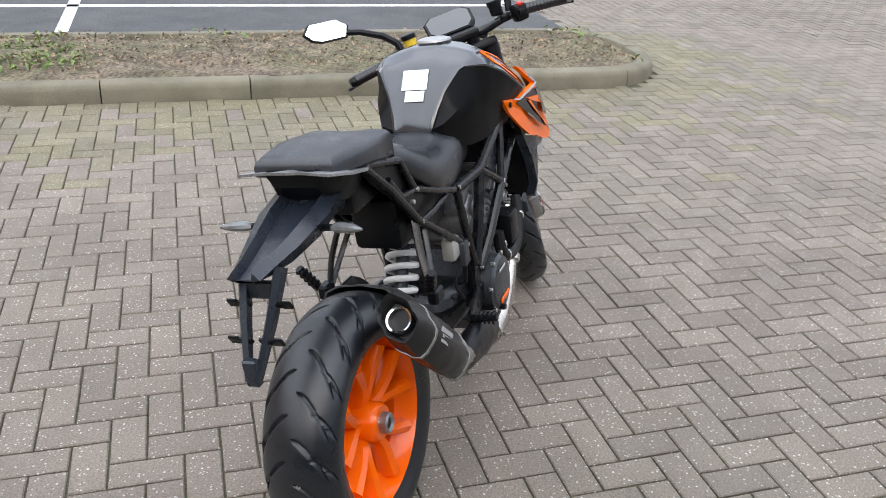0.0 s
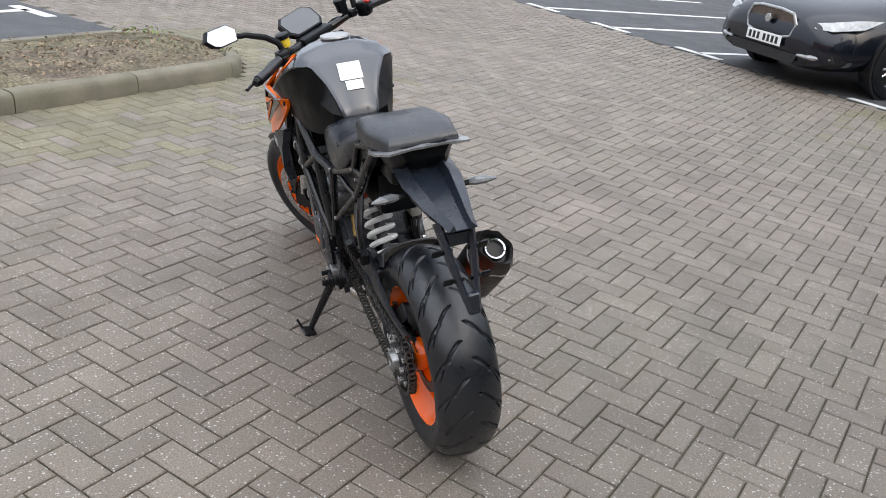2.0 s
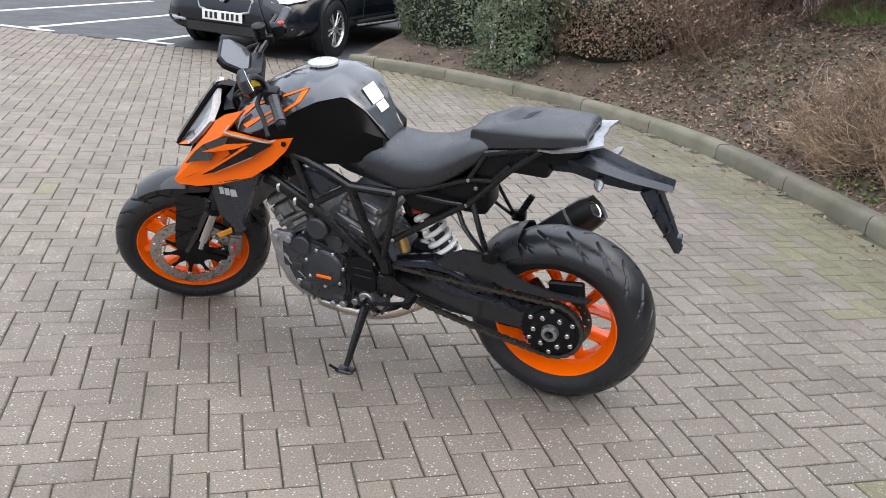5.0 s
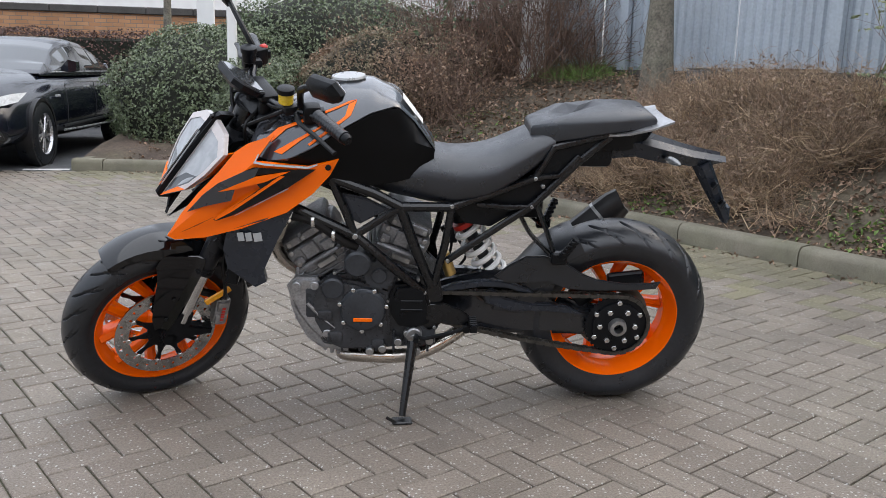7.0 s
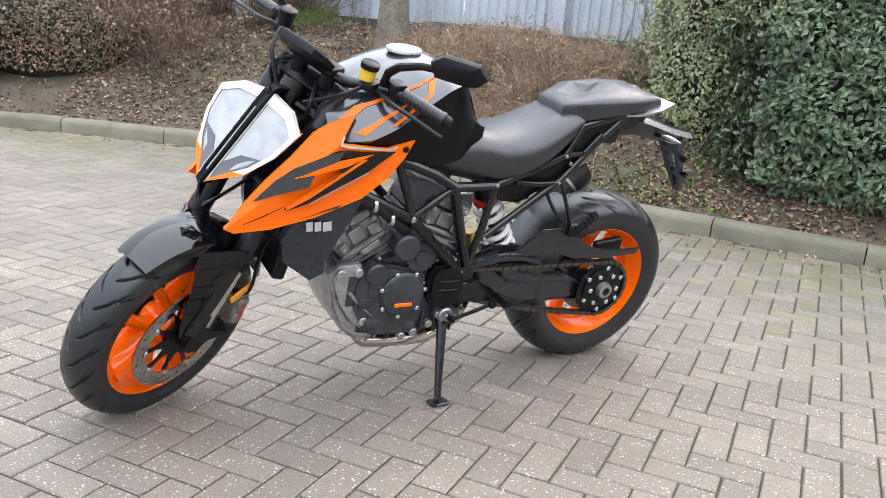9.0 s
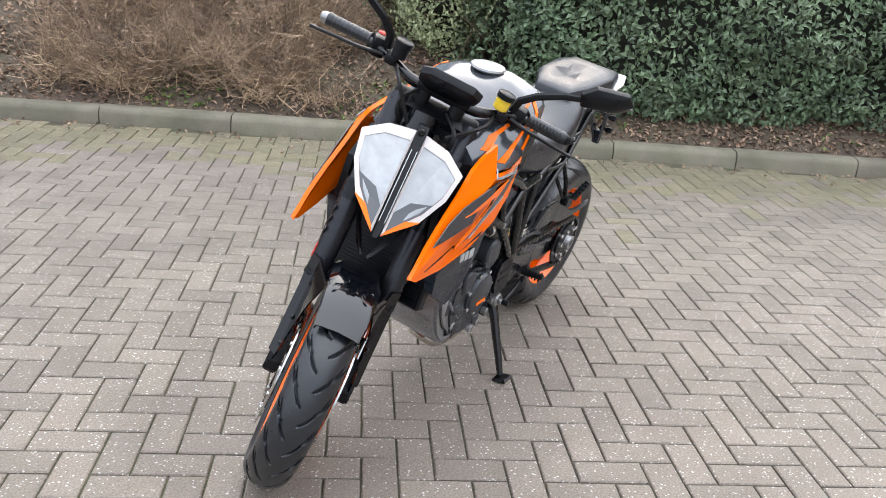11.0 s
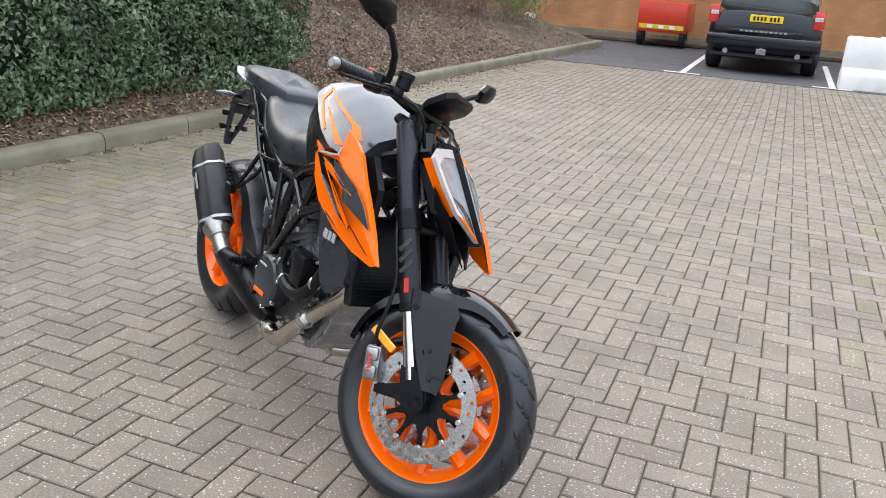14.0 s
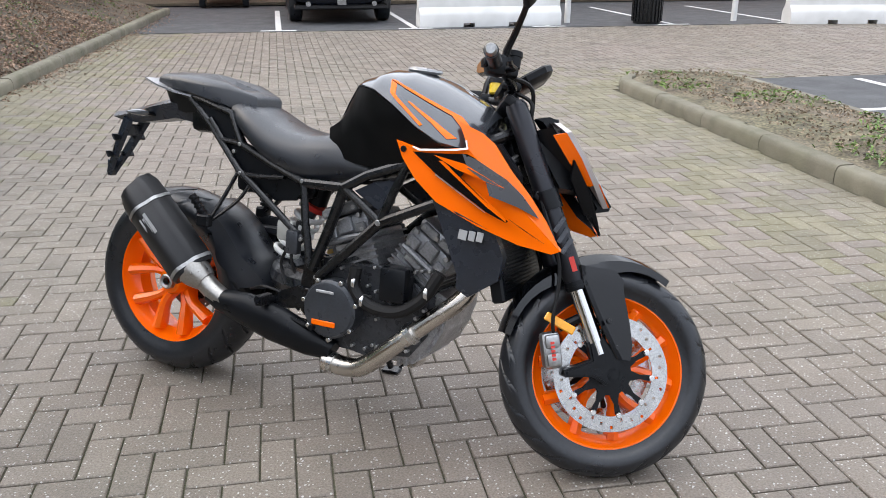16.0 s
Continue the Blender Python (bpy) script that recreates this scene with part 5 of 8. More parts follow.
for s in (1, -1):
    for x, z, w in ((-0.283, 0.785, 0.062), (-0.322, 0.722, 0.05)):
        box(bm, (-0.004, -0.013, -0.012), (0.004, 0.013, 0.012), 0.003, Matrix.Translation((x, s * w, z)) @ Matrix.Rotation(radians(-30), 4, "Y"))
        box(bm, (-0.004, -0.02, -0.008), (0.004, 0.02, 0.008), 0.002, Matrix.Translation((x, s * (w - 0.022), z)) @ Matrix.Rotation(radians(-30), 4, "Y"))
small("bracket_tab", bm, M_SATIN, br)
for s in (1, -1):
    bm = B()
    tube(bm, [(-0.105, s * 0.06, 0.876), (-0.110, s * 0.105, 0.880)], 0.008, 8)
    ind = part("indicator", bm, M_SATIN, bike, "slim clear-lens indicator")
    bm = B()
    tube(bm, [(-0.110, s * 0.098, 0.880), (-0.112, s * 0.115, 0.881), (-0.118, s * 0.145, 0.882), (-0.124, s * 0.172, 0.882)], [0.010, 0.016, 0.014, 0.004], 10, flat=0.75)
    part("lens", bm, M_INDLENS, ind)
# black box between tail and shock
bm = B()
box(bm, (0.05, -0.07, 0.835), (0.30, 0.07, 0.915), 0.02, None, 2)
box(bm, (0.25, -0.08, 0.66), (0.52, 0.06, 0.80), 0.02, None, 2)
part("under_tray", bm, M_SATIN, bike)

# radiator, its side panels and the shrouds
bm = B()
rm = Matrix.Translation((1.185, 0, 0.60)) @ Matrix.Rotation(radians(-14), 4, "Y")
box(bm, (-0.022, -0.165, -0.135), (0.016, 0.165, 0.13), 0.006, rm)
rad = part("radiator", bm, M_SATIN, bike, "black radiator")
bm = B()
for k in range(22):
    box(bm, (0.017, -0.15, -0.118 + k * 0.0105), (0.020, 0.15, -0.113 + k * 0.0105), 0, rm)
small("radiator_core", bm, M_SATIN, rad)
for s in (1, -1):
    bm = B()
    outer = [(1.01, s * 0.205, 0.735), (1.10, s * 0.226, 0.708), (1.205, s * 0.218, 0.668), (1.225, s * 0.190, 0.60), (1.215, s * 0.188, 0.535), (1.135, s * 0.196, 0.478), (1.10, s * 0.200, 0.498), (1.105, s * 0.214, 0.54), (1.06, s * 0.216, 0.64)]
    panel(bm, outer, (0, -s * 0.03, 0))
    sd = part("radiator_shroud", bm, M_TAIL, bike, "dark grey radiator side panel with a pale badge")
    bm = B()
    for x, w in ((1.165, 0.018), (1.142, 0.018), (1.116, 0.024)):
        box(bm, (-w / 2, -0.001, -0.013), (w / 2, 0.002, 0.013), 0, Matrix.Translation((x, s * 0.2215 + (1.14 - x) * 0.03 * s, 0.652)) @ Matrix.Rotation(radians(8), 4, "Y"))
    small("badge", bm, M_TEXTGREY, sd)
    # orange shroud: lower facet and upper facet
    bm = B()
    low = [(0.880, s * 0.190, 0.884), (0.965, s * 0.2125, 0.862), (1.115, s * 0.230, 0.880), (1.382, s * 0.199, 0.642), (1.36, s * 0.2025, 0.632), (1.27, s * 0.2165, 0.646), (1.16, s * 0.228, 0.680), (1.03, s * 0.2235, 0.730), (0.955, s * 0.2125, 0.785), (0.905, s * 0.198, 0.838)]
    panel(bm, low, (0, -s * 0.012, 0.004))
    shroud = part("tank_shroud", bm, M_ORANGE, bike, "orange shroud with black and grey graphics")
    bm = B()
    up = [(1.115, s * 0.2297, 0.8805), (1.062, s * 0.186, 0.950), (1.135, s * 0.190, 0.925), (1.172, s * 0.190, 0.900), (1.222, s * 0.193, 0.840), (1.285, s * 0.195, 0.775), (1.335, s * 0.197, 0.715), (1.382, s * 0.1988, 0.6425)]
    panel(bm, up, (0, -s * 0.012, -0.004))
    part("shroud_top", bm, M_ORANGE, shroud)

    def flank(x, z, lift=0.0025):
        """A place on the shroud's side."""
        yy = float(np.interp(x, (0.88, 0.965, 1.115, 1.25, 1.382), (0.192, 0.2145, 0.232, 0.2185, 0.2005)))
        edge = 0.880 - (x - 1.115) * 0.8914 if x > 1.115 else 0.862 + max(0, x - 0.965) * 0.12
        if z > edge:
            yy -= (z - edge) * (0.58 if x < 1.2 else 0.42)
        return (x, s * (yy + lift), z)
    for name, mat, poly, lift in (("graphic", M_GLOSS, ((0.945, 0.858), (1.010, 0.860), (1.115, 0.868), (1.140, 0.857), (1.100, 0.806), (1.180, 0.746), (1.240, 0.705), (1.235, 0.700), (1.180, 0.722), (1.020, 0.808)), 0.0036),
                                  ("graphic", M_GREYGFX, ((1.100, 0.868), (1.140, 0.857), (1.222, 0.812), (1.268, 0.775), (1.318, 0.720), (1.262, 0.745), (1.185, 0.766), (1.172, 0.800), (1.120, 0.830)), 0.0052),
                                  ("graphic", M_GLOSS, ((1.240, 0.712), (1.258, 0.702), (1.340, 0.658), (1.288, 0.684)), 0.0042),
                                  ("graphic_stripe", M_ORANGE, ((1.015, 0.856), (1.110, 0.842), (1.222, 0.790), (1.168, 0.802), (1.085, 0.826)), 0.0072),
                                  ("graphic_stripe", M_ORANGE, ((1.030, 0.842), (1.044, 0.842), (1.185, 0.750), (1.235, 0.712), (1.236, 0.702), (1.180, 0.736)), 0.0066),
                                  ("edge_line", M_SILVER, ((1.022, 0.806), (1.175, 0.722), (1.178, 0.7195), (1.022, 0.8030)), 0.0056)):
        bm = B()
        n = len(poly)
        panel(bm, [flank(x, z, lift) for x, z in poly], (0, -s * 0.003, 0))
        part(name, bm, mat, shroud)
    bm = B()
    panel(bm, [flank(x, z, 0.0060) for x, z in ((0.940, 0.870), (0.965, 0.8625), (1.085, 0.874), (1.116, 0.881), (1.104, 0.904), (1.100, 0.902), (1.110, 0.885), (1.083, 0.879), (0.966, 0.8675), (0.940, 0.8735))], (0, -s * 0.003, 0))
    part("silver_line", bm, M_SILVER, shroud)
    bm = B()
    bolt(bm, flank(0.910, 0.862, 0.003), 0.009, 0.006)
    part("shroud_bolt", bm, M_SATIN, shroud)
    # dark inner panel between tank and radiator
    bm = B()
    panel(bm, [(1.0, s * 0.178, 0.86), (1.17, s * 0.150, 0.90), (1.24, s * 0.155, 0.82), (1.25, s * 0.165, 0.70), (1.10, s * 0.18, 0.70)], (0, -s * 0.02, 0))
    part("inner_panel", bm, M_SATIN, bike)

# ---- all that turns with the handlebar ----
fork = None
for s in (1, -1):
    def line(t, yy=0.1):
        return Vector((1.448 - 0.312 * t, s * yy, 0.325 + 0.655 * t))
    bm = B()
    tube(bm, [line(0.31), line(0.33), line(0.335), line(1.0), line(1.02)], [0.0285, 0.030, 0.0305, 0.0305, 0.024], 20)
    f = part("fork_tube", bm, M_FORK, bike, "dark anodised upper fork tube", at=STEER)
    bm = B()
    tube(bm, [line(0.02), line(0.32)], 0.0235, 20)
    part("fork_slider", bm, M_CHROME, f, "chromed lower fork tube")
    bm = B()
    tube(bm, [line(0.275), line(0.285), line(0.31)], [0.030, 0.0315, 0.0315], 20)
    part("dust_cap", bm, M_SATIN, f)
    bm = B()
    tube(bm, [line(0.59), line(0.665)], 0.036, 20)
    part("fork_clamp", bm, M_SATIN, f)
    bm = B()
    tube(bm, [line(0.285), line(0.292)], 0.033, 20)
    part("seal_ring", bm, M_SATIN, f)
    bm = B()
    outline = [(1.452, 0.255), (1.485, 0.27), (1.49, 0.31), (1.47, 0.345), (1.425, 0.385), (1.385, 0.365), (1.40, 0.32), (1.33, 0.285), (1.335, 0.265), (1.41, 0.275)]
    plate(bm, outline, 0.04, Matrix.Translation((0.018, s * 0.102, 0)), 0.006)
    part("axle_clamp", bm, M_SATIN, f)
    bm = B()
    for k in range(3):
        box(bm, (-0.006, -0.001, -0.024), (0.006, 0.002, 0.024), 0, Matrix.Translation(line(0.53 - 0.042 * k) + Vector((0.004, s * 0.0305 - (0.002 if s > 0 else 0), 0))) @ Matrix.Rotation(radians(28), 4, "Y"))
    small("fork_decal", bm, M_CASE, f)
    if s < 0:
        bm = B()
        box(bm, (-0.007, -0.002, -0.020), (0.007, 0.002, 0.020), 0, Matrix.Translation(line(0.375) + Vector((0.004, s * 0.0305 - (0.002 if s > 0 else 0), 0))) @ Matrix.Rotation(radians(-24), 4, "Y"))
        small("fork_decal", bm, M_RED, f)
    bm = B()
    box(bm, (-0.045, -0.004, -0.012), (0.045, 0.004, 0.012), 0.003, Matrix.Translation((1.322, s * 0.112, 0.408)) @ Matrix.Rotation(radians(23), 4, "Y"))
    part("reflector", bm, M_AMBER, f, "amber side reflector")
    bm = B()
    tube(bm, [(1.20, s * 0.07, 0.86), (1.235, s * 0.125, 0.72), (1.30, s * 0.125, 0.56), (1.30, s * 0.12, 0.42), (1.31, s * 0.10, 0.38)], 0.0055, 6, smooth=5)
    part("brake_hose", bm, M_HOSE, f)
bm = B()
for z, x in ((0.985, 1.135), (0.735, 1.247)):
    box(bm, (-0.035, -0.125, -0.016), (0.035, 0.125, 0.016), 0.012, Matrix.Translation((x - 0.005, 0, z)) @ Matrix.Rotation(radians(25), 4, "Y"), 2)
tube(bm, [(1.13, -0.05, 0.99), (1.125, -0.05, 1.03)], 0.022, 12)
tube(bm, [(1.13, 0.05, 0.99), (1.125, 0.05, 1.03)], 0.022, 12)
clamp = part("triple_clamp", bm, M_SATIN, bike, at=STEER)
bm = B()
tube(bm, [(1.017, 0.372, 1.048), (1.045, 0.26, 1.058), (1.085, 0.165, 1.050), (1.118, 0.095, 1.036), (1.122, 0.0, 1.036), (1.118, -0.095, 1.036), (1.085, -0.165, 1.050), (1.045, -0.26, 1.058), (1.017, -0.372, 1.048)], [0.011, 0.011, 0.012, 0.0155, 0.016, 0.0155, 0.012, 0.011, 0.011], 12, smooth=4)
bar = part("handlebar", bm, M_FRAME, bike, "black tapered handlebar", at=STEER)
bm = B()
box(bm, (1.09, -0.075, 1.028), (1.15, 0.075, 1.058), 0.012, None, 2)
part("bar_clamp", bm, M_SATIN, bar)
for s in (1, -1):
    g0, g1 = Vector((1.020, s * 0.36, 1.0485)), Vector((1.046, s * 0.235, 1.0585))
    bm = B()
    tube(bm, [g0, g0.lerp(g1, 0.03)] + [g0.lerp(g1, 0.08 + 0.022 * k) for k in range(40)] + [g1], [0.019, 0.0195] + [0.0172 + 0.0011 * (k % 4 < 2) for k in range(40)] + [0.02], 16)
    part("grip", bm, M_RUBBER, bar, "black rubber grip")
    bm = B()
    d = (g0 - g1).normalized()
    tube(bm, [g0 + d * 0.001, g0 + d * 0.012, g0 + d * 0.02], [0.0165, 0.0165, 0.012], 14)
    part("bar_end", bm, M_ALU if s < 0 else M_SATIN, bar)
    bm = B()
    sm = Matrix.Translation((1.052, s * 0.21, 1.058)) @ Matrix.Rotation(radians(14) * -s, 4, "Z")
    box(bm, (-0.025, -0.022, -0.03), (0.025, 0.022, 0.026), 0.01, sm, 2)
    box(bm, (-0.036, -0.012, -0.012), (-0.02, 0.016, 0.012), 0.004, sm, 2)
    sw = part("switchgear", bm, M_SATIN, bar)
    if s < 0:
        bm = B()
        box(bm, (-0.03, -0.01, 0.018), (-0.008, 0.01, 0.031), 0.004, sm)
        part("kill_switch", bm, M_RED, sw, "red kill switch")
    bm = B()
    box(bm, (1.06, s * 0.165 - 0.016, 1.04), (1.12, s * 0.165 + 0.016, 1.068), 0.008, None, 2)
    tube(bm, [(1.09, s * 0.19, 1.052), (1.10, s * 0.24, 1.046), (1.082, s * 0.30, 1.036), (1.066, s * 0.375, 1.026), (1.062, s * 0.392, 1.024)], [0.009, 0.008, 0.0075, 0.007, 0.0085], 8, smooth=4, flat=0.7)
    part("lever", bm, M_SATIN, bar, "black hand lever")
    bm = B()
    turned(bm, [(0, 0.016), (0.004, 0.021), (0.034, 0.022), (0.036, 0.024), (0.044, 0.024), (0.046, 0.02)], 20, m=Matrix.Translation((1.105, s * 0.150, 1.066)), axis="z")
    cup = part("fluid_cup", bm, M_YELLOW if s > 0 else M_SATIN, bar, "small brake fluid cup with a black lid")
    bm = B()
    turned(bm, [(0.034, 0.012), (0.034, 0.025), (0.048, 0.025), (0.050, 0.022)], 20, m=Matrix.Translation((1.105, s * 0.150, 1.066)), axis="z")
    part("lid", bm, M_SATIN, cup)
    # mirror on its stem
    bm = B()
    tube(bm, [(1.075, s * 0.185, 1.068), (1.080, s * 0.192, 1.105), (1.092, s * 0.225, 1.140), (1.100, s * 0.29, 1.178), (1.10, s * 0.345, 1.196)], [0.012, 0.012, 0.0115, 0.010, 0.010], 8, flat=0.8)
    mr = part("mirror", bm, M_SATIN, bike, "black handlebar mirror", at=STEER)
    bm = B()
    mm = Matrix.Translation((1.098, s * 0.392, 1.216)) @ Matrix.Rotation(radians(12) * s, 4, "Z") @ Matrix.Rotation(radians(14) * s, 4, "X") @ Matrix.Rotation(radians(17), 4, "Y")
    hexa = [(-0.078, -0.004), (-0.056, 0.028), (0.040, 0.036), (0.076, 0.012), (0.066, -0.028), (-0.020, -0.036), (-0.052, -0.028)]
    secs = []
    for dx, k in ((-0.014, 0.93), (-0.008, 1.0), (0.004, 0.97), (0.016, 0.66), (0.020, 0.3)):
        secs.append([mm @ Vector((dx, s * u * k * -1, w * k)) for u, w in hexa])
    loft(bm, secs)
    part("mirror_shell", bm, M_SATIN, mr)
    bm = B()
    panel(bm, [mm @ Vector((-0.0155, s * u * 0.90 * -1, w * 0.88)) for u, w in hexa], tuple((mm.to_3x3() @ Vector((0.002, 0, 0)))))
    part("mirror_glass", bm, M_MIRROR, mr, "bright mirror glass", smooth=0)

# dash
bm = B()
dmx = Matrix.Translation((1.185, 0, 1.082)) @ Matrix.Rotation(radians(-34), 4, "Y")
loft(bm, [[dmx @ Vector((u * k, w * k, z)) for u, w in ((-0.055, -0.06), (-0.03, -0.082), (0.03, -0.085), (0.055, -0.06), (0.055, 0.06), (0.03, 0.085), (-0.03, 0.082), (-0.055, 0.06))] for z, k in ((-0.018, 0.75), (-0.006, 0.98), (0.010, 1.0), (0.014, 0.96))])
dash = part("dash", bm, M_SATIN, bike, "flat black instrument display", at=STEER)
bm = B()
panel(bm, [dmx @ Vector((u * 0.88, w * 0.88, 0.0162)) for u, w in ((-0.055, -0.06), (-0.03, -0.082), (0.03, -0.085), (0.055, -0.06), (0.055, 0.06), (0.03, 0.085), (-0.03, 0.082), (-0.055, 0.06))], tuple(dmx.to_3x3() @ Vector((0, 0, -0.002))))
part("display", bm, M_SCREEN, dash, smooth=0)
bm = B()
for pts in (((1.14, 0.03, 1.0), (1.20, 0.07, 0.97), (1.19, 0.06, 0.88)), ((1.13, -0.06, 1.03), (1.18, -0.10, 0.99), (1.17, -0.06, 0.90)), ((1.09, 0.15, 1.05), (1.16, 0.13, 1.02), (1.20, 0.05, 0.96)), ((1.09, -0.15, 1.05), (1.17, -0.12, 1.03), (1.19, -0.05, 0.94))):
    tube(bm, pts, 0.006, 6, smooth=5)
small("cable", bm, M_HOSE, bike, at=STEER)

# headlight: two lenses on either side of a black spine
bm = B()
panel(bm, [(1.246, 0.013, 0.982), (1.268, 0.013, 0.976), (1.362, 0.010, 0.872), (1.452, 0.008, 0.752), (1.446, 0.006, 0.738), (1.446, -0.006, 0.738), (1.452, -0.008, 0.752), (1.362, -0.010, 0.872), (1.268, -0.013, 0.976), (1.246, -0.013, 0.982)], (-0.04, 0, -0.01))
hl = part("headlight", bm, M_SATIN, bike, "split shield-shaped headlight", at=STEER @ Matrix.Translation((0, -0.014, 0)))
for s in (1, -1):
    rim = [Vector((x, s * y, z)) for x, y, z in ((1.262, 0.014, 0.968), (1.262, 0.085, 0.954), (1.286, 0.142, 0.921), (1.338, 0.128, 0.860), (1.388, 0.088, 0.798), (1.442, 0.012, 0.746))]
    mid = sum(rim, Vector()) / 6
    bm = B()
    inner = [mid + (p - mid) * (0.90 if k == 5 else 0.76) + Vector((0.003, 0, 0)) for k, p in enumerate(rim)]
    inner[0] = mid + (rim[0] - mid) * 0.80 + Vector((0.006, -s * 0.008, -0.004))
    back = [p + Vector((-0.014, -s * 0.003, -0.003)) for p in rim]
    va, vb, vc = ([bm.verts.new(p) for p in ps] for ps in (rim, inner, back))
    for k in range(6):
        n = (k + 1) % 6
        bm.faces.new((va[k], va[n], vb[n], vb[k]))
        bm.faces.new((va[k], vc[k], vc[n], va[n]))
        bm.faces.new((vb[k], vb[n], vc[n], vc[k]))
    part("light_guide", bm, M_DRL, hl, "white light guide round the lens", smooth=20)
    bm = B()
    panel(bm, [p + Vector((-0.003, 0, 0)) for p in inner], (-0.008, 0, 0))
    part("lens", bm, M_LENS, hl, "clear grey headlight lens", smooth=0)
    # dark panel that paints a dark reflection low in the lens
    bm = B()
    panel(bm, [inner[5] + Vector((-0.0015, 0, 0)), inner[4] + Vector((-0.0015, 0, 0)), inner[4].lerp(inner[3], 0.55) + Vector((-0.0015, 0, 0)), inner[5].lerp(inner[0], 0.30).lerp(inner[3], 0.30) + Vector((-0.0015, 0, 0)), inner[5].lerp(inner[0], 0.22) + Vector((-0.0015, 0, 0))], (-0.004, 0, 0))
    part("dipped_beam", bm, M_SCREEN, hl, "dark panel painted as a reflection low in the lens", smooth=0)
    bm = B()
    c3, c4, c5 = rim[3], rim[4], rim[5]
    panel(bm, [c4 + Vector((0.003, s * 0.001, 0.001)), c5 + Vector((0.003, s * 0.001, 0.002)), c5 + (mid - c5) * 0.10 + Vector((0.003, 0, 0)), c4.lerp(c5, 0.4) + (mid - c4) * 0.20 + Vector((0.004, 0, 0))], (-0.006, 0, 0))
    part("light_trim", bm, M_ORANGE, hl)
    bm = B()
    edge = [rim[k] + Vector((-0.012, -s * 0.004, -0.003)) for k in (2, 3, 4)]
    deep = [p + Vector((-0.034 if k < 2 else -0.016, -s * 0.016, -0.009)) for k, p in enumerate(edge)]
    va, vb = [bm.verts.new(p) for p in edge], [bm.verts.new(p) for p in deep]
    for k in range(2):
        bm.faces.new((va[k], va[k + 1], vb[k + 1], vb[k]))
    r = bmesh.ops.extrude_face_region(bm, geom=list(bm.faces))
    bmesh.ops.translate(bm, vec=(0, -s * 0.004, 0.002), verts=[g for g in r["geom"] if isinstance(g, bmesh.types.BMVert)])
    part("mask_edge", bm, M_ORANGE, hl, "thin orange edge of the headlight mask")
    bm = B()
    panel(bm, [rim[3] + Vector((-0.032, -s * 0.004, -0.010)), rim[4] + Vector((-0.030, -s * 0.002, -0.010)), (1.410, s * 0.035, 0.690), (1.430, s * 0.012, 0.668), (1.37, s * 0.045, 0.715), (1.31, s * 0.09, 0.80)], (-0.004, -s * 0.006, 0.002))
    part("mask_cheek", bm, M_SATIN, hl)
    bm = B()
    panel(bm, [rim[4] + Vector((-0.026, 0.0, -0.008)), (1.412, s * 0.034, 0.700), (1.428, s * 0.012, 0.664), (1.398, s * 0.036, 0.700)], (-0.004, -s * 0.004, 0.0))
    part("mask_tip", bm, M_SATIN, hl)
bm = B()
loft(bm, [[(1.240, -0.10, 0.935), (1.240, 0.10, 0.935), (1.385, 0.04, 0.775), (1.385, -0.04, 0.775)], [(1.185, -0.075, 0.92), (1.185, 0.075, 0.92), (1.29, 0.05, 0.78), (1.29, -0.05, 0.78)]])
part("headlight_bucket", bm, M_SATIN, hl)
bm = B()
box(bm, (-0.002, 0.0065, -0.100), (0.0015, 0.0085, 0.100), 0, Matrix.Translation((1.374, 0, 0.859)) @ Matrix.Rotation(radians(-38.5), 4, "Y"))
box(bm, (-0.002, -0.0085, -0.100), (0.0015, -0.0065, 0.100), 0, Matrix.Translation((1.374, 0, 0.859)) @ Matrix.Rotation(radians(-38.5), 4, "Y"))
small("spine_edge", bm, M_SILVER, hl)
bm = B()
disc(bm, (1.270, 0, 0.974), 0.008, 0.010, "x", 12)
small("spine_bolt", bm, M_FRAME, hl)

# front mudguard
bm = B()
secs = []
for k in range(19):
    a = radians(62 + 104 * k / 18)
    t = k / 18
    hw = 0.072 - 0.018 * abs(2 * t - 0.9) ** 2
    r = 0.322 + 0.016 * math.sin(math.pi * t)
    drop = 0.030 + 0.045 * math.exp(-((t - 0.45) / 0.22) ** 2)
    c, d = math.cos(a), math.sin(a)
    secs.append([FRONT + Vector((c * (r - dr), y, d * (r - dr))) for y, dr in ((-hw, drop), (-hw * 0.97, drop * 0.4), (-hw * 0.72, 0.006), (0, 0), (hw * 0.72, 0.006), (hw * 0.97, drop * 0.4), (hw, drop), (hw - 0.004, drop), (hw * 0.9, drop * 0.45), (hw * 0.68, 0.011), (0, 0.004), (-hw * 0.68, 0.011), (-hw * 0.9, drop * 0.45), (-hw + 0.004, drop))])
loft(bm, secs)
mud = part("front_mudguard", bm, M_MUDGUARD, bike, "glossy black front mudguard", at=STEER)
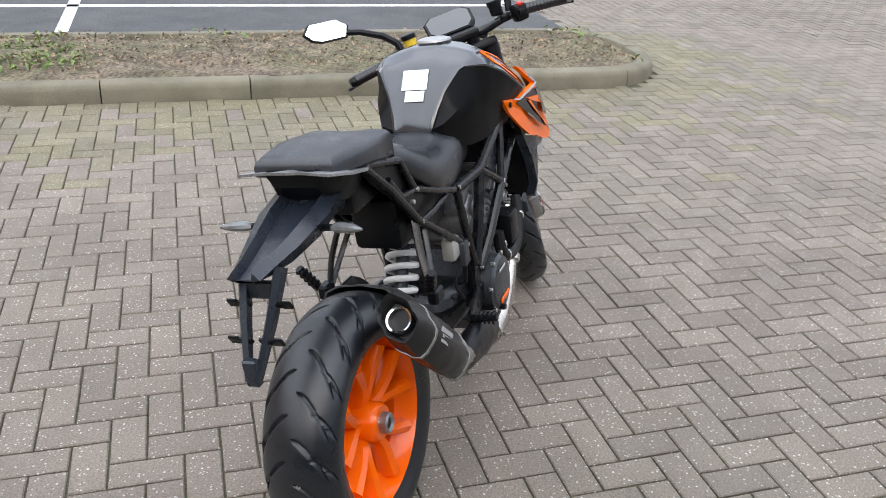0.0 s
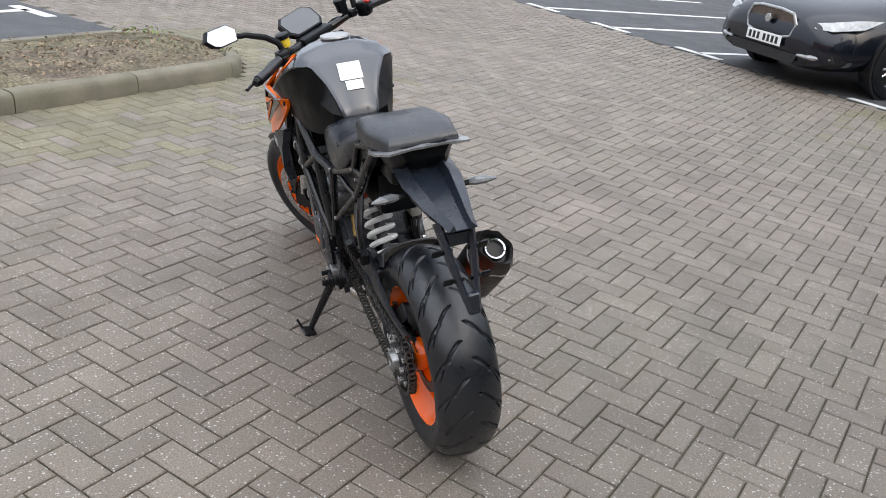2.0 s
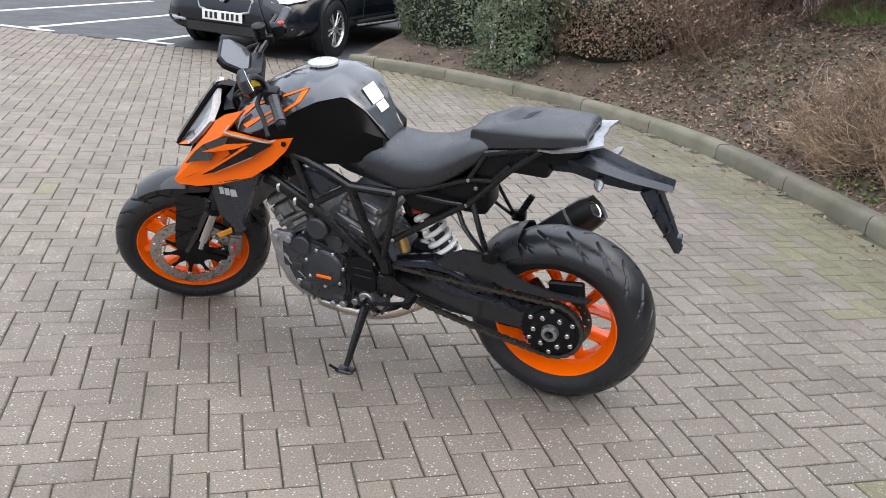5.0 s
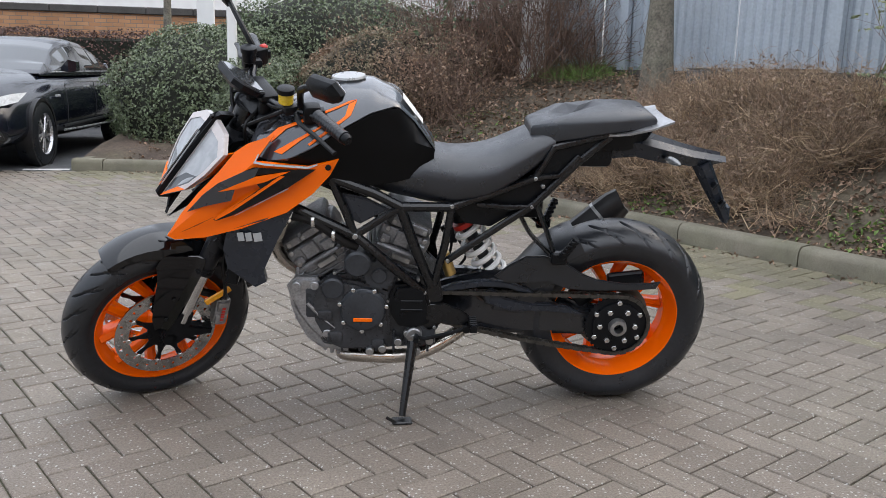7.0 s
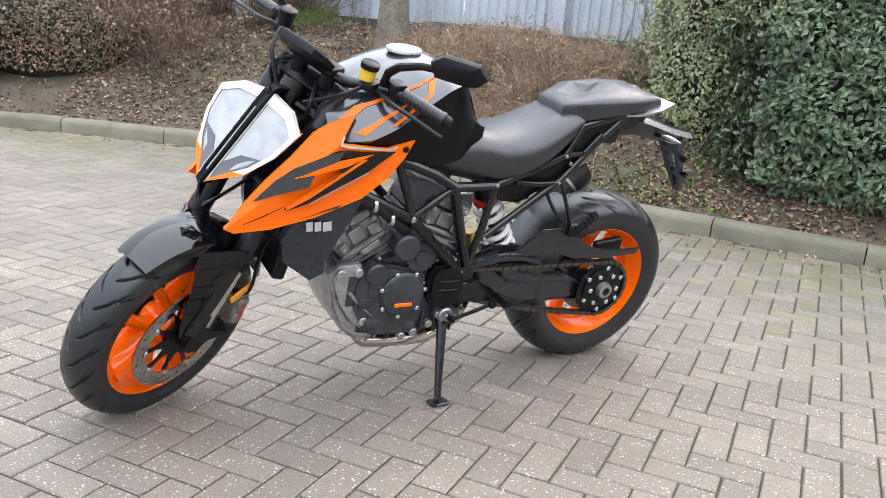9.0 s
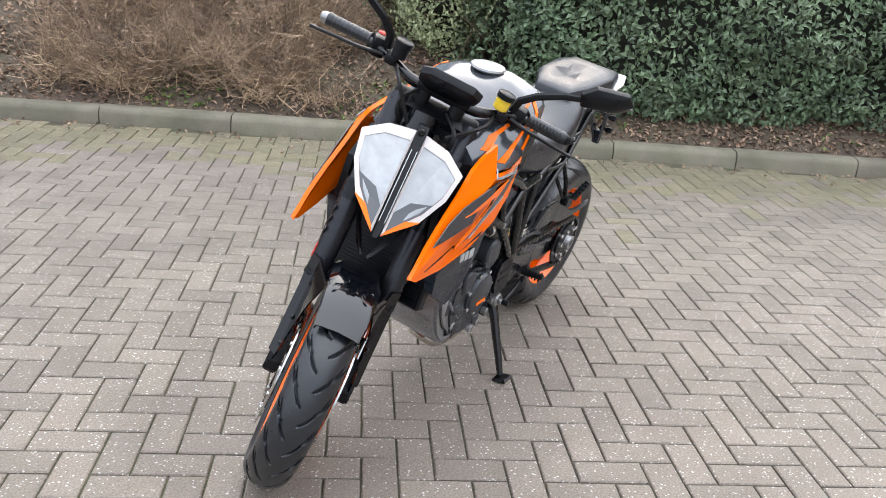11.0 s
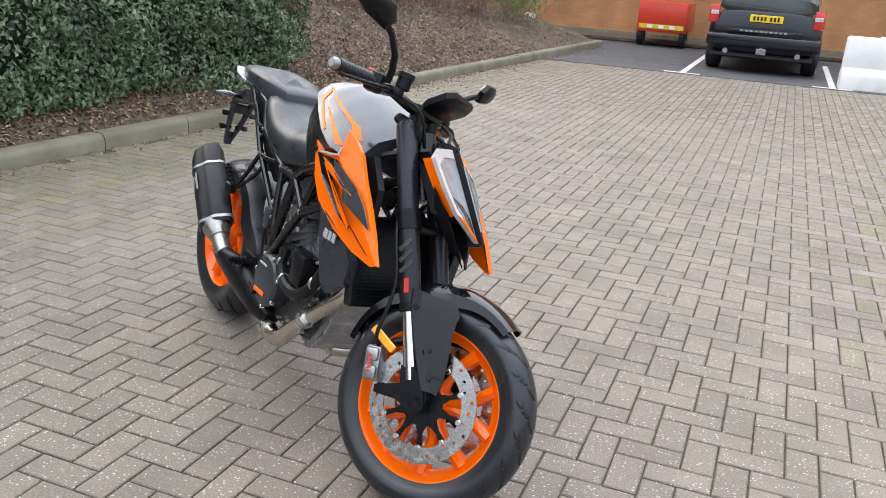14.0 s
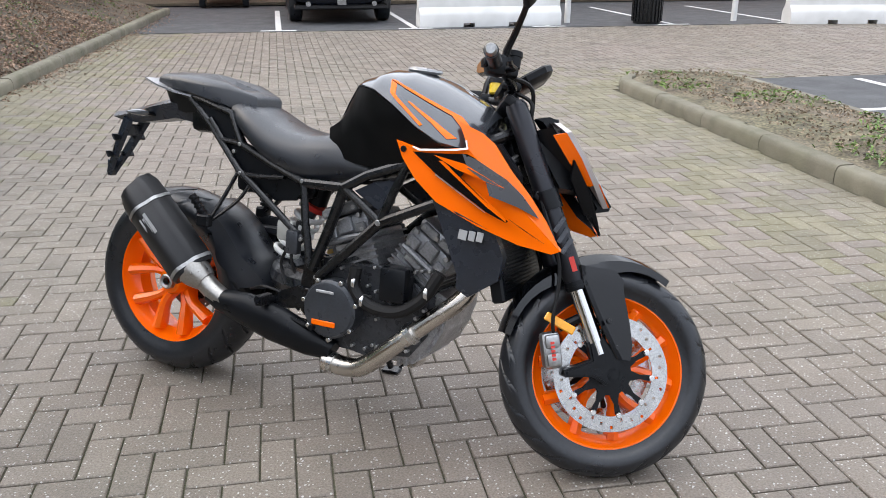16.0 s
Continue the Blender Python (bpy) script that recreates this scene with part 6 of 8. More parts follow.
for s in (1, -1):
    bm = B()
    secs = []
    for z, g, w, yi in ((0.572, 0.040, 0.100, 0.068), (0.545, 0.034, 0.118, 0.078), (0.525, 0.030, 0.112, 0.084), (0.49, 0.032, 0.100, 0.092), (0.43, 0.038, 0.082, 0.100), (0.37, 0.048, 0.056, 0.106), (0.330, 0.056, 0.026, 0.110)):
        x = 1.448 - 0.312 * (z - 0.325) / 0.655
        secs.append([(x + g + w, s * yi, z), (x + g + 0.006, s * 0.106, z), (x + g - 0.012, s * 0.128, z), (x + g - 0.016, s * 0.126, z), (x + g, s * 0.102, z), (x + g + w - 0.004, s * (yi - 0.004), z)])
    loft(bm, secs)
    part("mudguard_stay", bm, M_GLOSS, mud, smooth=25)
    bm = B()
    bolt(bm, (1.458, s * 0.108, 0.43), 0.007, 0.006)
    bolt(bm, (1.488, s * 0.108, 0.36), 0.007, 0.006)
    small("stay_bolts", bm, M_FRAME, mud)

# ---- vehicles and street things ----
M_CARBLACK = material("dark_navy_car_paint", (0.0045, 0.0062, 0.012), 0.18, vary=0.1, scale=3, coat=0.5, spec=0.35, rough_vary=0.04)
M_GLASS = material("tinted_car_glass", (0.03, 0.034, 0.036), 0.05, vary=0.1, scale=2, coat=0.6, rough_vary=0.02)
M_ALLOY = material("alloy_wheel", (0.50, 0.50, 0.51), 0.3, metal=0.85, vary=0.1, scale=12)
M_CARTRIM = material("car_black_trim", (0.012, 0.012, 0.013), 0.5, vary=0.2, scale=10)
M_LAMP = material("car_headlamp", (0.55, 0.57, 0.58), 0.1, vary=0.3, scale=16, coat=0.9)
M_TAILLAMP = material("car_tail_lamp", (0.55, 0.02, 0.02), 0.15, vary=0.2, scale=12, coat=0.9)
M_PLATEW = material("white_number_plate", (0.80, 0.80, 0.78), 0.35, vary=0.04, scale=10)
M_PLATEY = material("yellow_number_plate", (0.82, 0.58, 0.02), 0.35, vary=0.04, scale=10)
M_INK = material("plate_ink", (0.012, 0.012, 0.012), 0.5, vary=0.05)
M_BARRIER = material("white_barrier_plastic", (0.74, 0.74, 0.73), 0.5, vary=0.06, scale=3, second=(0.50, 0.49, 0.46), blotch=0.5, blotch_scale=2.5, fine=0.05)
M_REDBODY = material("red_trailer_paint", (0.55, 0.035, 0.012), 0.35, vary=0.1, scale=3, coat=0.3)


def car_loft(bm, secs, n=20):
    """A body skin: sections of (y, half-width, bottom, top, shoulder share, crown)."""
    rings = []
    for y, hw, lo, hi, tuck, crown in secs:
        ring = []
        for k in range(n):
            a = 2 * math.pi * (k + 0.5) / n
            c, d = math.cos(a), math.sin(a)
            x = hw * math.copysign(abs(c) ** 0.45, c)
            z = (lo + hi) / 2 + (hi - lo) / 2 * math.copysign(abs(d) ** 0.5, d)
            f = (z - lo) / (hi - lo)
            x *= 1 - tuck * max(0, f - 0.55) / 0.45 - 0.05 * max(0, 0.25 - f) / 0.25
            z += crown * (1 - (x / hw) ** 2) if f > 0.9 else 0
            ring.append((x, y, z))
        rings.append(ring)
    loft(bm, rings)
    return bm


def car_wheel(parent, x, y, r, side, w=0.23):
    bm = B()
    turned(bm, [(-w / 2, r * 0.66), (-w / 2 - 0.005, r * 0.8), (-w / 2 + 0.02, r * 0.97), (-w / 4, r), (w / 4, r), (w / 2 - 0.02, r * 0.97), (w / 2 + 0.005, r * 0.8), (w / 2, r * 0.66)], 36, closed=True, m=Matrix.Translation((x, y, r)), axis="x")
    t = part("wheel", bm, M_RUBBER, parent, "road wheel with a silver alloy rim")
    bm = B()
    o = side * w * 0.42
    turned(bm, [(o - side * 0.14, r * 0.67), (o, r * 0.68), (o + side * 0.012, r * 0.65), (o - side * 0.02, r * 0.60), (o - side * 0.14, r * 0.60)], 36, closed=True, m=Matrix.Translation((x, y, r)), axis="x")
    for k in range(10):
        a = 2 * math.pi * k / 10 + (0.12 if k % 2 else -0.12)
        tube(bm, [(x + o - side * 0.01, y + 0.04 * math.cos(a), r + 0.04 * math.sin(a)), (x + o - side * 0.02, y + r * 0.63 * math.cos(a), r + r * 0.63 * math.sin(a))], 0.014, 6)
    disc(bm, (x + o, y, r), 0.05, 0.03, "x", 16)
    part("rim", bm, M_ALLOY, t)
    bm = B()
    disc(bm, (x + side * 0.0, y, r), r * 0.6, 0.02, "x", 24)
    part("brake_disc", bm, M_CARTRIM, t)
    return t


def saloon(m):
    car = empty("saloon_car", m, "dark navy saloon car parked nose out in a bay", "car")
    bm = B()
    L = 4.96
    car_loft(bm, [(0.0, 0.62, 0.30, 0.60, 0.15, 0.0), (-0.06, 0.78, 0.22, 0.70, 0.16, 0.01), (-0.22, 0.885, 0.19, 0.79, 0.17, 0.02), (-0.5, 0.925, 0.19, 0.86, 0.16, 0.03), (-0.95, 0.935, 0.20, 0.93, 0.15, 0.04), (-1.5, 0.935, 0.20, 0.98, 0.13, 0.03), (-2.2, 0.93, 0.20, 0.99, 0.10, 0.0), (-3.2, 0.93, 0.20, 1.0, 0.10, 0.0), (-4.0, 0.93, 0.21, 1.01, 0.14, 0.0), (-4.6, 0.90, 0.25, 1.0, 0.18, 0.0), (-4.9, 0.80, 0.32, 0.95, 0.2, 0.0), (-L, 0.66, 0.40, 0.85, 0.2, 0.0)], 28)
    body = part("body", bm, M_CARBLACK, car, "glossy dark navy bodywork", smooth=40)
    # cabin: a painted shell and the panes let into it
    ys = np.linspace(-1.45, -4.45, 61)
    key = [(-1.45, 0.74, 0.96), (-1.75, 0.755, 1.08), (-2.2, 0.77, 1.275), (-2.6, 0.775, 1.385), (-3.0, 0.775, 1.405), (-3.4, 0.765, 1.375), (-3.8, 0.745, 1.28), (-4.2, 0.72, 1.12), (-4.45, 0.69, 1.0)]
    rows = []
    for y in ys:
        hw = float(np.interp(-y, [-q[0] for q in key], [q[1] for q in key]))
        hi = float(np.interp(-y, [-q[0] for q in key], [q[2] for q in key]))
        row = []
        for k in range(25):
            u = -1 + 2 * k / 24
            if abs(u) > 0.5:
                f = (1 - abs(u)) / 0.5
                row.append((math.copysign(hw - (hw - 0.56) * f ** 1.4 * min(1, (hi - 0.94) / 0.4), u), y, 0.94 + (hi - 0.045 * (hi > 1.1) - 0.94) * f))
            else:
                row.append((u * 2 * (hw - (hw - 0.56) * min(1, (hi - 0.94) / 0.4)), y, hi - 0.045 * (hi > 1.1) * (2 * abs(u)) ** 3))
        rows.append(row)
    lots = {"cabin": [], "windscreen": [], "rear_window": [], "side_window": []}
    for i in range(60):
        y = ys[i]
        for k in range(24):
            u = abs(-1 + 2 * (k + 0.5) / 24)
            hi = rows[i][12][2]
            kind = "cabin"
            if u < 0.46 and -2.42 < y < -1.5:
                kind = "windscreen"
            elif u < 0.44 and -4.3 < y < -3.62:
                kind = "rear_window"
            elif 0.60 < u < 0.95 and -3.98 < y < -1.85 and hi > 1.10 and not -2.86 < y < -2.76 and not (0.60 < u < 0.66 and (y > -2.1 or y < -3.7)):
                kind = "side_window"
            lots[kind].append((i, k))
    for kind, cells in lots.items():
        for sgn in ((1, -1) if kind == "side_window" else (0,)):
            bm = B()
            seen = {}
            for i, k in cells:
                if sgn and (k - 11.5) * sgn < 0:
                    continue
                q = []
                for a, b in ((i, k), (i + 1, k), (i + 1, k + 1), (i, k + 1)):
                    if (a, b) not in seen:
                        seen[a, b] = bm.verts.new(rows[a][b])
                    q.append(seen[a, b])
                bm.faces.new(q)
            r = bmesh.ops.extrude_face_region(bm, geom=list(bm.faces))
            bmesh.ops.translate(bm, vec=(0, 0, -0.006), verts=[g for g in r["geom"] if isinstance(g, bmesh.types.BMVert)])
            part(kind, bm, M_CARBLACK if kind == "cabin" else M_GLASS, car, smooth=50)
    for s in (1, -1):
        bm = B()
        tube(bm, [(s * 0.765, -1.75, 0.975), (s * 0.782, -2.8, 0.985), (s * 0.76, -3.9, 0.985), (s * 0.735, -4.1, 1.0)], 0.009, 6)
        part("window_trim", bm, M_SILVER, car)
        bm = B()
        for y in (-1.72, -2.78, -3.72):
            tube(bm, [(s * 0.931, y, 0.36), (s * 0.934, y - 0.02, 0.62), (s * 0.90, y - 0.03, 0.86)], 0.005, 5)
        tube(bm, [(s * 0.935, -1.55, 0.38), (s * 0.94, -2.6, 0.40), (s * 0.935, -3.7, 0.42)], 0.016, 6)
        part("door_line", bm, M_CARTRIM, car)
        bm = B()
        tube(bm, [(s * 0.943, -1.55, 0.335), (s * 0.948, -2.6, 0.33), (s * 0.943, -3.75, 0.335)], 0.014, 6)
        part("sill_trim", bm, M_SILVER, car)
        for y in (-2.55, -3.5):
            bm = B()
            tube(bm, [(s * 0.925, y, 0.80), (s * 0.935, y + 0.08, 0.81), (s * 0.93, y + 0.18, 0.81)], 0.014, 6)
            part("door_handle", bm, M_SILVER, car)
        bm = B()
        loft(bm, [[(s * 0.86, -1.78, 0.99), (s * 0.86, -1.78, 1.03), (s * 0.86, -1.88, 1.03), (s * 0.86, -1.88, 0.99)], [(s * 0.96, -1.72, 0.98), (s * 0.96, -1.72, 1.12), (s * 0.96, -1.90, 1.12), (s * 0.96, -1.90, 0.98)], [(s * 1.04, -1.76, 1.0), (s * 1.04, -1.76, 1.10), (s * 1.04, -1.88, 1.10), (s * 1.04, -1.88, 1.0)]])
        part("door_mirror", bm, M_CARBLACK, car)
        bm = B()
        panel(bm, [(s * 0.52, -0.10, 0.665), (s * 0.70, -0.15, 0.705), (s * 0.84, -0.36, 0.755), (s * 0.892, -0.62, 0.765), (s * 0.88, -0.40, 0.675), (s * 0.74, -0.14, 0.62), (s * 0.56, -0.07, 0.615)], (s * 0.025, 0.03, 0.012))
        part("headlamp", bm, M_LAMP, car, "clear almond-shaped headlamp")
        bm = B()
        tube(bm, [(s * 0.50, 0.018, 0.345), (s * 0.66, -0.02, 0.350), (s * 0.82, -0.14, 0.368)], [0.012, 0.026, 0.014], 8)
        part("bumper_trim", bm, M_SILVER, car, "chrome bumper blade")
        bm = B()
        panel(bm, [(s * 0.60, 0.0, 0.40), (s * 0.82, -0.12, 0.41), (s * 0.84, -0.16, 0.33), (s * 0.60, -0.01, 0.30)], (0, 0.012, 0))
        part("bumper_vent", bm, M_CARTRIM, car)
        bm = B()
        tube(bm, [(s * 0.925, -1.50, 0.72), (s * 0.933, -1.38, 0.725)], 0.016, 6)
        part("side_vent", bm, M_SILVER, car)
        for y in (-0.93, -3.84):
            bm = B()
            turned(bm, [(s * 0.86, 0.365), (s * 0.945, 0.375), (s * 0.945, 0.345), (s * 0.86, 0.345)], 36, closed=True, m=Matrix.Translation((0, y, 0.34)), axis="x")
            disc(bm, (s * 0.90, y, 0.34), 0.355, 0.05, "x", 32)
            part("wheel_arch", bm, M_CARTRIM, car)
            car_wheel(car, s * 0.845, y, 0.335, s)
    bm = B()
    ring = [(-0.30, 0.72), (-0.36, 0.62), (-0.32, 0.50), (-0.20, 0.465), (0.20, 0.465), (0.32, 0.50), (0.36, 0.62), (0.30, 0.72), (0.15, 0.745), (-0.15, 0.745)]
    panel(bm, [(x, 0.012 - abs(x) * 0.14, z) for x, z in ring], (0, 0.015, 0))
    gr = part("grille", bm, M_DISCB, car, "mesh grille in a chrome surround")
    bm = B()
    tube(bm, [(x, 0.035 - abs(x) * 0.14, z) for x, z in ring + ring[:1]], 0.016, 8)
    part("grille_surround", bm, M_SILVER, gr)
    bm = B()
    disc(bm, (0, 0.035, 0.63), 0.045, 0.02, "y", 20)
    part("badge", bm, M_ALLOY, gr)
    bm = B()
    box(bm, (-0.26, 0.03, 0.375), (0.26, 0.042, 0.485), 0.004)
    pl = part("number_plate", bm, M_PLATEW, car, "white number plate")
    bm = B()
    for k in range(7):
        x = -0.2 + 0.062 * k + (0.03 if k > 3 else 0)
        box(bm, (x - 0.018, 0.0425, 0.395), (x + 0.018, 0.0445, 0.465), 0)
    part("plate_bars", bm, M_INK, pl)
    bm = B()
    panel(bm, [(-0.50, 0.0, 0.34), (0.50, 0.0, 0.34), (0.46, 0.0, 0.24), (-0.46, 0.0, 0.24)], (0, 0.014, 0))
    part("air_intake", bm, M_CARTRIM, car)
    return car


saloon(Matrix.Translation((4.98, -5.98, 0)) @ Matrix.Rotation(radians(-2), 4, "Z"))


def off_roader(m):
    """An estate seen from behind; y runs to its front."""
    car = empty("off_road_car", m, "black off-road car parked nose in before the brick building", "car")
    bm = B()
    car_loft(bm, [(0.0, 0.86, 0.42, 0.98, 0.05, 0.0), (0.05, 0.93, 0.34, 1.06, 0.06, 0.0), (0.2, 0.955, 0.30, 1.10, 0.08, 0.0), (1.2, 0.96, 0.30, 1.10, 0.08, 0.0), (3.2, 0.96, 0.30, 1.10, 0.08, 0.0), (4.2, 0.95, 0.32, 1.08, 0.10, 0.0), (4.7, 0.86, 0.36, 0.98, 0.12, 0.0)], 28)
    part("body", bm, M_CARBLACK, car, "glossy black bodywork")
    bm = B()
    car_loft(bm, [(0.08, 0.80, 1.02, 1.30, 0.12, 0.0), (0.35, 0.83, 1.02, 1.74, 0.16, 0.02), (1.6, 0.83, 1.02, 1.80, 0.16, 0.02), (2.6, 0.82, 1.02, 1.76, 0.16, 0.02), (3.3, 0.78, 1.02, 1.12, 0.1, 0.0)], 28)
    part("greenhouse", bm, M_GLASS, car, "tinted windows")
    bm = B()
    box(bm, (-0.94, -0.10, 0.44), (0.94, 0.16, 0.66), 0.05, None, 3)
    part("bumper", bm, M_CARBLACK, car, "black rear bumper")
    bm = B()
    box(bm, (-0.62, -0.07, 0.70), (0.62, -0.01, 0.75), 0.01)
    part("tailgate_strip", bm, M_CARTRIM, car)
    bm = B()
    for k in range(10):
        box(bm, (-0.40 + 0.08 * k, -0.074, 0.712), (-0.345 + 0.08 * k, -0.0695, 0.738), 0)
    small("lettering_bar", bm, M_SILVER, car)
    bm = B()
    box(bm, (-0.27, -0.03, 0.88), (0.27, -0.012, 1.0), 0.006)
    pl = part("number_plate", bm, M_PLATEY, car, "yellow number plate")
    bm = B()
    for k in range(7):
        x = -0.2 + 0.06 * k + (0.035 if k > 3 else 0)
        box(bm, (x - 0.018, -0.034, 0.905), (x + 0.018, -0.031, 0.975), 0)
    part("plate_bars", bm, M_INK, pl)
    for s in (1, -1):
        bm = B()
        box(bm, (s * 0.86 - 0.1, -0.03, 0.82), (s * 0.86 + 0.07, 0.12, 1.13), 0.03, None, 2)
        part("tail_lamp", bm, M_TAILLAMP, car, "red tail lamp")
        bm = B()
        box(bm, (s * 0.85 - 0.08, -0.036, 0.96), (s * 0.85 + 0.05, -0.02, 1.03), 0.008)
        part("reversing_lamp", bm, M_LAMP, car)
        car_wheel(car, s * 0.83, 0.78, 0.37, s, 0.26)
        car_wheel(car, s * 0.83, 3.65, 0.37, s, 0.26)
        bm = B()
        tube(bm, [(s * 0.60, -0.02, 0.36), (s * 0.60, 0.3, 0.37)], 0.045, 12)
        part("exhaust_tip", bm, M_SILVER, car)
    bm = B()
    box(bm, (-0.08, -0.12, 0.34), (0.08, -0.09, 0.44), 0.008)
    disc(bm, (0, -0.15, 0.43), 0.025, 0.05, "z", 12)
    part("tow_hitch", bm, M_ALU, car, "grey metal tow hitch")
    bm = B()
    box(bm, (-0.85, 0.0, 0.26), (0.85, 4.3, 0.34), 0.02)
    part("underbody", bm, M_CARTRIM, car)
    return car


off_roader(AB @ Matrix.Translation((1.58, 13.35, 0)))


def barrier(m, length, label):
    b = empty("water_barrier", m, label, "barrier", "water barriers")
    bm = B()
    prof = [(-0.20, 0.0), (-0.20, 0.20), (-0.17, 0.26), (-0.10, 0.34), (-0.085, 0.78), (-0.06, 0.82), (0.06, 0.82), (0.085, 0.78), (0.10, 0.34), (0.17, 0.26), (0.20, 0.20), (0.20, 0.0)]
    cuts = [0, 0.04, length * 0.30, length * 0.30 + 0.001, length * 0.38, length * 0.38 + 0.001, length * 0.62, length * 0.62 + 0.001, length * 0.70, length * 0.70 + 0.001, length - 0.04, length]
    secs = []
    for k, x in enumerate(cuts):
        lift = 0.07 if k in (3, 4, 7, 8) else 0.0
        f = 0.94 if k in (0, len(cuts) - 1) else 1.0
        secs.append([(x, y * f, max(z, lift) if z < 0.1 else z * (f + 0.02 if f < 1 else 1)) for y, z in prof])
    loft(bm, secs)
    part("shell", bm, M_BARRIER, b, "white plastic barrier shell")
    bm = B()
    for x in (length * 0.2, length * 0.8):
        disc(bm, (x, 0, 0.83), 0.05, 0.025, "z", 16)
    part("cap", bm, M_BARRIER, b)
    return b


barrier(AB @ Matrix.Translation((2.86, 12.55, 0)) @ Matrix.Rotation(radians(2), 4, "Z"), 2.62, "white water-filled plastic barrier, scuffed at its foot")
barrier(AB @ Matrix.Translation((9.75, 12.1, 0)) @ Matrix.Rotation(radians(-6), 4, "Z"), 2.4, "white water-filled plastic barrier, scuffed at its foot")

# litter bin and bollards
bin_ = empty("litter_bin", AB @ Matrix.Translation((7.2, 12.6, 0)), "black slatted round litter bin", "bin")
bm = B()
turned(bm, [(0.0, 0.24), (0.05, 0.26), (0.85, 0.26), (0.9, 0.24)], 24, axis="z")
part("liner", bm, M_CARTRIM, bin_)
for k in range(24):
    a = 2 * math.pi * k / 24
    bm = B()
    box(bm, (0.262, -0.022, 0.04), (0.285, 0.022, 0.88), 0.005, Matrix.Rotation(a, 4, "Z"))
    part("slat", bm, M_FRAME, bin_)
for a, b in ((9.05, 12.75), (5.75, 12.9)):
    bm = B()
    turned(bm, [(0, 0.055), (0.92, 0.055), (0.97, 0.045), (1.0, 0.02)], 18, axis="z")
    thing("bollard", bm, M_BARRIER, "plain white round bollard", "bollard", "bollards", at=AB @ Matrix.Translation((a, b, 0)))

# red trailer by the building
tr = empty("trailer", AB @ Matrix.Translation((-0.75, 17.6, 0)), "low red trailer with a pale reflective strip", "trailer")
bm = B()
box(bm, (-0.55, 0.0, 0.33), (0.55, 1.6, 1.0), 0.03, None, 2)
part("body", bm, M_REDBODY, tr, "red trailer body")
bm = B()
box(bm, (-0.5, -0.012, 0.40), (0.5, -0.004, 0.50), 0.003)
part("reflective_strip", bm, M_YELLOW, tr, "yellow and white reflective strip")
bm = B()
for x in (-0.25, 0.0, 0.25):
    box(bm, (x - 0.06, -0.016, 0.415), (x + 0.06, -0.0125, 0.485), 0.0)
part("strip_block", bm, M_PLATEW, tr)
for x in (-0.48, 0.48):
    bm = B()
    turned(bm, [(-0.07, 0.10), (-0.07, 0.24), (-0.04, 0.26), (0.04, 0.26), (0.07, 0.24), (0.07, 0.10)], 24, closed=True, m=Matrix.Translation((x, 0.35, 0.26)), axis="x")
    part("wheel", bm, M_RUBBER, tr)

# ---- buildings and fence ----


def brick_material(name, c1, c2, mortar, w=0.225, h=0.075):
    m = bpy.data.materials.new(name)
    m.use_nodes = True
    n, l = m.node_tree.nodes, m.node_tree.links
    p = n["Principled BSDF"]
    tc = n.new("ShaderNodeTexCoord")
    sep = n.new("ShaderNodeSeparateXYZ")
    com = n.new("ShaderNodeCombineXYZ")
    l.new(tc.outputs["Object"], sep.inputs[0])
    l.new(sep.outputs[0], com.inputs[0])
    l.new(sep.outputs[2], com.inputs[1])
    b = n.new("ShaderNodeTexBrick")
    b.inputs["Color1"].default_value, b.inputs["Color2"].default_value, b.inputs["Mortar"].default_value = rgb(*c1), rgb(*c2), rgb(*mortar)
    b.inputs["Scale"].default_value = 1.0
    b.inputs["Mortar Size"].default_value = 0.006
    b.inputs["Brick Width"].default_value, b.inputs["Row Height"].default_value = w, h
    l.new(com.outputs[0], b.inputs["Vector"])
    t = n.new("ShaderNodeTexNoise")
    t.inputs["Scale"].default_value = 1.3
    l.new(tc.outputs["Object"], t.inputs["Vector"])
    r = n.new("ShaderNodeMapRange")
    r.inputs[1].default_value, r.inputs[2].default_value, r.inputs[3].default_value, r.inputs[4].default_value = 0.3, 0.7, 0.78, 1.15
    l.new(t.outputs["Fac"], r.inputs[0])
    hs = n.new("ShaderNodeHueSaturation")
    l.new(r.outputs[0], hs.inputs["Value"])
    l.new(b.outputs["Color"], hs.inputs["Color"])
    l.new(hs.outputs[0], p.inputs["Base Color"])
    p.inputs["Roughness"].default_value = 0.85
    bp = n.new("ShaderNodeBump")
    bp.inputs["Strength"].default_value, bp.inputs["Distance"].default_value, bp.invert = 0.6, 0.006, True
    l.new(b.outputs["Fac"], bp.inputs["Height"])
    l.new(bp.outputs[0], p.inputs["Normal"])
    return m


M_BRICK = brick_material("buff_brick", (0.50, 0.27, 0.14), (0.40, 0.20, 0.10), (0.20, 0.17, 0.14))
M_BRICKO = brick_material("orange_brick", (0.47, 0.22, 0.085), (0.42, 0.19, 0.07), (0.30, 0.20, 0.12))
M_COPING = material("dark_coping", (0.07, 0.065, 0.06), 0.8, vary=0.2, scale=4, fine=0.2)
M_STEELFENCE = material("galvanised_cladding", (0.42, 0.475, 0.53), 0.45, metal=0.1, vary=0.12, scale=1.5, fine=0.08, fine_scale=40, second=(0.31, 0.35, 0.39), blotch=0.5, blotch_scale=0.9)
M_WHITEFRAME = material("white_frame", (0.75, 0.75, 0.74), 0.45, vary=0.05, scale=3)
